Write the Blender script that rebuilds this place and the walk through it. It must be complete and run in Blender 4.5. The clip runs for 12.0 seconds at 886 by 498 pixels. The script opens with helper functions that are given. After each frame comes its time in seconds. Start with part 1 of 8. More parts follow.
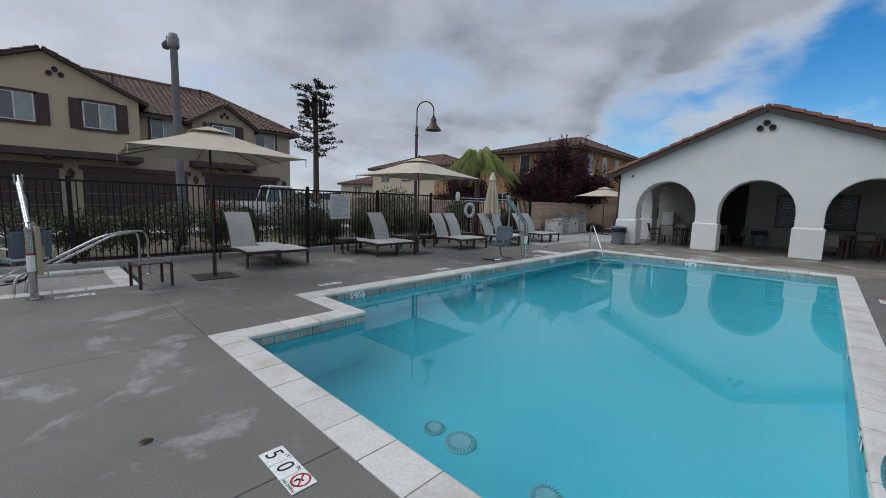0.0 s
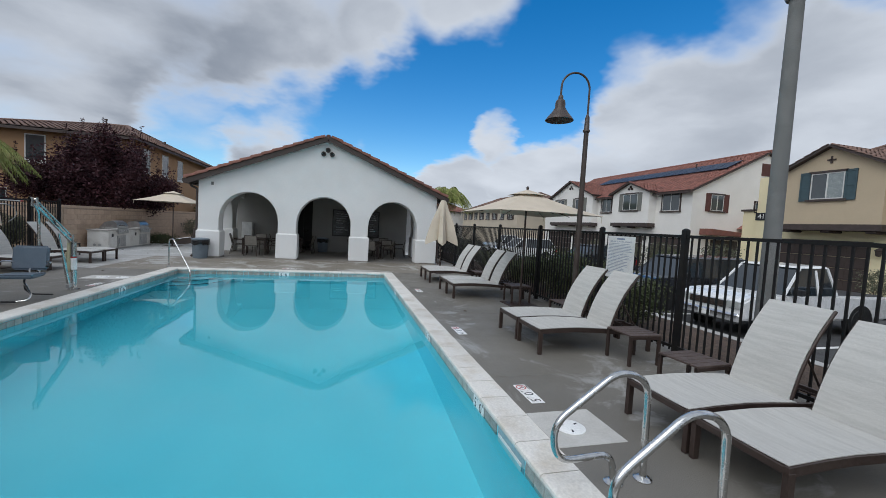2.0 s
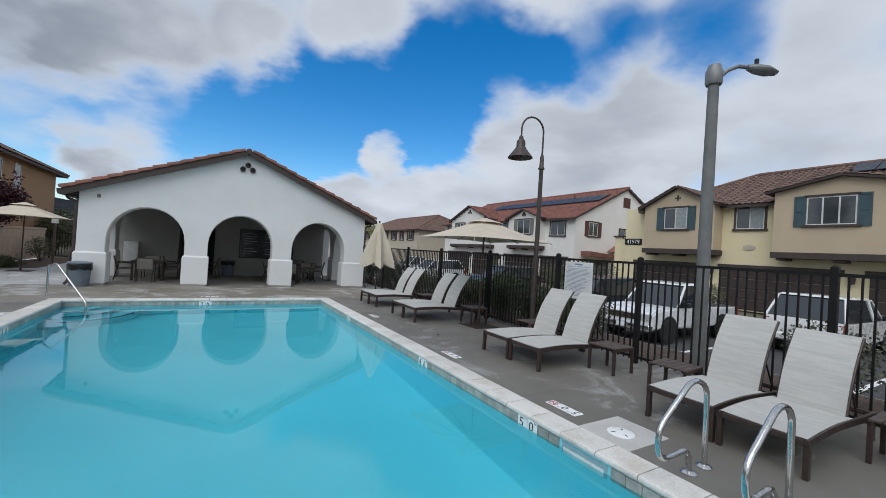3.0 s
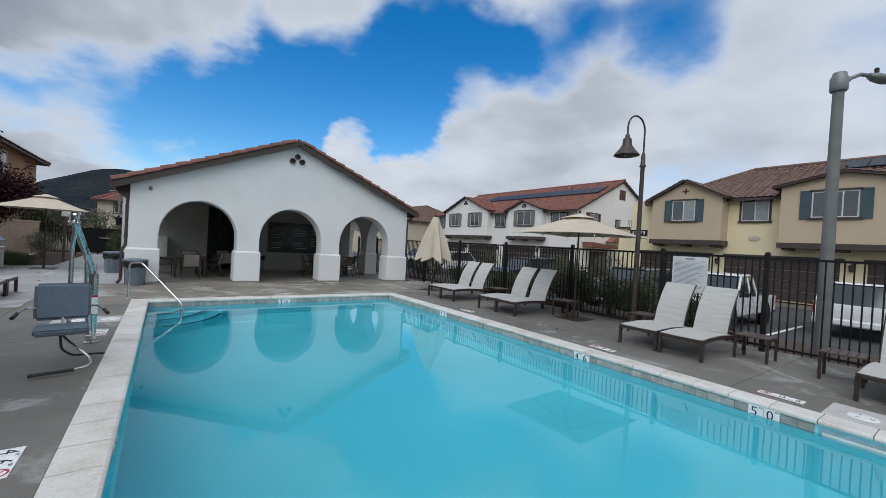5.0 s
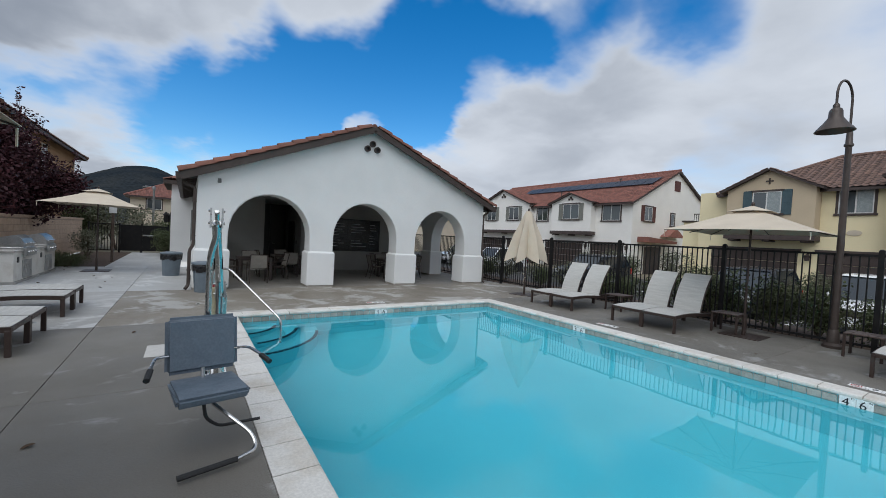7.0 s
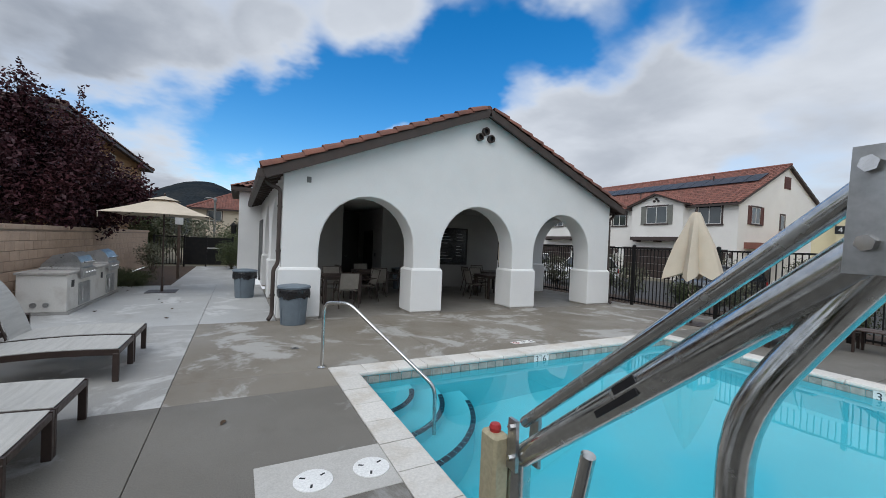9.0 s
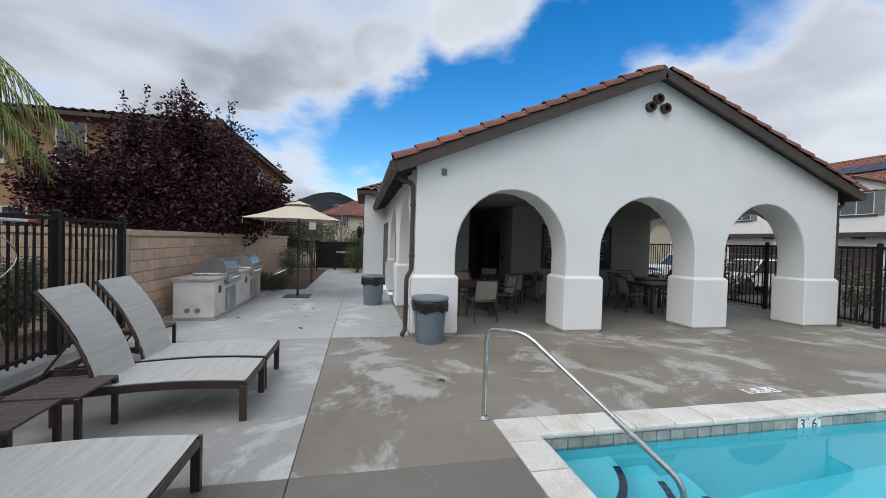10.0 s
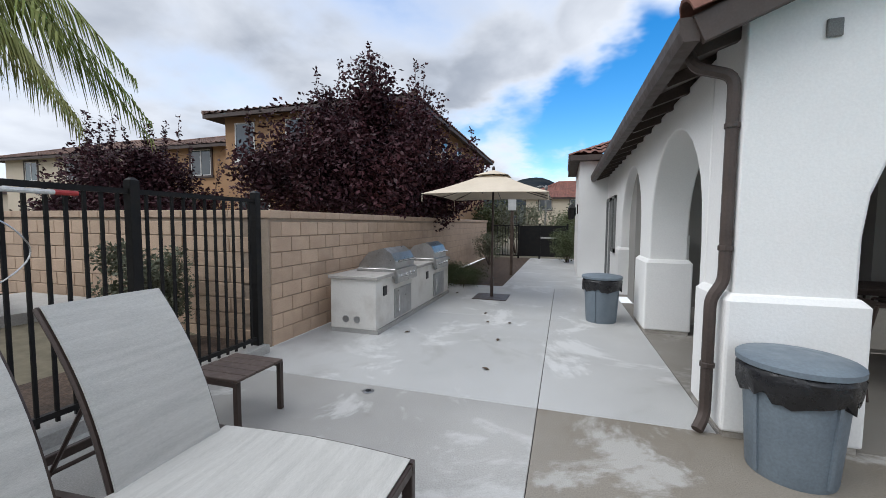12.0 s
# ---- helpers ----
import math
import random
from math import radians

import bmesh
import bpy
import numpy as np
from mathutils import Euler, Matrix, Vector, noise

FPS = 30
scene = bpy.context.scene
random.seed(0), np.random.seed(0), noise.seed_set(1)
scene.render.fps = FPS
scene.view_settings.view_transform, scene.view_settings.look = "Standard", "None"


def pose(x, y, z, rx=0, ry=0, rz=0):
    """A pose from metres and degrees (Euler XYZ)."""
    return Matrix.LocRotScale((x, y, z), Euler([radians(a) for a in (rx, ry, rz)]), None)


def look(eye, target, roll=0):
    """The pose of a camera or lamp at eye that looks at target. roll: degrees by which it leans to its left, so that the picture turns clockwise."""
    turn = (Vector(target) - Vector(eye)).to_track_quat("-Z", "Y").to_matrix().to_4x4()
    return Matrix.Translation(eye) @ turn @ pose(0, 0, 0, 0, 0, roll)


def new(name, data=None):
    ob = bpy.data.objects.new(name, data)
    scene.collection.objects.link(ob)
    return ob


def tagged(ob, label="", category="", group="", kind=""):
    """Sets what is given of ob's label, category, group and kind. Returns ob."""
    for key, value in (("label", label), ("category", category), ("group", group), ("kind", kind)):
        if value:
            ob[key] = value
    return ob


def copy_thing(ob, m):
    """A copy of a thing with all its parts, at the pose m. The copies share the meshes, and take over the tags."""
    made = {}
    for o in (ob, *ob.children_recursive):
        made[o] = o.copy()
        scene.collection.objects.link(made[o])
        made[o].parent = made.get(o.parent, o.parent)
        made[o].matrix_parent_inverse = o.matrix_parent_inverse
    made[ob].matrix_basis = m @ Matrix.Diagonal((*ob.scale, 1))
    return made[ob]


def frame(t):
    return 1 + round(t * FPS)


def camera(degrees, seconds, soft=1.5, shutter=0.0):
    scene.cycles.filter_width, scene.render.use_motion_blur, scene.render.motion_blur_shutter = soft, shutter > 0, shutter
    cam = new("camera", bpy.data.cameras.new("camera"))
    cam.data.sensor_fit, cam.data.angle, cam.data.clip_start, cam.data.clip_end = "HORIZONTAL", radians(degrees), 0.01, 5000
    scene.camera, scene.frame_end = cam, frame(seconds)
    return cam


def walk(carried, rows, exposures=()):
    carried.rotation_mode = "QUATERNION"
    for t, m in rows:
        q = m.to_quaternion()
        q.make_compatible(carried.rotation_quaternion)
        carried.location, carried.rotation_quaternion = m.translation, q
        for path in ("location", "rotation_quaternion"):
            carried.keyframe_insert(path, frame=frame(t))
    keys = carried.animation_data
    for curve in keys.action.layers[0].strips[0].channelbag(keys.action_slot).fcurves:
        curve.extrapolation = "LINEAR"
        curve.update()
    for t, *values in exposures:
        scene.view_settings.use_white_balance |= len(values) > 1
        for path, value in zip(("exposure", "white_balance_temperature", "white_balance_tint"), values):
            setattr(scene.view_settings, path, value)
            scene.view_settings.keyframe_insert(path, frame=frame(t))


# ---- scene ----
cam = camera(96.8, 12.0, 0.8, 0.0)
PATH = [
    (0, (-0.374, -0.102, 1.61), (-1.753, 1.327, 1.372), 1.6),
    (0.5, (-0.321, -0.089, 1.617), (-1.354, 1.604, 1.363), 2.0),
    (1, (-0.394, -0.055, 1.633), (-1.007, 1.833, 1.385), 2.6),
    (1.5, (-0.766, 0.225, 1.683), (-0.823, 2.215, 1.487), 2.9),
    (2, (-1.476, 0.423, 1.755), (-0.975, 2.355, 1.64), 3.3),
    (2.5, (-2.352, 0.627, 1.788), (-1.518, 2.445, 1.757), 3.6),
    (4.5, (-5.425, 2.13, 1.692), (-4.261, 3.756, 1.721), 3.5),
    (5, (-6.019, 2.639, 1.712), (-4.866, 4.273, 1.69), 3.3),
    (5.5, (-6.548, 3.257, 1.709), (-5.438, 4.921, 1.666), 3.3),
    (6, (-6.828, 3.975, 1.719), (-5.739, 5.652, 1.664), 3.2),
    (6.5, (-7.011, 4.747, 1.715), (-5.915, 6.419, 1.657), 3.1),
    (8.5, (-7.588, 8.242, 1.704), (-6.521, 9.933, 1.67), 2.8),
    (9, (-7.715, 9.142, 1.707), (-6.793, 10.917, 1.679), 2.4),
    (9.5, (-7.804, 10.05, 1.702), (-7.094, 11.919, 1.667), 2.0),
    (10, (-7.888, 10.877, 1.684), (-7.477, 12.833, 1.646), 1.6),
    (10.5, (-8.004, 11.775, 1.671), (-7.908, 13.772, 1.618), 1.1),
    (11, (-8.074, 12.613, 1.65), (-8.244, 14.604, 1.58), 0.7),
    (11.5, (-8.133, 13.489, 1.631), (-8.513, 15.45, 1.535), 0.5),
    (12, (-8.162, 14.357, 1.591), (-8.746, 16.265, 1.46), 0.4),
]
EXPOSURES = [(0.0, -0.3, 6100, 8), (1.0, -0.16, 6100, 8), (2.0, -0.07, 6100, 8), (5.0, -0.06, 6100, 8), (8.5, 0.02, 6150, 8), (10.0, 0.22, 6250, 9), (12.0, 0.48, 6250, 9)]
walk(cam, [(t, look(eye, target, roll)) for t, eye, target, roll in PATH], EXPOSURES)

# ---- sky and sun ----
SUN_AZ, SUN_EL = 126.0, 52.0       # azimuth counted from +y towards -x


def direction(az, el):
    a, e = radians(az), radians(el)
    return Vector((-math.sin(a) * math.cos(e), math.cos(a) * math.cos(e), math.sin(e)))


world = bpy.data.worlds.new("sky")
scene.world = world
world.use_nodes = True
wn, wl = world.node_tree.nodes, world.node_tree.links
wn.clear()


def wnode(kind, **props):
    n = wn.new(kind)
    for k, v in props.items():
        if k == "operation":
            n.operation = v
    return n


def wmath(op, a, b=None, c=None):
    n = wn.new("ShaderNodeMath")
    n.operation = op
    for i, v in enumerate((a, b, c)):
        if v is None:
            continue
        if isinstance(v, (int, float)):
            n.inputs[i].default_value = v
        else:
            wl.new(v, n.inputs[i])
    return n.outputs[0]


def wrange(v, a, b, c=0.0, d=1.0):
    n = wn.new("ShaderNodeMapRange")
    n.interpolation_type = "SMOOTHSTEP"
    wl.new(v, n.inputs["Value"])
    for k, x in zip(("From Min", "From Max", "To Min", "To Max"), (a, b, c, d)):
        n.inputs[k].default_value = x
    return n.outputs["Result"]


coord = wn.new("ShaderNodeTexCoord")
split = wn.new("ShaderNodeSeparateXYZ")
wl.new(coord.outputs["Generated"], split.inputs[0])
lift_z = wmath("ADD", wmath("MAXIMUM", split.outputs["Z"], 0.0), 0.28)
plane = wn.new("ShaderNodeVectorMath")
plane.operation = "DIVIDE"
wl.new(coord.outputs["Generated"], plane.inputs[0])
comb = wn.new("ShaderNodeCombineXYZ")
for i in range(3):
    wl.new(lift_z, comb.inputs[i])
wl.new(comb.outputs[0], plane.inputs[1])


def wnoise(scale, detail, rough, dist, w):
    n = wn.new("ShaderNodeTexNoise")
    n.noise_dimensions = "4D"
    wl.new(plane.outputs[0], n.inputs["Vector"])
    for k, x in (("Scale", scale), ("Detail", detail), ("Roughness", rough), ("Distortion", dist), ("W", w)):
        n.inputs[k].default_value = x
    return n.outputs["Fac"]


# the direction, bent by a slow noise so that cloud masses have ragged outlines
warp = wn.new("ShaderNodeTexNoise")
wl.new(plane.outputs[0], warp.inputs["Vector"])
for k, x in (("Scale", 1.7), ("Detail", 5.0), ("Roughness", 0.6)):
    warp.inputs[k].default_value = x
bend = wn.new("ShaderNodeVectorMath")
bend.operation = "MULTIPLY_ADD"
wl.new(warp.outputs["Color"], bend.inputs[0])
bend.inputs[1].default_value = (0.26, 0.26, 0.16)
bend.inputs[2].default_value = (-0.13, -0.13, -0.08)
bent = wn.new("ShaderNodeVectorMath")
bent.operation = "ADD"
wl.new(coord.outputs["Generated"], bent.inputs[0])
wl.new(bend.outputs[0], bent.inputs[1])
unit = wn.new("ShaderNodeVectorMath")
unit.operation = "NORMALIZE"
wl.new(bent.outputs[0], unit.inputs[0])

# cloud masses (+) and blue gaps (-): azimuth, elevation, radius in degrees, weight
MASSES = [(17, 9.5, 8, -0.4), (6, 12.5, 9, -0.55), (-5, 15, 10, -0.55), (-14, 18, 12, -0.55), (-24, 21, 12, -0.55), (-35, 25, 11, -0.5),
          (-48, 27.5, 9, -0.5), (-63, 27.5, 9, -0.4), (-10, 12, 8, -0.3), (-27, 13, 7, -0.35), (-22, 14, 5, 0.75), (-52, 18, 14, 0.3),
          (-39, 19, 9, 0.35), (10, 7, 7, 0.4), (-15, 6, 7, 0.6), (-28, 6.5, 7, 0.6), (8, 19, 8, 0.25), (-4, 22.5, 6, 0.3), (-17, 29, 8, 0.4), (-45, 33, 8, 0.3)]


def toward(az, el, rad, weight):
    """A soft round field about one direction of the sky."""
    dot = wn.new("ShaderNodeVectorMath")
    dot.operation = "DOT_PRODUCT"
    wl.new(unit.outputs[0], dot.inputs[0])
    dot.inputs[1].default_value = direction(az, el)
    return wrange(dot.outputs["Value"], math.cos(radians(rad)), 1.0, 0.0, weight)


total = wmath("ADD", wmath("MULTIPLY", wnoise(1.4, 8.0, 0.52, 0.2, 3.7), 1.1), 0.16)
for mass in MASSES:
    total = wmath("ADD", total, toward(*mass))
cover = wrange(total, 0.32, 0.78)
thick = wrange(total, 0.5, 0.85)
puff = wrange(wnoise(2.3, 6.0, 0.5, 0.3, 9.1), 0.28, 0.72)
gloom = wmath("ADD", toward(34, 24, 42, 0.62), toward(-60, 20, 30, 0.22))
shade = wmath("MULTIPLY", thick, wmath("ADD", wmath("MULTIPLY", puff, 0.4), wmath("MULTIPLY", gloom, wmath("ADD", wmath("MULTIPLY", puff, 0.5), 0.5))))
cloud_ramp = wn.new("ShaderNodeValToRGB")
cloud_ramp.color_ramp.elements[0].color = (0.86, 0.88, 0.93, 1)
cloud_ramp.color_ramp.elements[1].color = (0.34, 0.37, 0.43, 1)
cloud_ramp.color_ramp.elements[1].position = 0.95
wl.new(shade, cloud_ramp.inputs[0])
sky = wn.new("ShaderNodeTexSky")
sky.sky_type = "NISHITA"
sky.sun_disc = False
sky.sun_elevation, sky.sun_rotation = radians(SUN_EL), radians(-SUN_AZ)
sky.dust_density, sky.ozone_density, sky.air_density = 0.0, 1.6, 1.0
sky_bg, cloud_bg, mix_bg = wn.new("ShaderNodeBackground"), wn.new("ShaderNodeBackground"), wn.new("ShaderNodeMixShader")
SKY, CLOUD = 0.15, 0.86
sky_bg.inputs["Strength"].default_value, cloud_bg.inputs["Strength"].default_value = SKY, CLOUD
hue = wn.new("ShaderNodeHueSaturation")
hue.inputs["Saturation"].default_value = 1.45
wl.new(sky.outputs[0], hue.inputs["Color"])
wl.new(hue.outputs[0], sky_bg.inputs["Color"])
wl.new(cloud_ramp.outputs[0], cloud_bg.inputs["Color"])
wl.new(cover, mix_bg.inputs[0])
wl.new(sky_bg.outputs[0], mix_bg.inputs[1])
wl.new(cloud_bg.outputs[0], mix_bg.inputs[2])
wout = wn.new("ShaderNodeOutputWorld")
wl.new(mix_bg.outputs[0], wout.inputs["Surface"])

sun_data = bpy.data.lights.new("sun", "SUN")
sun_data.energy, sun_data.angle, sun_data.color = 1.7, radians(60), (1.0, 0.975, 0.94)
sun = new("sun", sun_data)
sun.matrix_world = look((0, 0, 30), Vector((0, 0, 30)) - direction(SUN_AZ, SUN_EL))

# ---- materials ----


def mat(name, c1, c2=None, scale=3.0, rough=0.7, metal=0.0, bump=0.0, bscale=60.0, fine=0.12, vary=0.0, detail=6.0, stretch=None, lo=0.38, hi=0.64, spec=0.5, coat=0.0, island=0.0):
    """Two colours mixed by a coarse noise, a fine noise over them, relief, and piece-to-piece variation."""
    m = bpy.data.materials.new(name)
    m.use_nodes = True
    nt = m.node_tree
    n, l = nt.nodes, nt.links
    bsdf = n["Principled BSDF"]
    bsdf.inputs["Roughness"].default_value, bsdf.inputs["Metallic"].default_value = rough, metal
    bsdf.inputs["Specular IOR Level"].default_value = spec
    bsdf.inputs["Coat Weight"].default_value = coat
    geo = n.new("ShaderNodeNewGeometry")
    vec = geo.outputs["Position"]
    if stretch:
        sc = n.new("ShaderNodeVectorMath")
        sc.operation = "MULTIPLY"
        l.new(vec, sc.inputs[0])
        sc.inputs[1].default_value = stretch
        vec = sc.outputs[0]

    def tex(s, d, r=0.55):
        t = n.new("ShaderNodeTexNoise")
        l.new(vec, t.inputs["Vector"])
        t.inputs["Scale"].default_value, t.inputs["Detail"].default_value, t.inputs["Roughness"].default_value = s, d, r
        return t.outputs["Fac"]

    def mrange(v, a, b, c, d):
        t = n.new("ShaderNodeMapRange")
        l.new(v, t.inputs["Value"])
        for k, x in zip(("From Min", "From Max", "To Min", "To Max"), (a, b, c, d)):
            t.inputs[k].default_value = x
        return t.outputs["Result"]

    mix = n.new("ShaderNodeMix")
    mix.data_type = "RGBA"
    c2 = c2 or tuple(0.86 * c for c in c1)
    mix.inputs["A"].default_value, mix.inputs["B"].default_value = (*c1, 1), (*c2, 1)
    l.new(mrange(tex(scale, detail), lo, hi, 0, 1), mix.inputs["Factor"])
    val = mrange(tex(bscale, 3.0), 0.3, 0.7, 1 - fine, 1 + fine)
    if vary:
        info = n.new("ShaderNodeObjectInfo")
        mm = n.new("ShaderNodeMath")
        mm.operation = "MULTIPLY"
        l.new(val, mm.inputs[0])
        l.new(mrange(info.outputs["Random"], 0, 1, 1 - vary, 1 + vary), mm.inputs[1])
        val = mm.outputs[0]
    if island:
        mm = n.new("ShaderNodeMath")
        mm.operation = "MULTIPLY"
        l.new(val, mm.inputs[0])
        l.new(mrange(geo.outputs["Random Per Island"], 0, 1, 1 - island, 1 + island), mm.inputs[1])
        val = mm.outputs[0]
    mul = n.new("ShaderNodeVectorMath")
    mul.operation = "SCALE"
    l.new(mix.outputs["Result"], mul.inputs[0])
    l.new(val, mul.inputs["Scale"])
    l.new(mul.outputs[0], bsdf.inputs["Base Color"])
    if rough > 0.15:
        l.new(mrange(tex(scale * 3, 4.0), 0.3, 0.7, max(0.02, rough - 0.1), min(1, rough + 0.1)), bsdf.inputs["Roughness"])
    if bump:
        b = n.new("ShaderNodeBump")
        b.inputs["Strength"].default_value, b.inputs["Distance"].default_value = bump, 0.01
        l.new(tex(bscale, 4.0, 0.6), b.inputs["Height"])
        l.new(b.outputs[0], bsdf.inputs["Normal"])
    return m


def glass_mat(name, color, rough=0.03):
    m = mat(name, color, tuple(0.8 * c for c in color), 0.8, 0.06, 0.0, 0.0, 10, 0.05, spec=1.0)
    return m


def concrete(name, base, base2, pale, dark, amount, seed, scuff=0.57):
    """Broom-finished slab: broad tone changes, pale worn scuffs and darker damp stains, each with its own shape."""
    m = mat(name, base, base2, 0.5, 0.6, 0, 0.4, 90, 0.15, vary=0.04, lo=0.34, hi=0.7)
    n, l = m.node_tree.nodes, m.node_tree.links
    bsdf = n["Principled BSDF"]
    src = bsdf.inputs["Base Color"].links[0].from_socket
    geo = n.new("ShaderNodeNewGeometry")
    for scale, colour, a, b, warp, w in ((0.75, pale, scuff, scuff + 0.06, 1.0, seed), (0.5, dark, 0.56, 0.72, 0.6, seed + 5)):
        t = n.new("ShaderNodeTexNoise")
        t.noise_dimensions = "4D"
        l.new(geo.outputs["Position"], t.inputs["Vector"])
        for k, x in (("Scale", scale), ("Detail", 9.0), ("Roughness", 0.68), ("Distortion", warp), ("W", w)):
            t.inputs[k].default_value = x
        r = n.new("ShaderNodeMapRange")
        l.new(t.outputs["Fac"], r.inputs["Value"])
        for k, x in zip(("From Min", "From Max", "To Min", "To Max"), (a, b, 0.0, amount)):
            r.inputs[k].default_value = x
        mx = n.new("ShaderNodeMix")
        mx.data_type = "RGBA"
        l.new(r.outputs[0], mx.inputs["Factor"])
        l.new(src, mx.inputs["A"])
        mx.inputs["B"].default_value = (*colour, 1)
        src = mx.outputs["Result"]
    l.new(src, bsdf.inputs["Base Color"])
    return m


M_DECK = concrete("weathered_concrete", (0.138, 0.126, 0.107), (0.19, 0.177, 0.154), (0.34, 0.335, 0.32), (0.092, 0.082, 0.068), 0.7, 1.0, 0.56)
M_DECK_LIGHT = concrete("pale_concrete", (0.4, 0.4, 0.39), (0.5, 0.5, 0.49), (0.62, 0.62, 0.61), (0.26, 0.245, 0.22), 0.75, 2.0, 0.54)
# floor concrete under cover, with roof shade worked into the base tones
M_DECK_SHADE = concrete("shaded_concrete", (0.19, 0.175, 0.152), (0.26, 0.24, 0.21), (0.38, 0.365, 0.34), (0.14, 0.122, 0.1), 0.6, 3.0)
M_DECK_MID = concrete("stained_concrete", (0.182, 0.158, 0.124), (0.252, 0.228, 0.192), (0.43, 0.42, 0.395), (0.128, 0.09, 0.055), 0.8, 4.0, 0.52)
M_DECK_WORN = concrete("worn_concrete", (0.285, 0.277, 0.26), (0.395, 0.386, 0.368), (0.53, 0.525, 0.51), (0.175, 0.152, 0.125), 0.8, 6.0, 0.53)
M_PAD = mat("pad_concrete", (0.5, 0.485, 0.455), (0.4, 0.385, 0.355), 2.5, 0.8, 0, 0.3, 70, 0.1, lo=0.45, hi=0.75)
M_LID = mat("white_lid", (0.82, 0.82, 0.8), (0.76, 0.76, 0.74), 5, 0.4)
M_JOINT = mat("joint_dirt", (0.1, 0.092, 0.083), None, 8, 0.95)
M_COPING = mat("cast_coping", (0.66, 0.635, 0.59), (0.50, 0.44, 0.36), 2.6, 0.65, 0, 0.35, 45, 0.1, vary=0.07, lo=0.48, hi=0.78)
M_TILE = mat("waterline_tile", (0.42, 0.4, 0.36), (0.3, 0.29, 0.26), 9, 0.4, 0, 0.3, 60, 0.15, vary=0.2)
M_PLASTER = mat("pool_plaster", (0.32, 0.74, 0.8), (0.28, 0.69, 0.76), 0.6, 0.8, 0, 0.1, 40, 0.03)
M_STEP_TILE = mat("step_tile", (0.02, 0.03, 0.06), None, 9, 0.35)
M_MARK = mat("marker_tile", (0.86, 0.855, 0.84), (0.78, 0.77, 0.74), 9, 0.35)
M_SLOT = mat("drain_slot", (0.3, 0.45, 0.5), None, 9, 0.6)
M_INK = mat("black_ink", (0.012, 0.012, 0.014), None, 9, 0.45)
M_RED = mat("red_ink", (0.42, 0.03, 0.03), None, 9, 0.45)
M_BLUE_BAR = mat("blue_grey_print", (0.22, 0.26, 0.36), None, 9, 0.5)
M_WHITE_PLASTIC = mat("white_plastic", (0.72, 0.72, 0.7), (0.62, 0.62, 0.6), 5, 0.4)
M_STUCCO = mat("white_stucco", (0.79, 0.785, 0.765), (0.74, 0.735, 0.715), 0.7, 0.9, 0, 0.22, 55, 0.03)
# pavilion interior: white stucco with the indoor shade put into its colour
M_STUCCO_SHADED = mat("stucco_in_shade", (0.34, 0.33, 0.306), (0.305, 0.295, 0.275), 0.8, 0.9, 0, 0.15, 55, 0.03)
M_BASE_EDGE = mat("bare_footing", (0.42, 0.39, 0.35), (0.33, 0.3, 0.26), 5, 0.9)
M_ROOF = mat("clay_roof_tile", (0.21, 0.088, 0.06), (0.155, 0.07, 0.052), 3, 0.8, 0, 0.2, 30, 0.12, vary=0.16, island=0.12)
M_ROOF_BROWN = mat("brown_roof_tile", (0.2, 0.12, 0.09), (0.14, 0.09, 0.075), 3, 0.85, 0, 0.2, 30, 0.12, island=0.2)
M_ROOF_RED = mat("red_roof_tile", (0.25, 0.1, 0.075), (0.19, 0.085, 0.065), 3, 0.85, 0, 0.2, 30, 0.12, island=0.2)
M_FASCIA = mat("brown_fascia", (0.064, 0.046, 0.038), (0.048, 0.035, 0.029), 3, 0.6)
M_TRIM = mat("brown_trim", (0.07, 0.05, 0.045), (0.055, 0.04, 0.035), 3, 0.7)
M_BRONZE = mat("bronze_powdercoat", (0.055, 0.037, 0.03), (0.045, 0.03, 0.025), 6, 0.42, 0.2)
M_SLING = mat("woven_sling", (0.5, 0.49, 0.46), (0.43, 0.42, 0.395), 9, 0.75, 0, 0.3, 220, 0.14, stretch=(3, 0.25, 3))
M_SLING_TAN = mat("tan_sling", (0.29, 0.265, 0.23), None, 9, 0.8, 0, 0.3, 220, 0.14)
M_TABLE = mat("slatted_table", (0.085, 0.06, 0.05), (0.065, 0.045, 0.038), 8, 0.55)
M_CANVAS = mat("beige_canvas", (0.6, 0.52, 0.41), (0.54, 0.465, 0.365), 2, 0.9, 0, 0.2, 120, 0.05)
M_BLACK = mat("black_powdercoat", (0.009, 0.009, 0.01), (0.014, 0.013, 0.012), 6, 0.5, 0.0, spec=0.25)
M_STEEL = mat("stainless_tube", (0.62, 0.62, 0.61), (0.55, 0.55, 0.54), 6, 0.2, 1.0)
M_STEEL_SHEET = mat("brushed_stainless", (0.5, 0.5, 0.5), (0.42, 0.42, 0.42), 6, 0.36, 1.0)
M_SEAT = mat("moulded_seat", (0.12, 0.15, 0.185), (0.1, 0.13, 0.165), 6, 0.5)
M_TAN_PLASTIC = mat("tan_plastic", (0.45, 0.4, 0.26), (0.4, 0.35, 0.23), 6, 0.5)
M_RUBBER = mat("black_rubber", (0.015, 0.015, 0.015), None, 6, 0.65)
M_BIN = mat("grey_bin_plastic", (0.15, 0.185, 0.215), (0.13, 0.16, 0.19), 5, 0.5)
M_BAG = mat("black_bag", (0.012, 0.012, 0.014), None, 6, 0.3, 0, 0.6, 25)
M_CONC_POLE = mat("spun_concrete_pole", (0.19, 0.192, 0.185), (0.155, 0.158, 0.152), 4, 0.85, 0, 0.3, 120, 0.25)
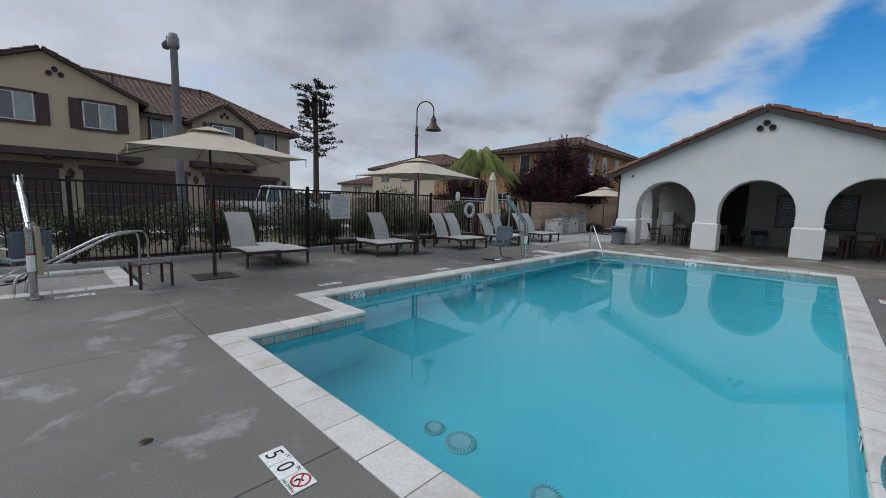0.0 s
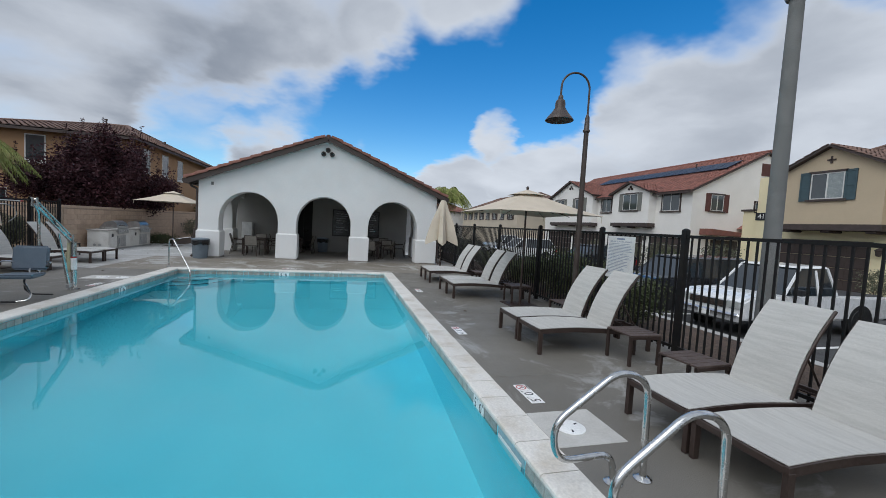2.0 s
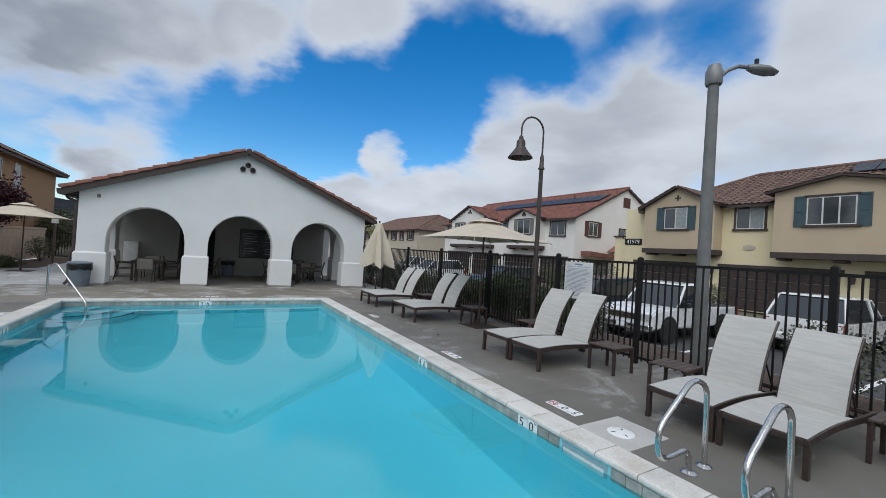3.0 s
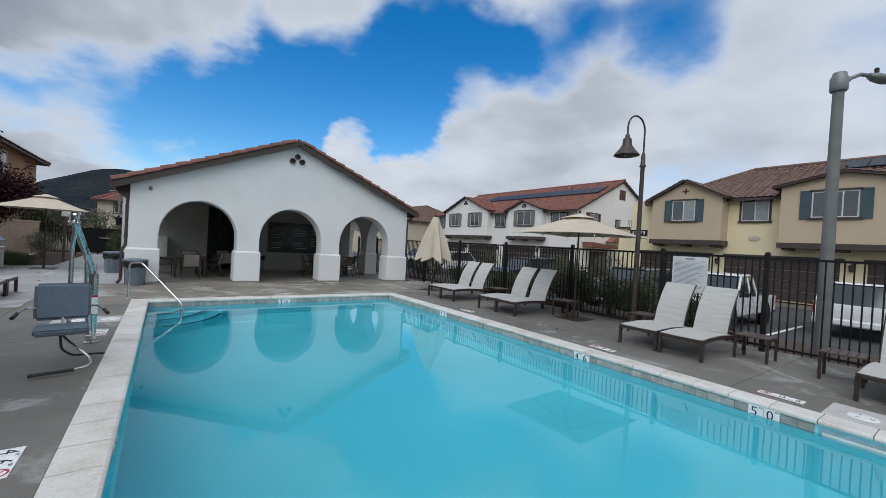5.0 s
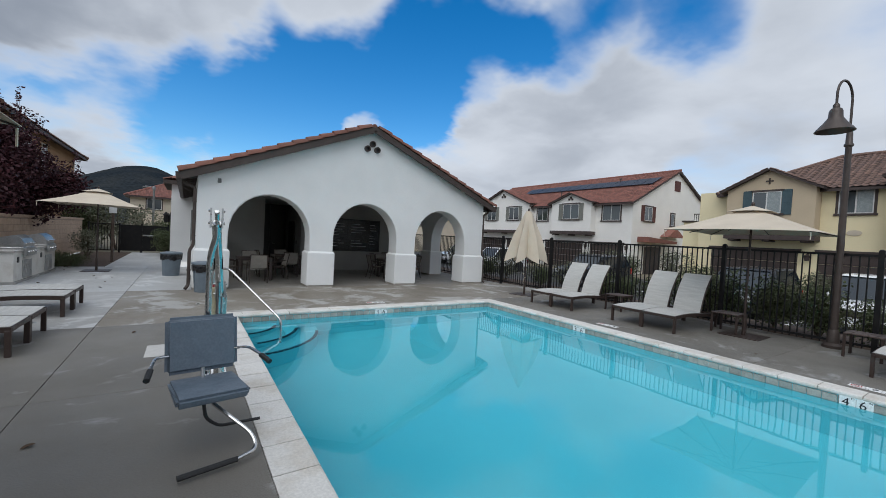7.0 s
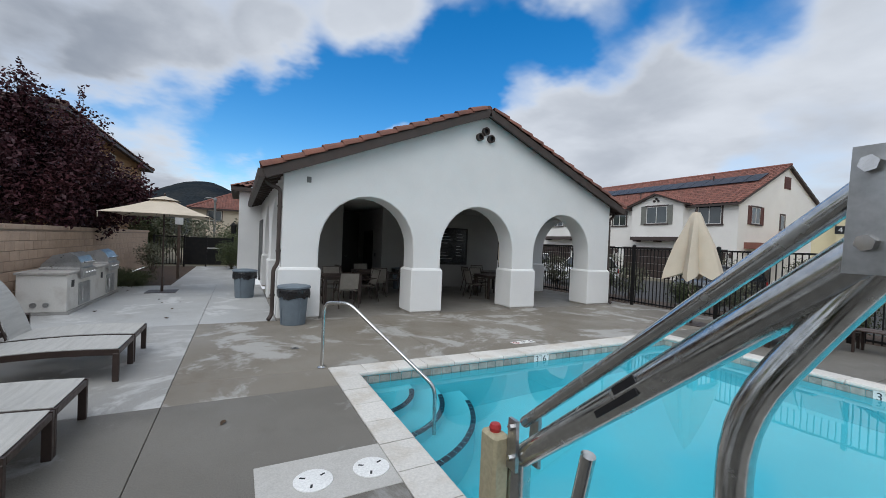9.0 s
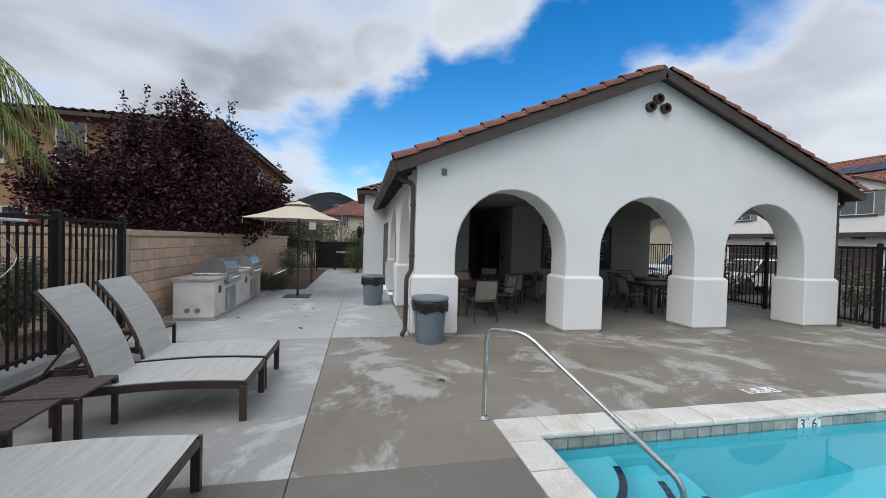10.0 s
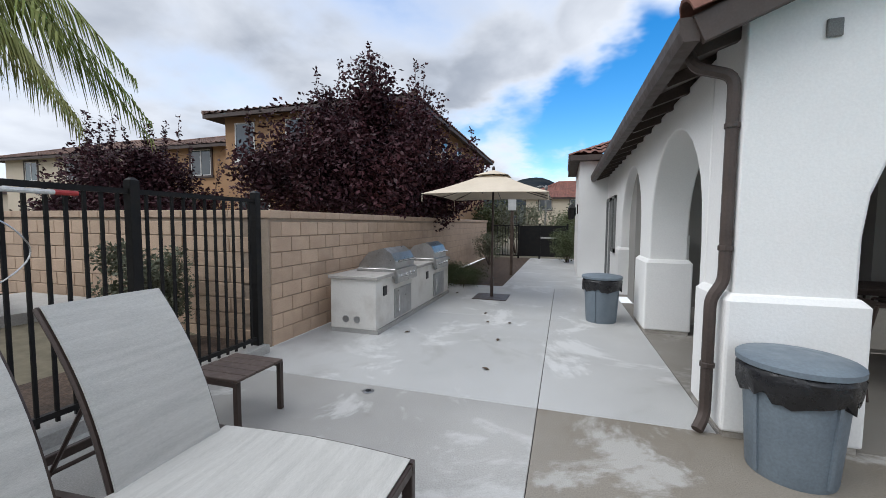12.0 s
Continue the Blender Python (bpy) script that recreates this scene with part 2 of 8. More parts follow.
M_LAMP_GREY = mat("lamp_grey_metal", (0.22, 0.225, 0.225), (0.18, 0.185, 0.185), 5, 0.45, 0.3)
M_BLOCK = mat("tan_block", (0.53, 0.39, 0.283), (0.47, 0.34, 0.246), 4, 0.9, 0, 0.4, 70, 0.1, vary=0.1)
M_MORTAR = mat("mortar", (0.36, 0.285, 0.22), None, 6, 0.95)
M_COUNTER = mat("bbq_counter", (0.42, 0.4, 0.37), (0.33, 0.31, 0.29), 8, 0.5)
M_BBQ = mat("bbq_stucco", (0.7, 0.68, 0.64), (0.5, 0.46, 0.41), 2.2, 0.9, 0, 0.3, 60, 0.06, lo=0.5, hi=0.8)
M_ASPHALT = mat("asphalt", (0.05, 0.05, 0.052), (0.065, 0.064, 0.063), 1.2, 0.85, 0, 0.5, 120, 0.2)
M_KERB = mat("kerb_concrete", (0.42, 0.41, 0.39), (0.34, 0.33, 0.31), 2, 0.85, 0, 0.2, 60)
M_MULCH = mat("bark_mulch", (0.1, 0.065, 0.045), (0.055, 0.038, 0.028), 6, 0.95, 0, 1.0, 40, 0.4)
M_DRY = mat("dry_ground", (0.2, 0.17, 0.12), (0.12, 0.115, 0.07), 0.1, 0.95, 0, 0.4, 8, 0.2)
M_HILL = mat("chaparral_hill", (0.02, 0.026, 0.032), (0.034, 0.038, 0.04), 0.02, 1.0, 0, 0.0, 0.3, 0.3, spec=0.0)
M_BEIGE = mat("beige_stucco", (0.44, 0.36, 0.27), (0.4, 0.33, 0.25), 0.6, 0.9, 0, 0.2, 50, 0.04)
M_TAUPE = mat("taupe_stucco", (0.56, 0.45, 0.31), (0.52, 0.42, 0.29), 0.6, 0.9, 0, 0.2, 50, 0.04)
M_YELLOW = mat("cream_yellow_stucco", (0.84, 0.73, 0.47), (0.79, 0.69, 0.44), 0.6, 0.9, 0, 0.2, 50, 0.04)
M_WHITE_H = mat("offwhite_stucco", (0.84, 0.81, 0.76), (0.79, 0.76, 0.71), 0.6, 0.9, 0, 0.2, 50, 0.04)
M_CREAM_H = mat("cream_stucco", (0.58, 0.5, 0.39), (0.53, 0.46, 0.36), 0.6, 0.9, 0, 0.2, 50, 0.04)
M_BROWN_H = mat("ochre_stucco", (0.38, 0.225, 0.12), (0.34, 0.2, 0.105), 0.6, 0.9, 0, 0.2, 50, 0.04)
M_GARAGE = mat("garage_door", (0.06, 0.042, 0.036), (0.05, 0.035, 0.03), 3, 0.6)
M_SHUTTER_T = mat("teal_shutter", (0.06, 0.1, 0.115), None, 4, 0.7)
M_SHUTTER_B = mat("brown_shutter", (0.075, 0.05, 0.043), None, 4, 0.7)
M_SHUTTER_R = mat("oxblood_shutter", (0.12, 0.045, 0.035), None, 4, 0.7)
M_SHUTTER_G = mat("grey_shutter", (0.2, 0.2, 0.175), None, 4, 0.7)
M_FRAME = mat("white_window_frame", (0.7, 0.69, 0.66), None, 4, 0.5)
M_PANE = glass_mat("window_glass", (0.05, 0.06, 0.065))
M_BLIND = mat("window_blind", (0.3, 0.33, 0.32), (0.24, 0.27, 0.27), 5, 0.25, spec=0.8)
M_SOLAR = mat("solar_panel", (0.012, 0.018, 0.035), None, 2, 0.4, spec=0.25)
M_CAR_WHITE = mat("white_car_paint", (0.74, 0.74, 0.73), (0.7, 0.7, 0.69), 2, 0.28, coat=0.6)
M_CAR_DARK = mat("dark_car_paint", (0.018, 0.02, 0.026), None, 2, 0.25, coat=0.6)
M_CAR_GLASS = glass_mat("car_glass", (0.02, 0.028, 0.035))
M_CHROME = mat("chrome", (0.7, 0.7, 0.7), None, 2, 0.12, 1.0)
M_LAMP_RED = mat("tail_light", (0.4, 0.02, 0.02), None, 2, 0.2)
M_HEADLIGHT = mat("headlight", (0.6, 0.62, 0.6), None, 2, 0.1, 0.3)
M_BARK = mat("bark", (0.12, 0.085, 0.065), (0.08, 0.058, 0.045), 8, 0.9, 0, 0.6, 40, 0.2)
M_LEAF = mat("shrub_leaf", (0.065, 0.085, 0.038), (0.105, 0.115, 0.058), 1.5, 0.7, island=0.35, spec=0.2)
M_LEAF_GREY = mat("grey_green_leaf", (0.12, 0.13, 0.085), (0.16, 0.16, 0.11), 1.5, 0.7, island=0.3, spec=0.2)
M_LEAF_PURPLE = mat("purple_plum_leaf", (0.062, 0.022, 0.026), (0.034, 0.014, 0.019), 1.2, 0.55, island=0.45, spec=0.2)
M_LEAF_PALM = mat("palm_leaf", (0.17, 0.21, 0.05), (0.3, 0.3, 0.11), 1.5, 0.6, island=0.25, spec=0.2)
M_LEAF_PINE = mat("tower_needle", (0.02, 0.022, 0.016), (0.035, 0.03, 0.02), 1.5, 0.8, island=0.3, spec=0.2)
M_LEAF_DRY = mat("dry_leaf", (0.09, 0.055, 0.03), (0.06, 0.038, 0.022), 30, 0.8)
M_TOWER = mat("tower_trunk", (0.09, 0.065, 0.05), None, 3, 0.9)
M_VERDIGRIS = mat("lamp_bronze", (0.06, 0.045, 0.038), (0.075, 0.058, 0.05), 6, 0.45, 0.3)
M_BOARD = mat("dark_noticeboard", (0.012, 0.013, 0.014), None, 6, 0.25)
M_DOOR = mat("dark_door", (0.02, 0.016, 0.014), None, 6, 0.5)
M_CHALK = mat("chalk_lettering", (0.5, 0.5, 0.5), None, 6, 0.8)


def water_material():
    m = bpy.data.materials.new("pool_water")
    m.use_nodes = True
    n, l = m.node_tree.nodes, m.node_tree.links
    n.clear()
    out, mix = n.new("ShaderNodeOutputMaterial"), n.new("ShaderNodeMixShader")
    refr, glossy, fres = n.new("ShaderNodeBsdfRefraction"), n.new("ShaderNodeBsdfGlossy"), n.new("ShaderNodeFresnel")
    refr.inputs["Color"].default_value = (0.4, 0.725, 0.79, 1)
    refr.inputs["IOR"].default_value, refr.inputs["Roughness"].default_value = 1.33, 0.0
    glossy.inputs["Roughness"].default_value = 0.015
    fres.inputs["IOR"].default_value = 1.42
    geo, tex, bump = n.new("ShaderNodeNewGeometry"), n.new("ShaderNodeTexNoise"), n.new("ShaderNodeBump")
    tex.inputs["Scale"].default_value, tex.inputs["Detail"].default_value = 1.6, 2.0
    l.new(geo.outputs["Position"], tex.inputs["Vector"])
    bump.inputs["Strength"].default_value, bump.inputs["Distance"].default_value = 0.12, 0.01
    l.new(tex.outputs["Fac"], bump.inputs["Height"])
    for s in (refr, glossy, fres):
        l.new(bump.outputs[0], s.inputs["Normal"])
    l.new(fres.outputs[0], mix.inputs[0])
    l.new(refr.outputs[0], mix.inputs[1])
    l.new(glossy.outputs[0], mix.inputs[2])
    l.new(mix.outputs[0], out.inputs["Surface"])
    return m


M_WATER = water_material()

# ---- building helpers ----


def box(bm, x0, y0, z0, x1, y1, z1, m=None, bevel=0.0):
    """A box between two corners, placed by m."""
    vs = [bm.verts.new((x, y, z)) for x in (x0, x1) for y in (y0, y1) for z in (z0, z1)]
    for f in ((0, 1, 3, 2), (4, 6, 7, 5), (0, 4, 5, 1), (2, 3, 7, 6), (0, 2, 6, 4), (1, 5, 7, 3)):
        bm.faces.new([vs[i] for i in f])
    if bevel:
        es = list({e for v in vs for e in v.link_edges})
        r = bmesh.ops.bevel(bm, geom=es, offset=bevel, segments=1, affect="EDGES", profile=0.5)
        vs = list({v for f in r["faces"] for v in f.verts} | {v for v in vs if v.is_valid})
    if m is not None:
        bmesh.ops.transform(bm, matrix=m, verts=vs)
    return vs


def prism(bm, pts, a, b, axis="y", m=None):
    """A polygon (list of 2D points) pushed from a to b along an axis."""
    def at(p, d):
        u, v = p
        return {"y": (u, d, v), "x": (d, u, v), "z": (u, v, d)}[axis]
    va = [bm.verts.new(at(p, a)) for p in pts]
    vb = [bm.verts.new(at(p, b)) for p in pts]
    caps = [bm.faces.new(va), bm.faces.new(vb[::-1])]
    n = len(pts)
    for i in range(n):
        bm.faces.new((va[i], vb[i], vb[(i + 1) % n], va[(i + 1) % n]))
    bmesh.ops.recalc_face_normals(bm, faces=list({f for v in va + vb for f in v.link_faces}))
    if n > 4:
        bmesh.ops.triangulate(bm, faces=caps)
    if m is not None:
        bmesh.ops.transform(bm, matrix=m, verts=va + vb)
    return va + vb


def tube(bm, pts, r, seg=8, r2=None, caps=True):
    """A round bar along points; r may taper to r2."""
    pts = [Vector(p) for p in pts]
    n = len(pts)
    rings = []
    side = None
    for i, p in enumerate(pts):
        d = (pts[min(i + 1, n - 1)] - pts[max(i - 1, 0)]).normalized()
        if side is None:
            side = d.orthogonal().normalized()
        else:
            side = (side - d * side.dot(d)).normalized()
        up = d.cross(side)
        rr = r if r2 is None else r + (r2 - r) * i / max(1, n - 1)
        rings.append([bm.verts.new(p + (side * math.cos(t) + up * math.sin(t)) * rr) for t in (2 * math.pi * k / seg for k in range(seg))])
    for a, b in zip(rings, rings[1:]):
        for k in range(seg):
            bm.faces.new((a[k], a[(k + 1) % seg], b[(k + 1) % seg], b[k]))
    if caps:
        bm.faces.new(rings[0][::-1])
        bm.faces.new(rings[-1])
    return [v for ring in rings for v in ring]


def rounded(pts, r, seg=5):
    """Points of a path with its corners rounded."""
    pts = [Vector(p) for p in pts]
    out = [pts[0]]
    for a, b, c in zip(pts, pts[1:], pts[2:]):
        u, v = (a - b), (c - b)
        k = min(r, u.length * 0.49, v.length * 0.49)
        p, q = b + u.normalized() * k, b + v.normalized() * k
        for i in range(seg + 1):
            t = i / seg
            out.append(p * (1 - t) ** 2 + b * 2 * t * (1 - t) + q * t * t)
    out.append(pts[-1])
    return out


def lathe(bm, profile, seg=20, centre=(0, 0, 0), m=None):
    """A turned shape: (radius, height) pairs."""
    c = Vector(centre)
    rings = []
    for r, z in profile:
        rings.append([bm.verts.new(c + Vector((r * math.cos(t), r * math.sin(t), z))) for t in (2 * math.pi * k / seg for k in range(seg))])
    for a, b in zip(rings, rings[1:]):
        for k in range(seg):
            bm.faces.new((a[k], a[(k + 1) % seg], b[(k + 1) % seg], b[k]))
    if profile[0][0] > 1e-4:
        bm.faces.new(rings[0][::-1])
    if profile[-1][0] > 1e-4:
        bm.faces.new(rings[-1])
    vs = [v for ring in rings for v in ring]
    if m is not None:
        bmesh.ops.transform(bm, matrix=m, verts=vs)
    return vs


def mesh_of(name, bm, material, smooth=False):
    me = bpy.data.meshes.new(name)
    bmesh.ops.recalc_face_normals(bm, faces=bm.faces[:])
    bm.to_mesh(me)
    bm.free()
    me.materials.append(material)
    if smooth:
        me.polygons.foreach_set("use_smooth", [True] * len(me.polygons))
        me.set_sharp_from_angle(angle=radians(40))
    return me


def part(name, bm, material, parent=None, label="", smooth=False):
    ob = new(name, mesh_of(name, bm, material, smooth))
    ob.parent = parent
    if label:
        ob["label"] = label
    return ob


def piece(name, me, parent, m):
    """A further object on one mesh, under a parent."""
    ob = new(name, me)
    ob.parent = parent
    ob.matrix_basis = m
    return ob


def thing(name, label, category, group="", m=None):
    ob = new(name)
    ob.empty_display_size = 0.2
    tagged(ob, label, category, group)
    if m is not None:
        ob.matrix_basis = m
    return ob


def structure(name, bm, material, label, category, smooth=False):
    return tagged(part(name, bm, material, None, "", smooth), label, category, "", "structure")


def text_bm(body, size, depth=0.003, align="CENTER"):
    """Letters in Blender's own font, lying in the xy plane, as a bmesh."""
    cu = bpy.data.curves.new("letters", "FONT")
    cu.body, cu.size, cu.extrude, cu.align_x, cu.align_y = body, size, depth, align, "CENTER"
    cu.resolution_u = 3
    ob = new("letters", cu)
    bpy.context.view_layer.update()
    me = bpy.data.meshes.new_from_object(ob.evaluated_get(bpy.context.evaluated_depsgraph_get()))
    bm = bmesh.new()
    bm.from_mesh(me)
    bpy.data.objects.remove(ob)
    bpy.data.meshes.remove(me)
    return bm


def arch_pts(x0, x1, spring, top, n=14):
    """Points of an arch from its left spring over to its right one."""
    c, r, h = (x0 + x1) / 2, (x1 - x0) / 2, top - spring
    return [(c - r * math.cos(math.pi * i / n), spring + h * math.sin(math.pi * i / n)) for i in range(n + 1)]


def tile_field(bm, origin, along, up, width, length, pitch=0.3, course=0.4, lo=None, hi=None, rise=0.055):
    """Barrel tiles over a roof slope: columns along the eave, courses up the slope."""
    origin, along, up = Vector(origin), Vector(along).normalized(), Vector(up).normalized()
    nor = along.cross(up)
    if nor.z < 0:
        nor = -nor
    prof = [(0.0, 0.0), (0.12, 0.6), (0.3, 1.0), (0.48, 0.6), (0.6, 0.0), (1.0, -0.15)]
    ncol, nrow = int(width / pitch), int(math.ceil(length / course))
    for j in range(nrow):
        v0, v1 = j * course, min(length, (j + 1) * course + 0.03)
        vm = (v0 + v1) / 2
        a, b = (lo(vm) if lo else 0), (hi(vm) if hi else width)
        for i in range(ncol):
            if not a <= (i + 0.5) * pitch <= b:
                continue
            low = [bm.verts.new(origin + along * (i + s) * pitch + up * v0 + nor * (0.035 + h * rise)) for s, h in prof]
            top = [bm.verts.new(origin + along * (i + s) * pitch + up * v1 + nor * (h * rise * 0.9)) for s, h in prof]
            for k in range(len(prof) - 1):
                bm.faces.new((low[k], low[k + 1], top[k + 1], top[k]))


def leaf_cloud(bm, rng, centres, n, size, squash=1.0, droop=0.0):
    """Small folded leaves scattered round clump centres (x, y, z, radius)."""
    for _ in range(n):
        cx, cy, cz, cr = centres[rng.randrange(len(centres))]
        d = Vector((rng.gauss(0, 1), rng.gauss(0, 1), rng.gauss(0, 1))).normalized()
        p = Vector((cx, cy, cz)) + Vector((d.x, d.y, d.z * squash)) * cr * rng.random() ** 0.45
        a = Vector((rng.gauss(0, 1), rng.gauss(0, 1), rng.gauss(0, 0.7) - droop)).normalized()
        b = a.orthogonal().normalized()
        b = Matrix.Rotation(rng.random() * 6.28, 3, a) @ b
        s = size * rng.uniform(0.6, 1.3)
        q = [bm.verts.new(v) for v in (p, p + a * s * 0.5 + b * s * 0.28, p + a * s, p + a * s * 0.5 - b * s * 0.28)]
        bm.faces.new(q)

# ---- ground ----
G_L, G_R = 0.35, -0.5            # street levels beyond the two fences


def ground_sheet():
    """One sheet to the horizon, stepped to the levels of the two streets, open under the pool and the spa."""
    bm = bmesh.new()
    xs = [(-1500, G_L), (-14.5, G_L), (-12.2, -0.06), (4.2, -0.06), (6.4, G_R + 0.02), (1500, G_R + 0.02)]
    ys = [-1500, -30, -4.6, 33, 60, 1800]
    rows = [[bm.verts.new((x, y, z)) for x, z in xs] for y in ys]
    for j in range(len(ys) - 1):
        for i in range(len(xs) - 1):
            if xs[i][0] == -12.2 and ys[j] == -4.6:
                continue
            bm.faces.new((rows[j][i], rows[j][i + 1], rows[j + 1][i + 1], rows[j + 1][i]))
    return structure("ground", bm, M_DRY, "dry earth ground reaching out to the hills", "ground")


ground = ground_sheet()


def flat(name, x0, y0, x1, y1, z, material, label, category, thick=0.12):
    bm = bmesh.new()
    box(bm, x0, y0, z - thick, x1, y1, z)
    return structure(name, bm, material, label, category)


flat("planting_bed", -14.4, -30, -11.85, 18.35, 0.07, M_MULCH, "bark mulch bed behind the pool fence", "planting bed", 0.4)
flat("planting_bed", 3.85, -30, 5.6, 60, -0.02, M_MULCH, "bark mulch bed along the pool fence", "planting bed", 0.5)
flat("pavement", 5.6, -40, 7.0, 80, -0.3, M_KERB, "pale concrete footpath and kerb by the street", "pavement", 0.3)
flat("road", 7.0, -60, 20.0, 120, G_R + 0.05, M_ASPHALT, "grey asphalt street with parking bays", "road", 0.2)
flat("road", -22.5, -60, -16.2, 29, G_L + 0.02, M_ASPHALT, "grey asphalt lane in front of the garages", "road", 0.2)
flat("pavement", -16.2, -60, -14.4, 18.3, G_L + 0.12, M_KERB, "pale concrete footpath beside the lane", "pavement", 0.4)
for yy in (3.4, 6.6, 9.9, 13.2, 16.5):
    flat("bay_line", 7.5, yy - 0.06, 12.7, yy + 0.06, G_R + 0.056, M_MARK, "painted white parking bay line", "road marking", 0.004)

# ---- pool ----
OUT = [(-5.34, 1.18), (0.31, 1.18), (0.31, 14.4), (-6.62, 14.4), (-6.62, 2.82), (-5.34, 2.82)]     # deck edge round the coping
WAT = [(-5.04, 1.48), (0.02, 1.48), (0.02, 14.1), (-6.32, 14.1), (-6.32, 3.12), (-5.04, 3.12)]     # face of the pool wall
WATER_Z = -0.15


def pool_shell():
    bm = bmesh.new()
    prof = [-0.05, -1.25]
    top = [bm.verts.new((x, y, prof[0])) for x, y in WAT]
    bot = [bm.verts.new((x, y, -1.6)) for x, y in WAT]
    n = len(WAT)
    for i in range(n):
        bm.faces.new((top[i], top[(i + 1) % n], bot[(i + 1) % n], bot[i]))
    f = bm.faces.new(bot)
    bmesh.ops.triangulate(bm, faces=[f])
    return structure("pool_basin", bm, M_PLASTER, "pale blue plastered swimming pool basin", "pool")


pool = pool_shell()
bm = bmesh.new()
vs = [bm.verts.new((x, y, WATER_Z)) for x, y in WAT]
bmesh.ops.triangulate(bm, faces=[bm.faces.new(vs)])
water = structure("water", bm, M_WATER, "calm clear turquoise pool water", "water")
if water.data.polygons[0].normal.z < 0:
    water.data.flip_normals()
water.visible_shadow = False


def steps():
    """Three quarter-round entry steps in the far corner, each with a dark tile edge."""
    cx, cy = -6.32, 14.1
    for k, (r, z) in enumerate(((0.75, -0.42), (1.15, -0.68), (1.55, -0.94))):
        bm = bmesh.new()
        arc = [(cx + r * math.cos(a), cy - r * math.sin(a)) for a in (math.pi / 2 * i / 16 for i in range(17))]
        prism(bm, [(cx + 0.002, cy - 0.002)] + arc, -1.599, z, "z")
        st = tagged(part("pool_step", bm, M_PLASTER), "curved plaster pool step under water", "pool step", "pool entry steps", "structure")
        bm = bmesh.new()
        n = 22
        for i in range(3, n - 3):
            a0, a1 = math.pi / 2 * (i + 0.06) / n, math.pi / 2 * (i + 0.94) / n
            q = [(cx + rr * math.cos(a), cy - rr * math.sin(a)) for rr, a in ((r - 0.06, a0), (r + 0.004, a0), (r + 0.004, a1), (r - 0.06, a1))]
            prism(bm, q, z - 0.03, z + 0.006, "z")
        part("edge_tiles", bm, M_STEP_TILE, st, "dark blue non-slip edge tiles")


steps()


def coping():
    root = thing("pool_coping", "cream cast stone coping round the pool", "coping")
    root["kind"] = "structure"
    rng = random.Random(4)
    cut = 0.005
    n = len(OUT)

    def stone(quad):
        # quad: outer a, outer b, inner b, inner a (plan); bull-nosed on the water side
        a, b, c, d = [Vector((x, y, 0)) for x, y in quad]
        ctr = (a + b + c + d) / 4
        over = ((c + d) / 2 - (a + b) / 2).normalized() * 0.035
        bm = bmesh.new()
        rows = []
        for (p, q) in ((a, d), (b, c)):
            line = [p + Vector((0, 0, -0.06)), p + Vector((0, 0, 0.004)), q + over * 0.3 + Vector((0, 0, 0.006)), q + over * 0.85 + Vector((0, 0, -0.006)),
                    q + over + Vector((0, 0, -0.026)), q + over * 0.85 + Vector((0, 0, -0.046)), q + Vector((0, 0, -0.056))]
            rows.append([bm.verts.new(v - ctr) for v in line])
        m = len(rows[0])
        for i in range(m):
            bm.faces.new((rows[0][i], rows[1][i], rows[1][(i + 1) % m], rows[0][(i + 1) % m]))
        bm.faces.new(rows[0][::-1])
        bm.faces.new(rows[1])
        ob = part("coping_stone", bm, M_COPING, root)
        ob.location = ctr + Vector((0, 0, rng.uniform(-0.002, 0.002)))

    for i in range(n):
        o0, o1, w0, w1 = (Vector((*p, 0)) for p in (OUT[i], OUT[(i + 1) % n], WAT[i], WAT[(i + 1) % n]))
        d = (o1 - o0).normalized()
        L = (o1 - o0).length
        k = max(2, round(L / 0.43))
        s_in0, s_in1 = (w0 - o0).dot(d), (w1 - o0).dot(d)
        cuts = [L * j / k for j in range(k + 1)]
        nd = (w0 - o0) - d * s_in0
        for j in range(k):
            u0, u1 = cuts[j] + cut, cuts[j + 1] - cut
            i0 = s_in0 + (0.0 if j == 0 else 0) if j == 0 else u0
            i1 = s_in1 if j == k - 1 else u1
            if j == 0:
                u0 = 0 + cut if s_in0 > 0 else cut
                i0 = s_in0 + cut
            if j == k - 1:
                i1 = s_in1 - cut
            quad = [o0 + d * u0, o0 + d * u1, o0 + d * i1 + nd, o0 + d * i0 + nd]
            stone([(p.x, p.y) for p in quad])
    return root


coping()


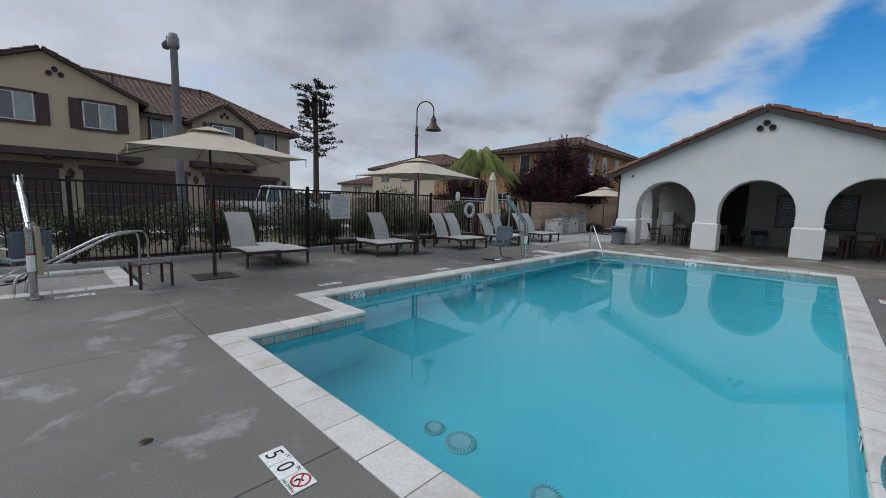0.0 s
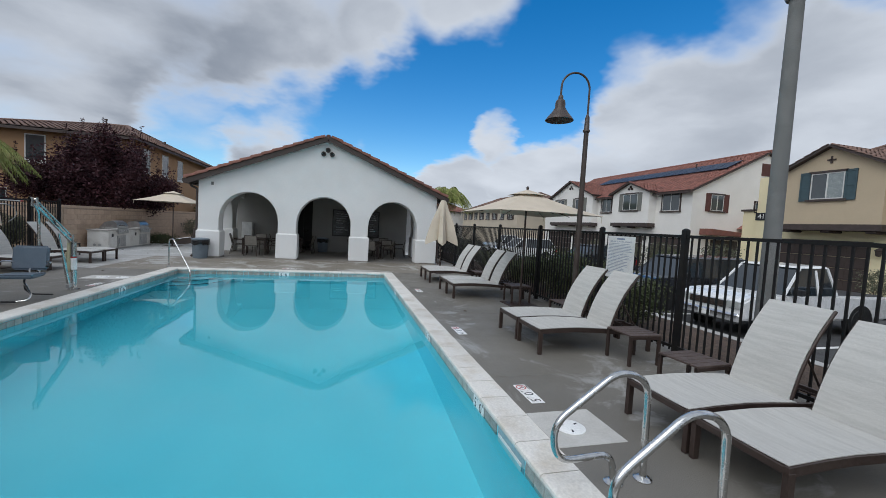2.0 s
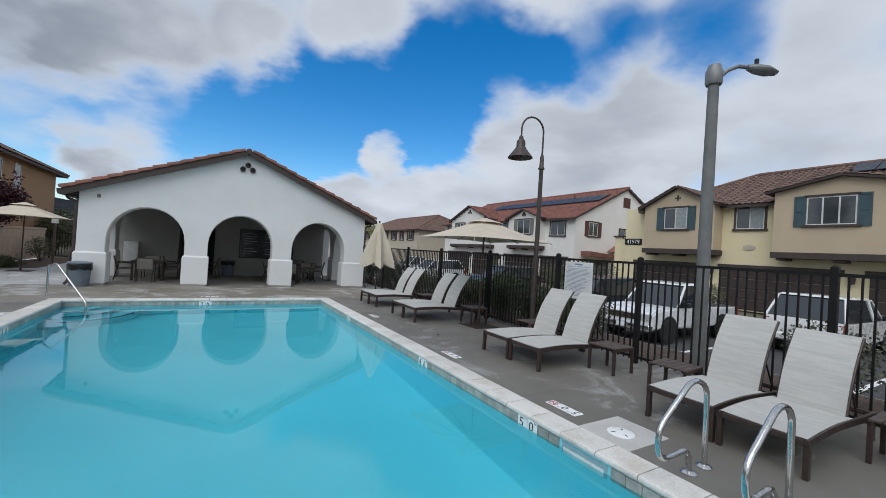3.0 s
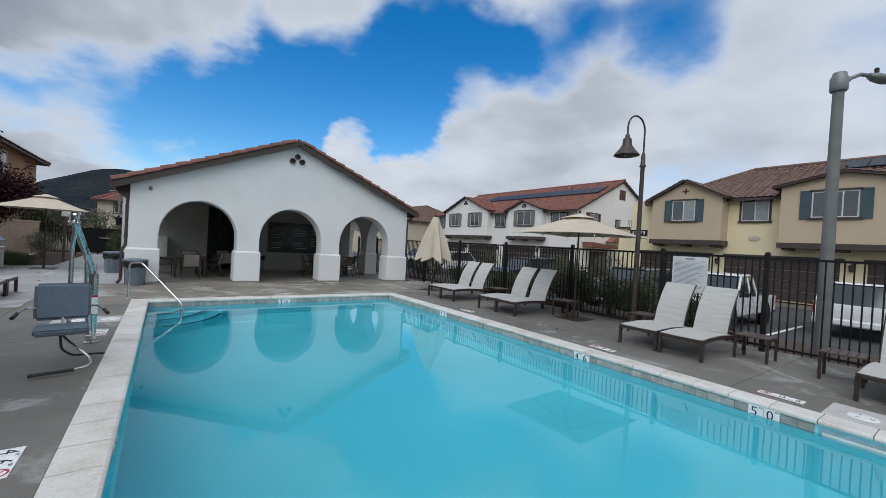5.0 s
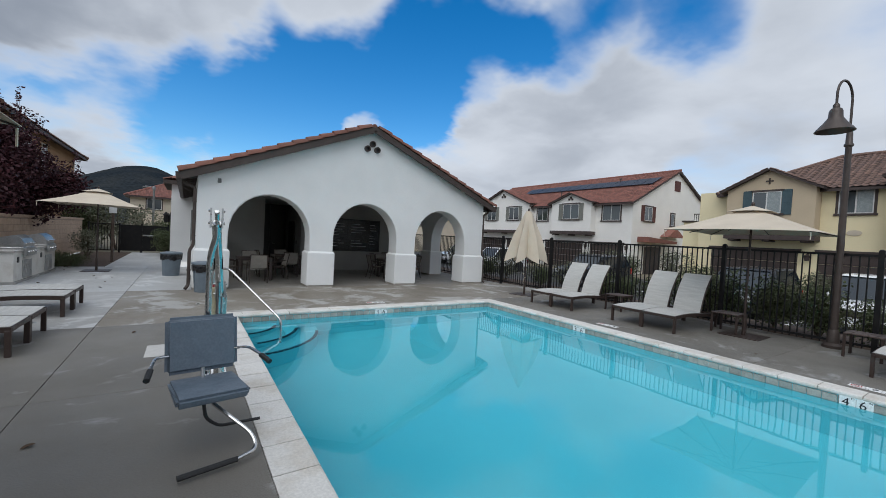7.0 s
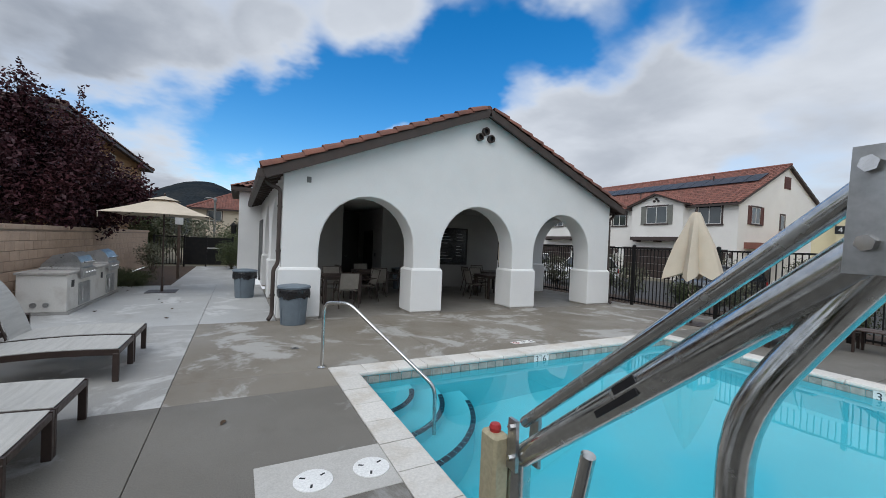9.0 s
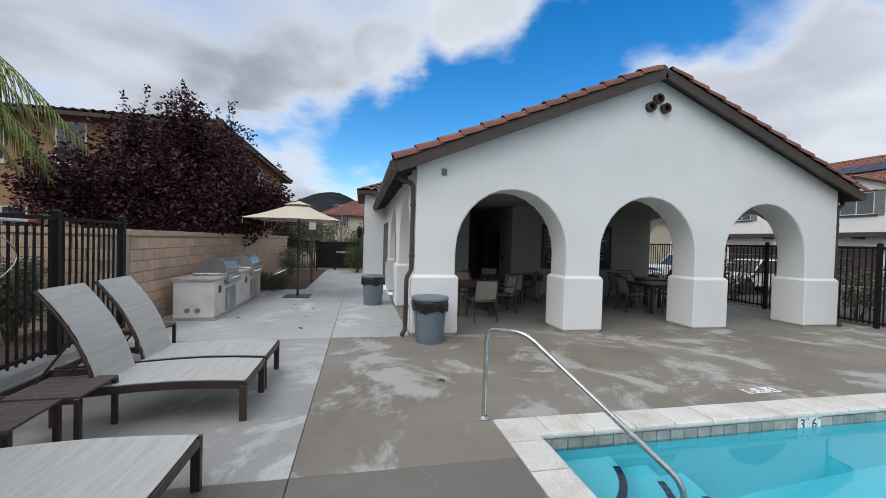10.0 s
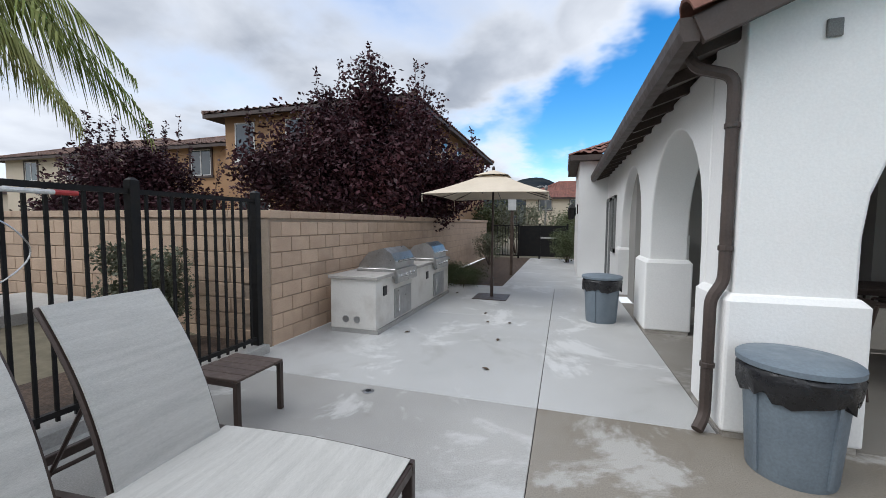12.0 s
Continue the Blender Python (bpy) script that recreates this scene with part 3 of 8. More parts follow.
def waterline():
    """Square stone tiles under the coping, one by one."""
    root = thing("waterline_band", "band of small grey-beige tiles at the waterline", "tile band")
    root["kind"] = "structure"
    bm = bmesh.new()
    box(bm, -0.073, -0.004, -0.073, 0.073, 0.012, 0.073, None, 0.004)
    me = mesh_of("waterline_tile", bm, M_TILE)
    n = len(WAT)
    for i in range(n):
        a, b = Vector((*WAT[i], 0)), Vector((*WAT[(i + 1) % n], 0))
        d = (b - a).normalized()
        inward = Vector((-d.y, d.x, 0))
        k = int((b - a).length / 0.152)
        ang = math.atan2(d.y, d.x)
        for j in range(k):
            p = a + d * ((j + 0.5) * (b - a).length / k) + inward * 0.004
            if i == 1 and 3.2 < p.y < 3.72:
                continue
            piece("waterline_tile", me, root, Matrix.Translation((p.x, p.y, -0.135)) @ Matrix.Rotation(ang, 4, "Z"))
    # skimmer: a pale throat behind a hinged weir flap, framed by the tile band
    bm = bmesh.new()
    box(bm, 0.014, 3.19, -0.24, 0.02, 3.73, -0.075)
    throat = part("skimmer_mouth", bm, M_SLOT, root, "shaded skimmer throat in the pool wall")
    bm = bmesh.new()
    box(bm, 0.0, 3.22, -0.24, 0.012, 3.7, -0.125, None, 0.003)
    part("weir_flap", bm, M_WHITE_PLASTIC, throat, "white plastic weir flap")


waterline()

# floor drains and returns in the basin
for (x, y, r) in ((-3.25, 2.82, 0.12), (-2.9, 2.86, 0.17), (-1.9, 2.88, 0.15)):
    bm = bmesh.new()
    lathe(bm, [(r, 0), (r, 0.015), (r * 0.92, 0.03), (r * 0.6, 0.035), (0.0, 0.035)], 28)
    dr = tagged(part("floor_drain", bm, M_WHITE_PLASTIC), "round white drain cover on the pool floor", "drain", "pool drains")
    dr.location = (x, y, -1.598)
    bm = bmesh.new()
    for k in range(24):
        a = 2 * math.pi * k / 24
        box(bm, r * 0.62, -0.006, 0.03, r * 0.9, 0.006, 0.04, Matrix.Rotation(a, 4, "Z"))
    part("grille", bm, M_SLOT, dr, "pale blue-grey radial slots")

# ---- deck of concrete slabs ----
DECK = []                        # x0, y0, x1, y1, material


def deck():
    ys = [-4.6, -1.55, 1.18, 4.2, 7.4, 10.55, 13.75, 17.76]
    for y0, y1 in zip(ys, ys[1:]):
        if y1 <= -1.5:
            DECK.append((-11.85, y0, -8.34, y1, M_DECK))
        elif y1 <= 1.2:
            DECK.append((-8.98, y0, -8.34, y1, M_DECK))
        else:
            DECK.append((-11.85, y0, -8.34, y1, M_DECK_WORN if y1 > 14 else M_DECK))
        if y1 < 1.2:
            DECK.append((-8.34, y0, -5.34, y1, M_DECK))
        elif y0 < 1.2:
            DECK.append((-8.34, 1.18, -6.62, y1, M_DECK))
            DECK.append((-6.62, 1.18, -5.34, 2.82, M_DECK))
        elif y1 > 14.4:
            DECK.append((-8.34, y0, -6.62, 14.4, M_DECK_MID))
        else:
            DECK.append((-8.34, y0, -6.62, y1, M_DECK))
    # in front of the pool
    for x0, x1 in ((-5.34, -2.5), (-2.5, 0.31), (0.31, 3.85)):
        DECK.append((x0, -4.6, x1, -1.6, M_DECK))
        DECK.append((x0, -1.6, x1, 1.18, M_DECK))
    # pool's far side and its long side by the fence
    for y0, y1 in ((1.18, 4.7), (4.7, 8.0), (8.0, 11.2), (11.2, 14.4)):
        DECK.append((0.31, y0, 3.85, y1, M_DECK))
    for x0, x1 in ((-8.34, -4.9), (-4.9, -1.6), (-1.6, 1.2), (1.2, 3.85)):
        DECK.append((x0, 14.4, x1, 17.76, M_DECK_MID))
    # pale walk beside the pavilion
    for y0, y1 in ((17.76, 21.0), (21.0, 24.3)):
        DECK.append((-11.69, y0, -8.34, y1, M_DECK_LIGHT))
        DECK.append((-8.34, y0, -7.0, y1, M_DECK_LIGHT))
    for y0, y1 in ((24.3, 28.5), (28.5, 33.0)):
        DECK.append((-9.62, y0, -7.6, y1, M_DECK_LIGHT))
    # pavilion floor, its concrete toned down for the shade under the roof
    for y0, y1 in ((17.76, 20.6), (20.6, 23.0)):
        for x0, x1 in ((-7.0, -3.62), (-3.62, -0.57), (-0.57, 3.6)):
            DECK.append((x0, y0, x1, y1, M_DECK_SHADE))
    bm = bmesh.new()
    for x0, y0, x1, y1, m in DECK:
        box(bm, x0 + 0.001, y0 + 0.001, -0.2, x1 - 0.001, y1 - 0.001, -0.012)
    base = structure("floor", bm, M_JOINT, "concrete pool deck cut into large slabs", "deck")
    for x0, y0, x1, y1, m in DECK:
        bm = bmesh.new()
        w, h = (x1 - x0) / 2 - 0.003, (y1 - y0) / 2 - 0.003
        box(bm, -w, -h, -0.1, w, h, 0.0, None, 0.004)
        ob = part("slab", bm, m, base)
        ob.location = ((x0 + x1) / 2, (y0 + y1) / 2, 0)
    flat("planting_bed", -11.6, 24.3, -9.62, 33, -0.01, M_MULCH, "earth bed beside the path to the gate", "planting bed", 0.1)


deck()


# ---- pavilion ----
PX0, PX1, PY0, PY1 = -6.95, 2.62, 17.75, 23.0
EAVE, RIDGE, MID = 3.08, 5.07, -2.165
ARCH_X = [(-6.21, -4.03), (-3.31, -1.115), (-0.385, 1.77)]
SPRING, ARCH_TOP = 1.53, 2.68


def arched_outline(x0, x1, arches, top):
    pts = [(x0, 0.0)]
    for a0, a1 in arches:
        pts.append((a0, 0.0))
        pts += arch_pts(a0, a1, SPRING, ARCH_TOP)
        pts.append((a1, 0.0))
    return pts + [(x1, 0.0)] + top


def soften(ob, w=0.025):
    mod = ob.modifiers.new("edge", "BEVEL")
    mod.width, mod.segments, mod.limit_method, mod.angle_limit = w, 2, "ANGLE", radians(50)


def pavilion():
    bm = bmesh.new()
    prism(bm, arched_outline(PX0, PX1, ARCH_X, [(PX1, EAVE), (MID, RIDGE), (PX0, EAVE)]), PY0, PY0 + 0.62, "y")
    w = structure("wall_front", bm, M_STUCCO, "white stucco gable wall with three round arches", "wall", True)
    soften(w)
    side = [(18.52, 20.76), (21.5, 23.75)]
    for nm, x0, x1 in (("wall_west", PX0, PX0 + 0.5), ("wall_east", PX1 - 0.5, PX1)):
        bm = bmesh.new()
        out = arched_outline(PY0 + 0.621, 24.2, side, [(24.2, EAVE - 0.06), (PY0 + 0.621, EAVE - 0.06)])
        prism(bm, out, x0, x1, "x")
        w = structure(nm, bm, M_STUCCO, "white stucco side wall with round arches", "wall", True)
        soften(w, 0.02)
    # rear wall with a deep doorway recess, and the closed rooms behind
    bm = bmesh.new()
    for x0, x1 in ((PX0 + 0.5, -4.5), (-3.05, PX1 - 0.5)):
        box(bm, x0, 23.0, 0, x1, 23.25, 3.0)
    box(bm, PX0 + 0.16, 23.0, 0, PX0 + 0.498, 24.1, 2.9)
    structure("wall_back", bm, M_STUCCO_SHADED, "white plastered back wall of the pavilion, colour darkened for shade", "wall")
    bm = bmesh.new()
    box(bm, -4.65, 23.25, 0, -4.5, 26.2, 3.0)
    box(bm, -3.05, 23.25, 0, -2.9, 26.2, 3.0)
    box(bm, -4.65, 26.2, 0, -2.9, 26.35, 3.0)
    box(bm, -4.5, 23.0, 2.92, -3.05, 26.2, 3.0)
    structure("wall_recess", bm, M_STUCCO_SHADED, "plastered walls of the doorway passage, colour darkened for its dimness", "wall")
    bm = bmesh.new()
    box(bm, -4.5, 23.0, -0.1, -3.05, 26.2, 0.0)
    structure("floor_recess", bm, M_DECK_SHADE, "concrete floor of the doorway passage", "floor")
    bm = bmesh.new()
    box(bm, PX0, 24.2, 0, PX1, 29.2, EAVE - 0.06)
    bm.normal_update()
    bmesh.ops.delete(bm, geom=[f for f in bm.faces if abs(f.normal.y) > 0.5 and f.calc_center_median().y < 24.5], context="FACES_ONLY")
    structure("wall_rooms", bm, M_STUCCO, "white stucco walls of the rooms behind the pavilion", "wall")
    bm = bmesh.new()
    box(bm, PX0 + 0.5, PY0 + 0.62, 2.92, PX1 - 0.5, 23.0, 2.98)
    structure("ceiling", bm, M_STUCCO_SHADED, "smooth white pavilion ceiling, colour darkened for shade", "ceiling")
    bm = bmesh.new()
    prism(bm, [(PX0, EAVE - 0.06), (PX1, EAVE - 0.06), (MID, RIDGE)], 29.0, 29.2, "y")
    structure("wall_rear_gable", bm, M_STUCCO, "white stucco rear gable", "wall")

    # plinths, one under each pier and half pier
    rng = random.Random(1)
    xs = [(PX0, ARCH_X[0][0]), (ARCH_X[0][1], ARCH_X[1][0]), (ARCH_X[1][1], ARCH_X[2][0]), (ARCH_X[2][1], PX1)]

    def plinth(x0, y0, x1, y1):
        g = 0.055
        bm = bmesh.new()
        lo, hi = [], []
        for z, k in ((0.05, g), (1.035, g), (1.09, g * 0.25), (1.09, -0.02)):
            lo.append([bm.verts.new(p) for p in ((x0 - k, y0 - k, z), (x1 + k, y0 - k, z), (x1 + k, y1 + k, z), (x0 - k, y1 + k, z))])
        for a, b in zip(lo, lo[1:]):
            for i in range(4):
                bm.faces.new((a[i], a[(i + 1) % 4], b[(i + 1) % 4], b[i]))
        bm.faces.new(lo[0][::-1])
        bm.faces.new(lo[-1])
        p = tagged(part("plinth", bm, M_STUCCO), "white stucco plinth at the foot of an arch pier", "plinth", "pavilion plinths", "structure")
        soften(p, 0.02)
        bm = bmesh.new()
        box(bm, x0 - 0.03, y0 - 0.03, 0.0, x1 + 0.03, y1 + 0.03, 0.052)
        part("footing", bm, M_BASE_EDGE, p, "bare concrete footing strip")
    for x0, x1 in xs:
        plinth(x0, PY0, x1, PY0 + 0.62)
    for x0, x1 in ((PX0, PX0 + 0.5), (PX1 - 0.5, PX1)):
        plinth(x0, 20.74, x1, 21.5)
        plinth(x0, 23.75, x1, 24.2)

    # roof: boards, barrel tiles, fascia, gutter
    slope = Vector((MID - PX0, 0, RIDGE - EAVE)).normalized()
    over_e, over_f = 0.4, 0.22
    for sgn, nm in ((1, "west"), (-1, "east")):
        up = Vector((sgn * slope.x, 0, slope.z))
        edge = PX0 if sgn == 1 else PX1
        eave = Vector((edge, 0, EAVE)) - up * over_e
        length = (Vector((MID, 0, RIDGE)) - Vector((edge, 0, EAVE))).length + over_e
        nrm = Vector((-sgn * slope.z, 0, slope.x))
        bm = bmesh.new()
        a, b = eave, eave + up * length
        p = [a, b, b + nrm * 0.1, a + nrm * 0.1]
        va = [bm.verts.new(v + Vector((0, PY0 - over_f, 0))) for v in p]
        vb = [bm.verts.new(v + Vector((0, 29.4, 0))) for v in p]
        bm.faces.new(va)
        bm.faces.new(vb[::-1])
        for i in range(4):
            bm.faces.new((va[i], vb[i], vb[(i + 1) % 4], va[(i + 1) % 4]))
        rf = structure("roof_" + nm, bm, M_FASCIA, "brown timber roof slope with barrel tiles", "roof")
        bm = bmesh.new()
        o = eave + nrm * 0.1
        tile_field(bm, (o.x, PY0 - over_f + 0.2, o.z), (0, 1, 0), up, 29.2 - PY0, length, 0.3, 0.4)
        f = part("field_tiles", bm, M_ROOF, rf, "rows of clay barrel tiles")
        f["kind"] = "stuff"
        # rake tiles, one by one, along the gable edge
        bm = bmesh.new()
        n = 6
        rows = []
        for s, rr, dz in ((0.0, 0.135, 0.03), (0.47, 0.115, 0.0)):
            ring = []
            for k in range(n + 1):
                t = math.pi * (k / n) * 1.05 - 0.1
                ring.append((math.cos(t) * rr, s, math.sin(t) * rr * 0.9 + dz))
            rows.append([bm.verts.new(q) for q in ring] + [bm.verts.new((q[0] * 0.86, q[1], q[2] * 0.86)) for q in ring[::-1]])
        m_ = len(rows[0])
        for k in range(m_):
            bm.faces.new((rows[0][k], rows[0][(k + 1) % m_], rows[1][(k + 1) % m_], rows[1][k]))
        bm.faces.new(rows[0][::-1])
        bm.faces.new(rows[1])
        me = mesh_of("rake_tile", bm, M_ROOF, True)
        k = int(length / 0.42)
        for j in range(k):
            c = eave + nrm * 0.1 + up * (j * 0.42)
            m = Matrix((( 0, up.x, nrm.x, c.x), (-1, up.y, nrm.y, PY0 - over_f + 0.06), (0, up.z, nrm.z, c.z), (0, 0, 0, 1)))
            piece("rake_tile", me, rf, m)
        # barge board and gutter
        bm = bmesh.new()
        va = [bm.verts.new(v + Vector((0, PY0 - over_f - 0.03, 0))) for v in (a - nrm * 0.1, b - nrm * 0.1, b + nrm * 0.08, a + nrm * 0.08)]
        vb = [bm.verts.new(v.co + Vector((0, 0.06, 0))) for v in va]
        bm.faces.new(va)
        bm.faces.new(vb[::-1])
        for i in range(4):
            bm.faces.new((va[i], vb[i], vb[(i + 1) % 4], va[(i + 1) % 4]))
        part("barge_board", bm, M_FASCIA, rf, "brown painted barge board")
        bm = bmesh.new()
        gx, gz = eave.x - sgn * 0.04, eave.z
        prism(bm, [(gx - 0.075, gz + 0.09), (gx - 0.07, gz - 0.0), (gx - 0.045, gz - 0.075), (gx + 0.055, gz - 0.075), (gx + 0.075, gz + 0.09)], PY0 - over_f, 29.4, "y")
        part("gutter", bm, M_FASCIA, rf, "brown metal eaves gutter")
        bm = bmesh.new()
        for yy in np.arange(PY0 + 0.1, 29.2, 0.62):
            va = [bm.verts.new(v + Vector((0, yy, 0))) for v in (a - nrm * 0.0, a + up * (over_e + 0.05), a + up * (over_e + 0.05) - nrm * 0.12, a - nrm * 0.09)]
            vb = [bm.verts.new(v.co + Vector((0, 0.07, 0))) for v in va]
            bm.faces.new(va)
            bm.faces.new(vb[::-1])
            for i in range(4):
                bm.faces.new((va[i], vb[i], vb[(i + 1) % 4], va[(i + 1) % 4]))
        part("rafter_tails", bm, M_FASCIA, rf, "brown rafter tails under the eaves")
    bm = bmesh.new()
    tube(bm, [(MID, PY0 - 0.16, RIDGE + 0.09), (MID, 29.3, RIDGE + 0.09)], 0.1, 10)
    structure("ridge_tiles", bm, M_ROOF, "row of clay ridge tiles", "roof ridge", True)


pavilion()

# second block behind, with a hipped tile roof reaching over the walk
bm = bmesh.new()
box(bm, -7.75, 26.9, 0, -5.0, 30.6, 3.45)
structure("wall_annex", bm, M_STUCCO, "white stucco annex behind the pavilion", "wall")
bm = bmesh.new()
box(bm, -8.05, 26.6, 3.45, -4.8, 30.9, 3.6)
ax_roof = structure("roof_annex", bm, M_FASCIA, "brown eaves of the annex roof", "roof")
bm = bmesh.new()
tile_field(bm, (-8.05, 26.6, 3.62), (0, 1, 0), (1, 0, 0.42), 4.3, 3.0, 0.3, 0.4, lambda v: v * 0.9, lambda v: 4.3 - v * 0.9)
tile_field(bm, (-8.05, 26.6, 3.62), (1, 0, 0), (0, 1, 0.42), 3.3, 3.0, 0.3, 0.4, lambda v: v * 0.9, lambda v: 3.3)
part("field_tiles", bm, M_ROOF, ax_roof, "clay barrel tiles")["kind"] = "stuff"


# ---- fences ----
def fence(x, y0, y1, posts, base, top, label):
    root = thing("fence", label, "fence")
    root["kind"] = "structure"
    bm = bmesh.new()
    box(bm, -0.04, -0.04, base, 0.04, 0.04, top + 0.06)
    lathe(bm, [(0.055, top + 0.06), (0.055, top + 0.075), (0.02, top + 0.1), (0.0, top + 0.1)], 4, (0, 0, 0), Matrix.Rotation(radians(45), 4, "Z"))
    me = mesh_of("post", bm, M_BLACK)
    for y in posts:
        piece("post", me, root, Matrix.Translation((x, y, 0)))
    for z in (top - 0.02, base + 0.14):
        bm = bmesh.new()
        box(bm, x - 0.022, y0, z - 0.022, x + 0.022, y1, z + 0.022)
        part("rail", bm, M_BLACK, root)
    bm = bmesh.new()
    box(bm, -0.011, -0.011, base + 0.08, 0.011, 0.011, top - 0.02)
    me = mesh_of("picket", bm, M_BLACK)
    y = y0 + 0.06
    while y < y1:
        if min(abs(y - p) for p in posts) > 0.06:
            piece("picket", me, root, Matrix.Translation((x, y, 0)))
        y += 0.118
    return root


R_POSTS = [-4.5, -2.2, 0.2, 2.65, 5.24, 7.2, 9.72, 12.42, 15.0, 17.5, 20.0, 22.5, 25.0]
fence(3.52, -4.5, 25.0, R_POSTS, -0.02, 1.83, "black tubular steel pool fence along the parking street")
L_POSTS = [-4.5, -2.2, 0.4, 3.05, 5.65, 8.25, 10.85, 13.2, 15.45, 16.8, 18.2]
fence(-11.68, -4.5, 18.2, L_POSTS, 0.04, 1.86, "black tubular steel pool fence beside the planting bed")
bm = bmesh.new()
box(bm, -11.8, -4.6, -0.1, -11.56, 18.25, 0.1)
structure("kerb_strip", bm, M_KERB, "low concrete strip under the fence", "kerb")


# ---- block wall ----
def block_wall():
    root = thing("block_wall", "tan split-face concrete block garden wall", "wall")
    root["kind"] = "structure"
    H = 1.72
    bm = bmesh.new()
    box(bm, -11.87, 18.42, 0, -11.69, 33.0, H - 0.02)
    box(bm, -30, 18.42, -0.1, -11.87, 18.6, H + 0.0)
    part("core", bm, M_MORTAR, root)
    L, h = 0.397, 0.2
    bm = bmesh.new()
    box(bm, -0.193, -0.012, -0.094, 0.193, 0.02, 0.094, None, 0.006)
    me = mesh_of("block", bm, M_BLOCK)
    bm = bmesh.new()
    box(bm, -0.095, -0.012, -0.094, 0.095, 0.02, 0.094, None, 0.006)
    me_half = mesh_of("block", bm, M_BLOCK)
    made = 0
    for r in range(8):
        z = 0.1 + r * h
        off = (r % 2) * L / 2
        y = 18.44 + off
        if off:
            piece("block", me_half, root, pose(-11.685, 18.44 + 0.1, z, 0, 0, 90))
        while y + L < 33.0:
            if y < 25.5:
                piece("block", me, root, pose(-11.685, y + L / 2, z, 0, 0, 90))
            y += L
        x = -11.9 - off
        while x - L > -17.5:
            piece("block", me, root, pose(x - L / 2, 18.415, z, 0, 0, 0))
            x -= L
    bm = bmesh.new()
    for r in range(8):
        z = 0.1 + r * h
        y = 25.0 + 0.2 * (r % 2)
        y = 18.44 + (r % 2) * L / 2 + L * math.ceil((25.5 - 18.44 - (r % 2) * L / 2) / L)
        while y + L < 33.0:
            box(bm, -11.69, y + 0.006, z - 0.094, -11.673, y + L - 0.006, z + 0.094)
            y += L
    part("far_blocks", bm, M_BLOCK, root)["kind"] = "stuff"
    bm = bmesh.new()
    y = 18.4
    while y < 33:
        box(bm, -11.9, y + 0.004, H - 0.08, -11.65, y + 0.393, H + 0.02, None, 0.006)
        y += 0.397
    x = -11.9
    while x > -30:
        box(bm, x - 0.393, 18.39, H - 0.08, x - 0.004, 18.63, H + 0.02, None, 0.006)
        x -= 0.397
    part("cap_blocks", bm, M_BLOCK, root, "smooth tan cap course")["kind"] = "stuff"


block_wall()

# ---- houses: local x runs along the facade, y goes into the house, z up ----


def house_window(parent, x0, x1, z0, z1, y=0.0, trim=M_TRIM, shutter=None, panes=2, blind=False, sw=0.42):
    """A sliding window with its trim, frame, panes and, where it has them, shutters."""
    bm = bmesh.new()
    t = 0.11
    if trim is not None:
        box(bm, x0 - t, y - 0.06, z1, x1 + t, y - 0.002, z1 + t)
        box(bm, x0 - t - 0.05, y - 0.1, z0 - t, x1 + t + 0.05, y - 0.002, z0)
        box(bm, x0, y - 0.012, z0, x1, y - 0.001, z1)
        if not shutter:
            box(bm, x0 - t, y - 0.055, z0, x0, y - 0.002, z1)
            box(bm, x1, y - 0.055, z0, x1 + t, y - 0.002, z1)
    else:
        box(bm, x0 - 0.05, y - 0.05, z0 - 0.12, x1 + 0.05, y - 0.002, z0)
    w = part("window", bm, trim or M_FRAME, parent)
    bm = bmesh.new()
    f = 0.05
    for a, b, c, d in ((x0, z0, x1, z0 + f), (x0, z1 - f, x1, z1), (x0, z0 + f, x0 + f, z1 - f), (x1 - f, z0 + f, x1, z1 - f)):
        box(bm, a, y - 0.035, b, c, y - 0.001, d)
    for i in range(1, panes):
        xm = x0 + (x1 - x0) * i / panes
        box(bm, xm - f * 0.6, y - 0.035, z0 + f, xm + f * 0.6, y - 0.001, z1 - f)
    part("frame", bm, M_FRAME, w, "white window frame")
    for i in range(panes):
        a, b = x0 + (x1 - x0) * i / panes + f * 0.7, x0 + (x1 - x0) * (i + 1) / panes - f * 0.7
        bm = bmesh.new()
        box(bm, a, y - 0.018, z0 + f, b, y - 0.002, z1 - f)
        part("pane", bm, M_BLIND if (blind and i % 2) else M_PANE, w)
    if shutter:
        for a, b in ((x0 - sw - 0.06, x0 - 0.03), (x1 + 0.03, x1 + sw + 0.06)):
            bm = bmesh.new()
            for u0, u1, v0, v1 in ((a, b, z0 - 0.08, z0 + 0.02), (a, b, z1 - 0.02, z1 + 0.08), (a, a + 0.07, z0 + 0.02, z1 - 0.02), (b - 0.07, b, z0 + 0.02, z1 - 0.02), (a + 0.07, b - 0.07, (z0 + z1) / 2 - 0.04, (z0 + z1) / 2 + 0.04)):
                box(bm, u0, y - 0.06, v0, u1, y - 0.002, v1)
            box(bm, a + 0.07, y - 0.04, z0 + 0.02, b - 0.07, y - 0.002, z1 - 0.02)
            part("shutter", bm, shutter, w)
    return w


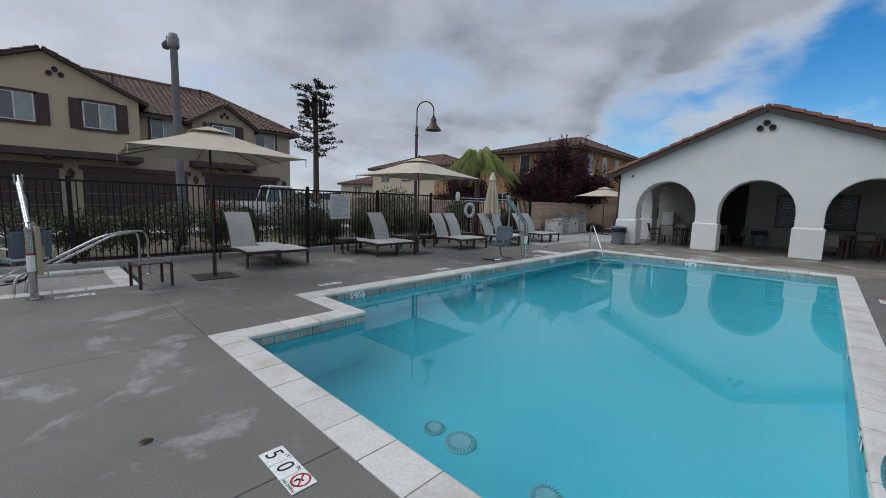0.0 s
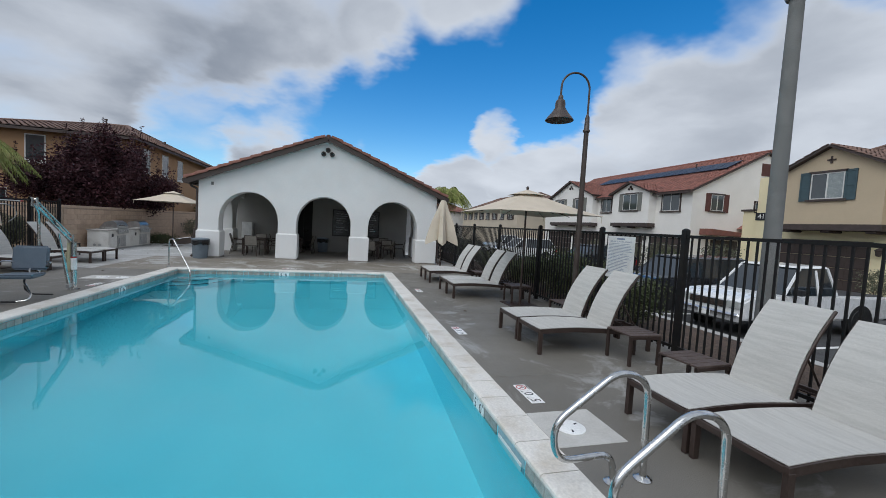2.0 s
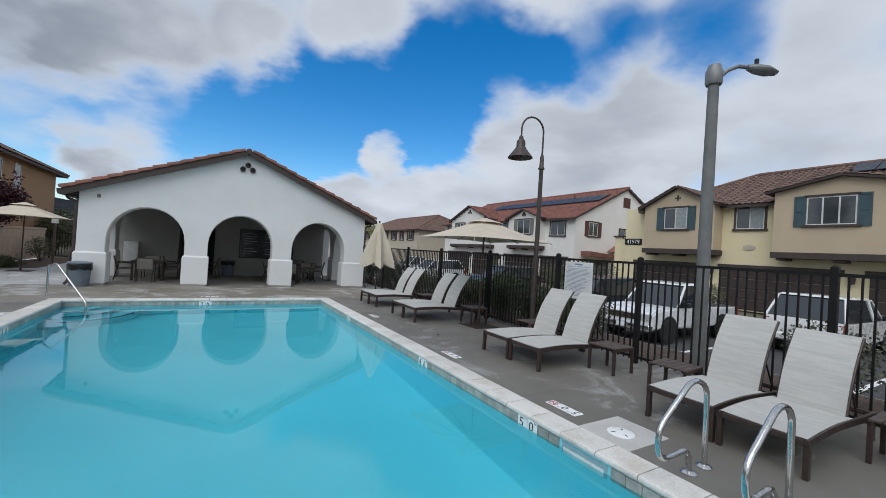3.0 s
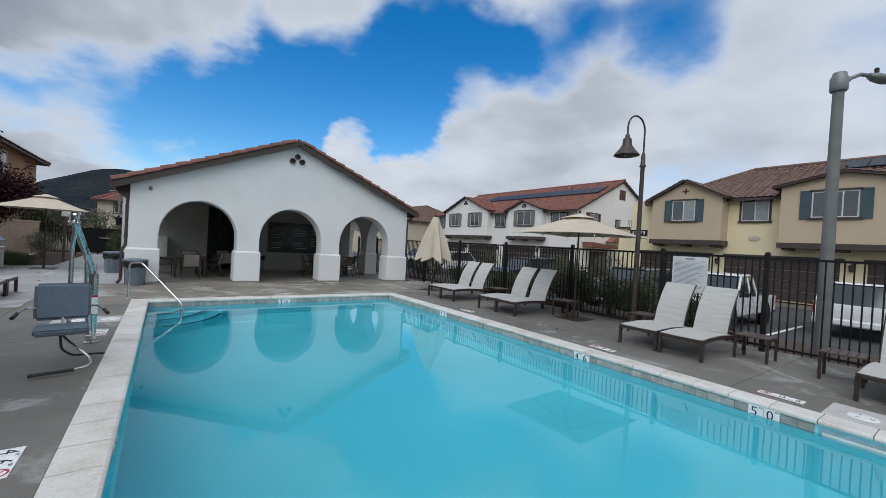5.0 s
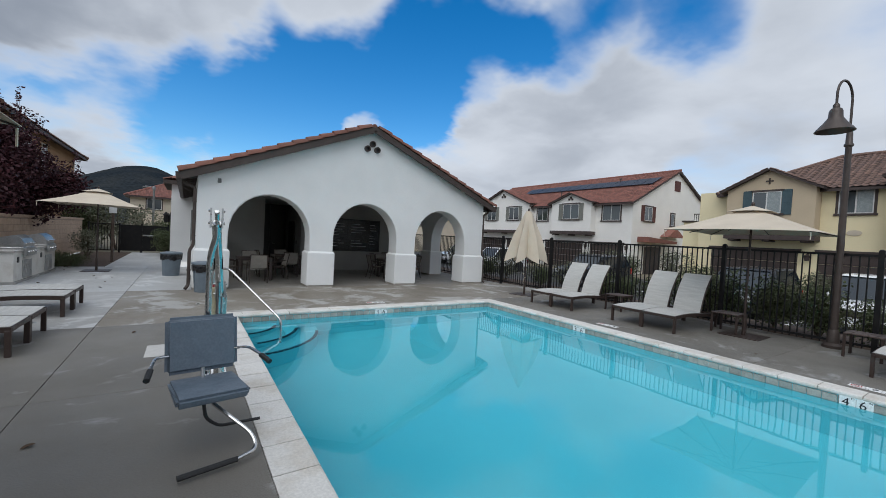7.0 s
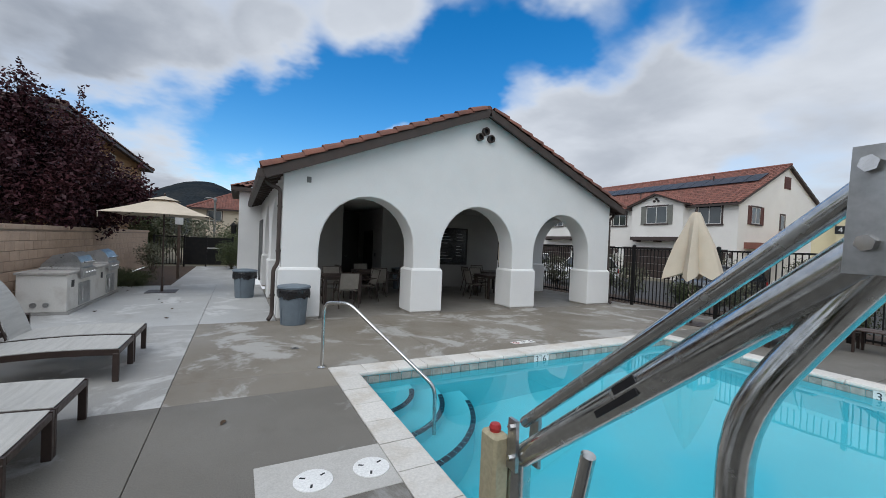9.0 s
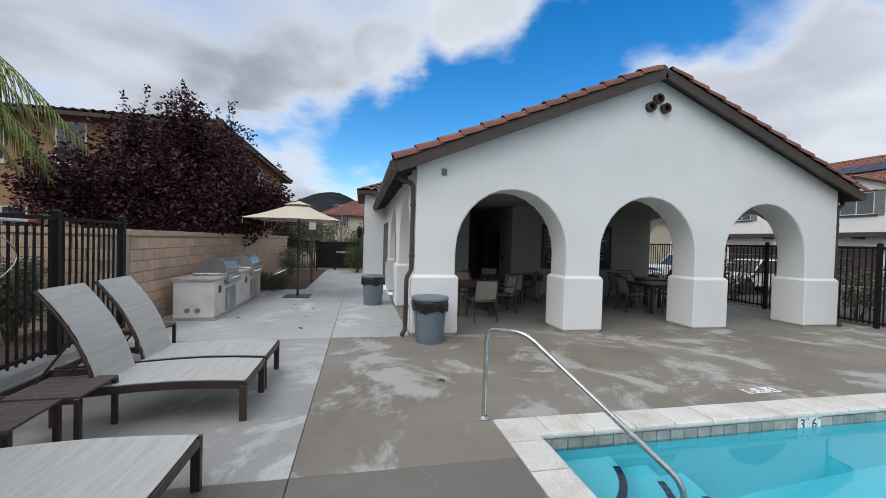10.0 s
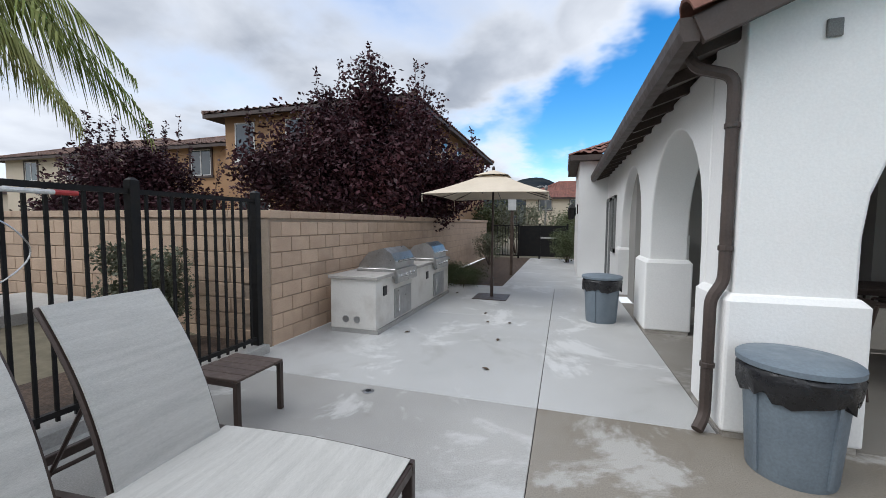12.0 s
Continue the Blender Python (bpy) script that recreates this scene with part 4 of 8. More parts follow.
def garage_door(parent, x0, x1, z0, z1, y=0.0):
    bm = bmesh.new()
    n = 4
    for i in range(n):
        a, b = z0 + (z1 - z0) * i / n + 0.01, z0 + (z1 - z0) * (i + 1) / n - 0.01
        box(bm, x0, y - 0.03, a, x1, y - 0.002, b)
        k = 6
        for j in range(k):
            u0, u1 = x0 + (x1 - x0) * (j + 0.12) / k, x0 + (x1 - x0) * (j + 0.88) / k
            box(bm, u0, y - 0.045, a + 0.08, u1, y - 0.03, b - 0.08)
    g = part("garage_door", bm, M_GARAGE, parent, "dark brown panelled garage door")
    bm = bmesh.new()
    box(bm, x0 - 0.15, y - 0.12, z1 + 0.02, x1 + 0.15, y - 0.002, z1 + 0.22)
    part("lintel", bm, M_TRIM, g, "brown timber lintel")
    return g


def gable_bay(parent, x0, x1, z0, eave, apex, depth, material, roof, overhang=0.35):
    """An upper bay standing proud of the facade, with its own little gable roof."""
    bm = bmesh.new()
    xm = (x0 + x1) / 2
    prism(bm, [(x0, z0), (x1, z0), (x1, eave), (xm, apex), (x0, eave)], -depth, 0.0, "y")
    b = part("bay", bm, material, parent)
    bm = bmesh.new()
    box(bm, x0 - 0.06, -depth - 0.06, z0 - 0.3, x1 + 0.06, 0.0, z0)
    part("skirt", bm, M_TRIM, b, "dark brown band under the bay")
    for x in np.linspace(x0 + 0.35, x1 - 0.35, 3):
        bm = bmesh.new()
        box(bm, x - 0.2, -depth + 0.02, z0 - 0.42, x + 0.2, -0.05, z0 - 0.3, None, 0.03)
        part("bracket", bm, M_TRIM, b, "timber bracket")
    slope = Vector((xm - x0, 0, apex - eave))
    L = slope.length + overhang
    slope.normalize()
    bm, bt = bmesh.new(), bmesh.new()
    for s in (1, -1):
        up = Vector((s * slope.x, 0, slope.z))
        e = Vector((x0 if s == 1 else x1, 0, eave)) - up * overhang
        nr = Vector((-s * slope.z, 0, slope.x))
        q = [e, e + up * L, e + up * L + nr * 0.12, e + nr * 0.12]
        va = [bm.verts.new(p + Vector((0, -depth - 0.3, 0))) for p in q]
        vb = [bm.verts.new(p + Vector((0, 2.6, 0))) for p in q]
        bm.faces.new(va)
        bm.faces.new(vb[::-1])
        for i in range(4):
            bm.faces.new((va[i], vb[i], vb[(i + 1) % 4], va[(i + 1) % 4]))
        o = e + nr * 0.12
        tile_field(bt, (o.x, -depth - 0.34, o.z), (0, 1, 0), up, 2.9 + depth, L, 0.3, 0.4)
    part("bay_roof", bm, M_TRIM, b, "brown eaves of the bay gable")
    part("roof_tiles", bt, roof, b, "barrel roof tiles")["kind"] = "stuff"
    return b


def main_roof(parent, x0, x1, y0, y1, eave, apex, roof, hip0=0.0, hip1=0.0, over=0.45):
    """A roof with its ridge along the facade; hip lengths at either end, 0 for a gable."""
    ym = (y0 + y1) / 2
    bm, bt = bmesh.new(), bmesh.new()
    rise = (apex - eave) / (ym - y0)
    zl = eave - over * rise
    X0, X1, Y0, Y1 = x0 - over, x1 + over, y0 - over, y1 + over
    r0, r1 = (x0 + hip0 if hip0 else X0), (x1 - hip1 if hip1 else X1)
    v = [bm.verts.new(p) for p in ((X0, Y0, zl), (X1, Y0, zl), (X1, Y1, zl), (X0, Y1, zl), (r0, ym, apex), (r1, ym, apex))]
    w = [bm.verts.new(p.co - Vector((0, 0, 0.14))) for p in v]
    for f in ((0, 1, 5, 4), (2, 3, 4, 5)) + (((1, 2, 5),) if hip1 else ()) + (((3, 0, 4),) if hip0 else ()):
        bm.faces.new([v[i] for i in f])
        bm.faces.new([w[i] for i in f[::-1]])
    for i, j in ((0, 1), (2, 3)) + (((1, 2),) if hip1 else ((1, 5), (5, 2))) + (((3, 0),) if hip0 else ((3, 4), (4, 0))):
        bm.faces.new((v[i], w[i], w[j], v[j]))
    r = part("roof", bm, M_TRIM, parent, "brown boarded eaves")
    up = Vector((0, ym - Y0, apex - zl))
    L = up.length
    ka, kb = (r0 - X0) / L, (X1 - r1) / L
    tile_field(bt, (X0, Y0, zl + 0.03), (1, 0, 0), up, X1 - X0, L, 0.3, 0.42, lambda s: s * ka, lambda s: X1 - X0 - s * kb)
    tile_field(bt, (X0, Y1, zl + 0.03), (1, 0, 0), (0, -up.y, up.z), X1 - X0, L, 0.6, 0.84, lambda s: s * ka, lambda s: X1 - X0 - s * kb)
    for hip, X, s in ((hip0, X0, 1), (hip1, X1, -1)):
        if hip:
            u = Vector((s * (hip + over), 0, apex - zl))
            k = (ym - Y0) / u.length
            tile_field(bt, (X, Y0, zl + 0.03), (0, 1, 0), u, Y1 - Y0, u.length, 0.3, 0.42, lambda q: q * k, lambda q: (Y1 - Y0) - q * k)
    part("roof_tiles", bt, roof, r, "rows of barrel roof tiles")["kind"] = "stuff"
    bm = bmesh.new()
    tube(bm, [(r0, ym, apex + 0.06), (r1, ym, apex + 0.06)], 0.12, 8)
    if hip0:
        tube(bm, [(X0, Y0, zl + 0.06), (r0, ym, apex + 0.06)], 0.11, 6)
        tube(bm, [(X0, Y1, zl + 0.06), (r0, ym, apex + 0.06)], 0.11, 6)
    if hip1:
        tube(bm, [(X1, Y0, zl + 0.06), (r1, ym, apex + 0.06)], 0.11, 6)
        tube(bm, [(X1, Y1, zl + 0.06), (r1, ym, apex + 0.06)], 0.11, 6)
    part("ridge", bm, roof, r, "ridge and hip tiles")
    return r


def vent_pipe(parent, x, y, z, h=0.5):
    bm = bmesh.new()
    tube(bm, [(x, y, z - 0.2), (x, y, z + h)], 0.05, 8)
    tube(bm, [(x, y, z + h), (x, y, z + h + 0.09)], 0.08, 8)
    part("vent_pipe", bm, M_FASCIA, parent, "small roof vent pipe")


def round_vents(parent, x, z, y, r=0.09, s=0.17):
    for dx, dz in ((0, s), (-s, 0), (s, 0)):
        bm = bmesh.new()
        m = pose(x + dx, y, z + dz, 90, 0, 0)
        lathe(bm, [(r * 0.7, -0.05), (r * 0.7, 0.09), (r, 0.09), (r, -0.05)], 14, (0, 0, 0), m)
        p = part("gable_vent", bm, M_FASCIA, parent, "round clay vent pipe", True)
        bm = bmesh.new()
        lathe(bm, [(r * 0.68, 0.0), (r * 0.68, 0.01)], 14, (0, 0, 0), m)
        part("bore", bm, M_INK, p)


def wall_lamp(parent, x, z, y=0.0):
    bm = bmesh.new()
    box(bm, x - 0.05, y - 0.04, z - 0.1, x + 0.05, y - 0.002, z + 0.25)
    lathe(bm, [(0.03, -0.2), (0.1, -0.17), (0.13, 0.05), (0.17, 0.08), (0.03, 0.2), (0.0, 0.22)], 8, (x, y - 0.18, z))
    part("wall_lantern", bm, M_TRIM, parent, "dark metal wall lantern")


def body(parent, x0, x1, y0, y1, z0, z1, material, name="wall"):
    bm = bmesh.new()
    box(bm, x0, y0, z0, x1, y1, z1)
    return part(name, bm, material, parent)


def end_gable(parent, x0, x1, y0, y1, eave, apex, material):
    bm = bmesh.new()
    prism(bm, [(y0, eave), (y1, eave), ((y0 + y1) / 2, apex)], x0, x1, "x")
    part("gable_wall", bm, material, parent)


def yellow_house():
    h = thing("townhouse", "cream yellow and taupe two-storey townhouse with brown tile roof", "house", "", pose(22.75, 18.85, G_R + 0.1, 0, 0, -90))
    body(h, 0, 24, 0, 11, 0, 6.15, M_YELLOW)
    main_roof(h, 1.6, 24, 0, 11, 6.15, 8.7, M_ROOF_BROWN, 4.2, 0)
    end_gable(h, 23.8, 24, 0, 11, 6.15, 8.65, M_YELLOW)
    b = gable_bay(h, 2.0, 6.25, 3.35, 6.05, 7.15, 1.0, M_TAUPE, M_ROOF_BROWN)
    house_window(h, 3.35, 4.75, 4.6, 5.9, -1.0, M_TRIM, M_SHUTTER_T, 2, True)
    bm = bmesh.new()
    box(bm, 4.09, -1.04, 6.35, 4.17, -0.99, 6.7)
    box(bm, 3.95, -1.04, 6.48, 4.31, -0.99, 6.56)
    part("gable_ornament", bm, M_TRIM, h, "small iron cross ornament")
    house_window(h, 6.95, 8.3, 4.6, 5.9, 0.0, M_TRIM, None, 2, True)
    b = gable_bay(h, 9.05, 14.1, 3.3, 6.35, 6.9, 1.0, M_TAUPE, M_ROOF_BROWN)
    house_window(h, 10.35, 12.1, 4.65, 6.0, -1.0, M_TRIM, M_SHUTTER_T, 3, False)
    house_window(h, 15.2, 16.6, 4.6, 5.9, 0.0, M_TRIM, None, 2, True)
    gable_bay(h, 17.5, 22.0, 3.3, 6.05, 7.2, 1.0, M_TAUPE, M_ROOF_BROWN)
    house_window(h, 19.0, 20.4, 4.6, 5.9, -1.0, M_TRIM, M_SHUTTER_T, 2)
    for a, c in ((0.9, 5.4), (6.3, 11.4), (12.4, 17.4), (18.4, 23)):
        garage_door(h, a, c, 0.05, 2.35)
        wall_lamp(h, c + 0.45, 2.1)
    # balcony wing at the near end
    body(h, -1.3, 0, 0.6, 8, 0, 4.2, M_YELLOW, "balcony_wall")
    bm = bmesh.new()
    box(bm, -1.4, 0.5, 4.2, -0.6, 1.2, 4.32)
    part("cap", bm, M_TRIM, h, "brown parapet cap")
    bm = bmesh.new()
    for z in (4.1, 4.75):
        box(bm, -0.6, 0.52, z, 1.6, 0.56, z + 0.05)
    for x in np.arange(-0.6, 1.6, 0.14):
        box(bm, x, 0.53, 4.1, x + 0.025, 0.555, 4.75)
    part("balcony_railing", bm, M_BLACK, h, "black iron balcony railing")
    bm = bmesh.new()
    box(bm, -0.05, -0.03, 3.6, 1.25, -0.002, 4.05)
    plate = part("number_plate", bm, M_INK, h, "black house number plate")
    bm = text_bm("41979", 0.4)
    bmesh.ops.transform(bm, matrix=pose(0.6, -0.035, 3.82, 90, 0, 0), verts=bm.verts[:])
    part("numerals", bm, M_MARK, plate, "white house number 41979")
    bm = bmesh.new()
    lathe(bm, [(0.3, 0), (0.3, 0.04), (0.0, 0.05)], 20, (0, 0, 0), pose(7.65, 0, 3.55, 90, 0, 0) @ Matrix.Diagonal((1, 0.5, 1, 1)))
    part("wall_plaque", bm, M_CREAM_H, h, "oval plaster plaque")
    vent_pipe(h, 11, 2.4, 7.3)
    up = Vector((0, 5.5, 2.55)).normalized()
    for i in range(7):
        bm = bmesh.new()
        box(bm, 0, 0, 0.13, 1.0, 1.7, 0.17)
        m = Matrix(((1, 0, 0, 10.6 + i * 1.05), (0, up.y, -up.z, 3.5), (0, up.z, up.y, 7.78), (0, 0, 0, 1)))
        bmesh.ops.transform(bm, matrix=m, verts=bm.verts[:])
        part("solar_panel", bm, M_SOLAR, h, "dark glass solar panel")
    return h


def white_house():
    h = thing("townhouse", "off-white two-storey townhouse with red tile roof and solar panels", "house", "", pose(23.6, 46.0, G_R, 0, 0, -90))
    body(h, 0, 21.7, 0, 13.6, 0, 6.15, M_WHITE_H)
    end_gable(h, 21.45, 21.7, 0, 13.6, 6.15, 9.4, M_WHITE_H)
    end_gable(h, 0, 0.25, 0, 13.6, 6.15, 9.4, M_WHITE_H)
    r = main_roof(h, 0.2, 21.5, 0, 13.6, 6.15, 9.45, M_ROOF_RED)
    gable_bay(h, 2.6, 10.6, 3.5, 6.3, 7.9, 0.7, M_WHITE_H, M_ROOF_RED)
    round_vents(h, 6.6, 7.2, -0.7, 0.12, 0.22)
    for a in (3.9, 7.6):
        house_window(h, a, a + 1.5, 4.6, 6.0, -0.7, M_TRIM, M_SHUTTER_G, 2)
    gable_bay(h, 13.7, 18.2, 3.5, 6.1, 6.95, 0.7, M_WHITE_H, M_ROOF_RED)
    round_vents(h, 15.95, 6.45, -0.7, 0.1, 0.17)
    house_window(h, 15.1, 16.9, 4.6, 6.0, -0.7, M_TRIM, M_SHUTTER_G, 2)
    house_window(h, 11.2, 12.6, 4.55, 6.0, 0.0, M_TRIM, None, 2)
    house_window(h, 18.9, 20.6, 4.5, 6.0, 0.0, M_TRIM, None, 2)
    house_window(h, 0.5, 1.8, 4.5, 6.0, 0.0, M_TRIM, None, 2)
    for a, c in ((1.2, 6.0), (6.8, 11.4), (12.6, 17.0), (17.8, 21.0)):
        garage_door(h, a, c, 0.05, 2.4)
        wall_lamp(h, c + 0.4, 2.2)
    # end wall, facing the pool: built in a turned frame
    e = new("end_wall")
    e.parent = h
    e.matrix_basis = pose(21.7, 0, 0, 0, 0, 90)
    for x0, x1, z0, z1, sh in ((1.7, 2.9, 4.6, 5.8, M_SHUTTER_R), (6.0, 6.6, 4.4, 5.5, None)):
        w = house_window(h, x0, x1, z0, z1, 0.0, M_TRIM, sh, 2 if sh else 1)
        w.matrix_basis = pose(21.7, 0, 0, 0, 0, 90)
    bm = bmesh.new()
    for i in range(6):
        box(bm, 6.45, -0.06, 7.7 + i * 0.13, 7.25, -0.01, 7.79 + i * 0.13)
    box(bm, 6.35, -0.04, 7.6, 7.35, -0.002, 8.55)
    lv = part("louvre", bm, M_SHUTTER_R, h, "oxblood gable louvre")
    lv.matrix_basis = pose(21.7, 0, 0, 0, 0, 90)
    bm = bmesh.new()
    prism(bm, [(0.9, 2.75), (5.4, 2.75), (5.4, 2.95), (0.9, 3.2)], -1.0, 0.0, "y")
    prism(bm, [(4.4, 3.35), (7.3, 3.35), (5.85, 4.15)], -0.7, 0.0, "y")
    pr = part("porch_roof", bm, M_ROOF_RED, h, "small tiled porch roofs")
    pr.matrix_basis = pose(21.7, 0, 0, 0, 0, 90)
    bm = bmesh.new()
    box(bm, 2.0, -0.05, 0, 4.6, -0.002, 2.4)
    gd = part("door", bm, M_GARAGE, h, "dark brown entrance door")
    gd.matrix_basis = pose(21.7, 0, 0, 0, 0, 90)
    bpy.data.objects.remove(e)
    # solar panels on the street slope
    up = Vector((0, 6.8, 3.3)).normalized()
    for i in range(15):
        bm = bmesh.new()
        box(bm, 0, 0, 0.13, 1.0, 1.7, 0.17, None, 0.0)
        m = Matrix(((1, 0, 0, 5.6 + i * 1.05), (0, up.y, -up.z, 3.4), (0, up.z, up.y, 7.83), (0, 0, 0, 1)))
        bmesh.ops.transform(bm, matrix=m, verts=bm.verts[:])
        part("solar_panel", bm, M_SOLAR, h, "dark glass solar panel")
    vent_pipe(h, 17.5, 4.5, 8.3)
    vent_pipe(h, 12.5, 2.0, 7.1)
    return h


def left_house():
    h = thing("townhouse", "beige two-storey townhouse with brown shutters and tile roof", "house", "", pose(-27, -8.1, G_L, 0, 0, 90) @ Matrix.Diagonal((1, 1, 1.06, 1)))
    body(h, 0, 20.3, 0, 10, 0, 5.35, M_BEIGE)
    end_gable(h, 0, 0.2, 0, 10, 5.35, 7.7, M_BEIGE)
    main_roof(h, 0, 20.3, 0, 10, 5.35, 7.75, M_ROOF_BROWN, 0, 3.4)
    gable_bay(h, 5.2, 12.0, 3.0, 5.5, 7.0, 0.9, M_TAUPE, M_ROOF_BROWN, 0.4)
    round_vents(h, 9.0, 6.15, -0.9, 0.11, 0.2)
    house_window(h, 9.85, 11.05, 4.05, 5.2, -0.9, M_TRIM, M_SHUTTER_B, 2, True)
    house_window(h, 7.0, 8.25, 4.05, 5.2, -0.9, M_TRIM, M_SHUTTER_B, 2, True)
    house_window(h, 12.6, 13.75, 4.0, 5.05, 0.0, M_TRIM, None, 2, True)
    gable_bay(h, 14.4, 17.75, 3.0, 5.0, 6.05, 0.7, M_BEIGE, M_ROOF_BROWN, 0.3)
    round_vents(h, 16.07, 5.5, -0.7, 0.09, 0.16)
    house_window(h, 15.4, 16.6, 3.95, 5.0, -0.7, M_TRIM, M_SHUTTER_B, 2, True)
    house_window(h, 18.0, 19.3, 3.95, 5.0, 0.0, M_TRIM, None, 2, True)
    for a, c in ((4.4, 8.9), (9.75, 14.2), (15.1, 19.4)):
        garage_door(h, a, c, 0.05, 2.2)
        wall_lamp(h, c + 0.4, 2.0)
    vent_pipe(h, 11.5, 3.2, 6.9, 0.55)
    vent_pipe(h, 16.0, 3.6, 7.0, 0.55)
    return h


def brown_house():
    # its facade looks back along the walk; the long side runs away behind the plum tree
    h = thing("house", "ochre brown stucco house with a low hipped tile roof", "house", "", pose(-21.3, 27.2, 0.1, 0, 0, 0))
    body(h, 0, 7.8, 0, 14, 0, 5.8, M_BROWN_H)
    main_roof(h, 0, 7.8, 0, 14, 5.8, 7.45, M_ROOF_BROWN, 3.2, 3.2, 0.55)
    house_window(h, 0.5, 1.45, 3.95, 5.4, 0.0, None, None, 1)
    house_window(h, 2.9, 3.85, 3.95, 5.4, 0.0, None, None, 1)
    house_window(h, 5.3, 6.2, 3.95, 5.4, 0.0, None, None, 1)
    house_window(h, 0.6, 2.1, 0.9, 2.4, 0.0, None, None, 2)
    for x0 in (1.5, 4.2, 6.8):
        w = house_window(h, x0, x0 + 0.95, 3.95, 5.4, 0.0, None, None, 1)
        w.matrix_basis = pose(7.8, 0, 0, 0, 0, 90)
    vent_pipe(h, 4.2, 5.0, 6.95, 0.5)
    vent_pipe(h, 6.5, 8.0, 6.25, 0.5)
    return h


def plain_house(x, y, rz, w, d, eave, apex, wall, roof, wins, z=0.3, label="cream stucco house with a brown tile roof"):
    h = thing("house", label, "house", "houses in the distance", pose(x, y, z, 0, 0, rz))
    body(h, 0, w, 0, d, 0, eave, wall)
    main_roof(h, 0, w, 0, d, eave, apex, roof, d * 0.4, d * 0.4, 0.5)
    for x0, x1, z0, z1, sh in wins:
        house_window(h, x0, x1, z0, z1, 0.0, M_TRIM, sh, 2)
    return h


yellow_house()
white_house()
left_house()
brown_house()
plain_house(-43.5, 31, 0, 12, 10, 5.4, 7.1, M_CREAM_H, M_ROOF_BROWN, ((2, 3.2, 3.8, 5.0, None), (6, 7.4, 3.8, 5.0, None)))
plain_house(-31, 30, 0, 7.5, 11, 5.2, 6.9, M_BROWN_H, M_ROOF_BROWN, ((1, 2.2, 3.6, 4.9, None), (4.6, 5.9, 3.6, 4.9, None)), label="ochre stucco house with a brown tile roof")
plain_house(-66, 40, 20, 12, 9, 4.2, 5.6, M_CREAM_H, M_ROOF_BROWN, ((3, 4.4, 2.2, 3.4, None),), 0.35)
plain_house(22.5, 78, -90, 26, 12, 5.6, 8.3, M_CREAM_H, M_ROOF_BROWN, tuple((1.2 + 3.1 * k, 2.6 + 3.1 * k, 3.9, 5.2, M_SHUTTER_B if k % 2 else None) for k in range(8)), G_R, "cream townhouse row with brown shutters and brown tile roof")
plain_house(20, 92, 180 + 25, 16, 12, 5.6, 8.0, M_WHITE_H, M_ROOF_RED, tuple((1.2 + 3.4 * k, 2.6 + 3.4 * k, 3.9, 5.2, M_SHUTTER_R) for k in range(4)), G_R, "white townhouse with red shutters at the street's end")
plain_house(-12.5, 62, 0, 11, 9, 4.6, 6.6, M_CREAM_H, M_ROOF_RED, ((1.5, 2.9, 3, 4.2, None), (5, 6.4, 3, 4.2, None)), 0.2, "ochre house with red tiles beyond the gate")


# ---- hills ----
def hills():
    bm = bmesh.new()
    rng = random.Random(8)
    n, rows = 120, 9
    grid = []
    for j in range(rows):
        f = j / (rows - 1)
        line = []
        for i in range(n + 1):
            az = radians(-45 + 110 * i / n)
            dist = 480 + 420 * f
            crest = 55 + 22 * math.sin(i * 0.13 + 1.0) + 12 * math.sin(i * 0.37) + 9 * noise.noise(Vector((i * 0.21, 0.5, 3)))
            fall = 1.0 if i < 78 else max(0.3, 1 - (i - 78) / 60)
            z = -2 + crest * fall * math.sin(min(1, f * 1.25) * math.pi / 2) + 5 * noise.noise(Vector((i * 0.5, j * 0.8, 1)))
            line.append(bm.verts.new((-math.sin(az) * dist, math.cos(az) * dist, z)))
        grid.append(line)
    for a, b in zip(grid, grid[1:]):
        for i in range(n):
            bm.faces.new((a[i], a[i + 1], b[i + 1], b[i]))
    structure("backdrop", bm, M_HILL, "dark scrub-covered hills in the distance", "hill", True)


hills()

def cloth(bm, rows, thick):
    """A sheet of fabric from a grid of places: top, underside and hems."""
    rows = [[Vector(p) for p in r] for r in rows]
    n, m = len(rows), len(rows[0])
    top, low = [], []
    for j in range(n):
        ta, tb = [], []
        for i in range(m):
            u = rows[min(j + 1, n - 1)][i] - rows[max(j - 1, 0)][i]
            v = rows[j][min(i + 1, m - 1)] - rows[j][max(i - 1, 0)]
            nrm = u.cross(v).normalized()
            ta.append(bm.verts.new(rows[j][i] + nrm * thick / 2))
            tb.append(bm.verts.new(rows[j][i] - nrm * thick / 2))
        top.append(ta)
        low.append(tb)
    for j in range(n - 1):
        for i in range(m - 1):
            bm.faces.new((top[j][i], top[j + 1][i], top[j + 1][i + 1], top[j][i + 1]))
            bm.faces.new((low[j][i], low[j][i + 1], low[j + 1][i + 1], low[j + 1][i]))
    rim = [(0, i) for i in range(m)] + [(j, m - 1) for j in range(1, n)] + [(n - 1, i) for i in range(m - 2, -1, -1)] + [(j, 0) for j in range(n - 2, 0, -1)]
    for (a, b), (c, d) in zip(rim, rim[1:] + rim[:1]):
        bm.faces.new((top[a][b], top[c][d], low[c][d], low[a][b]))


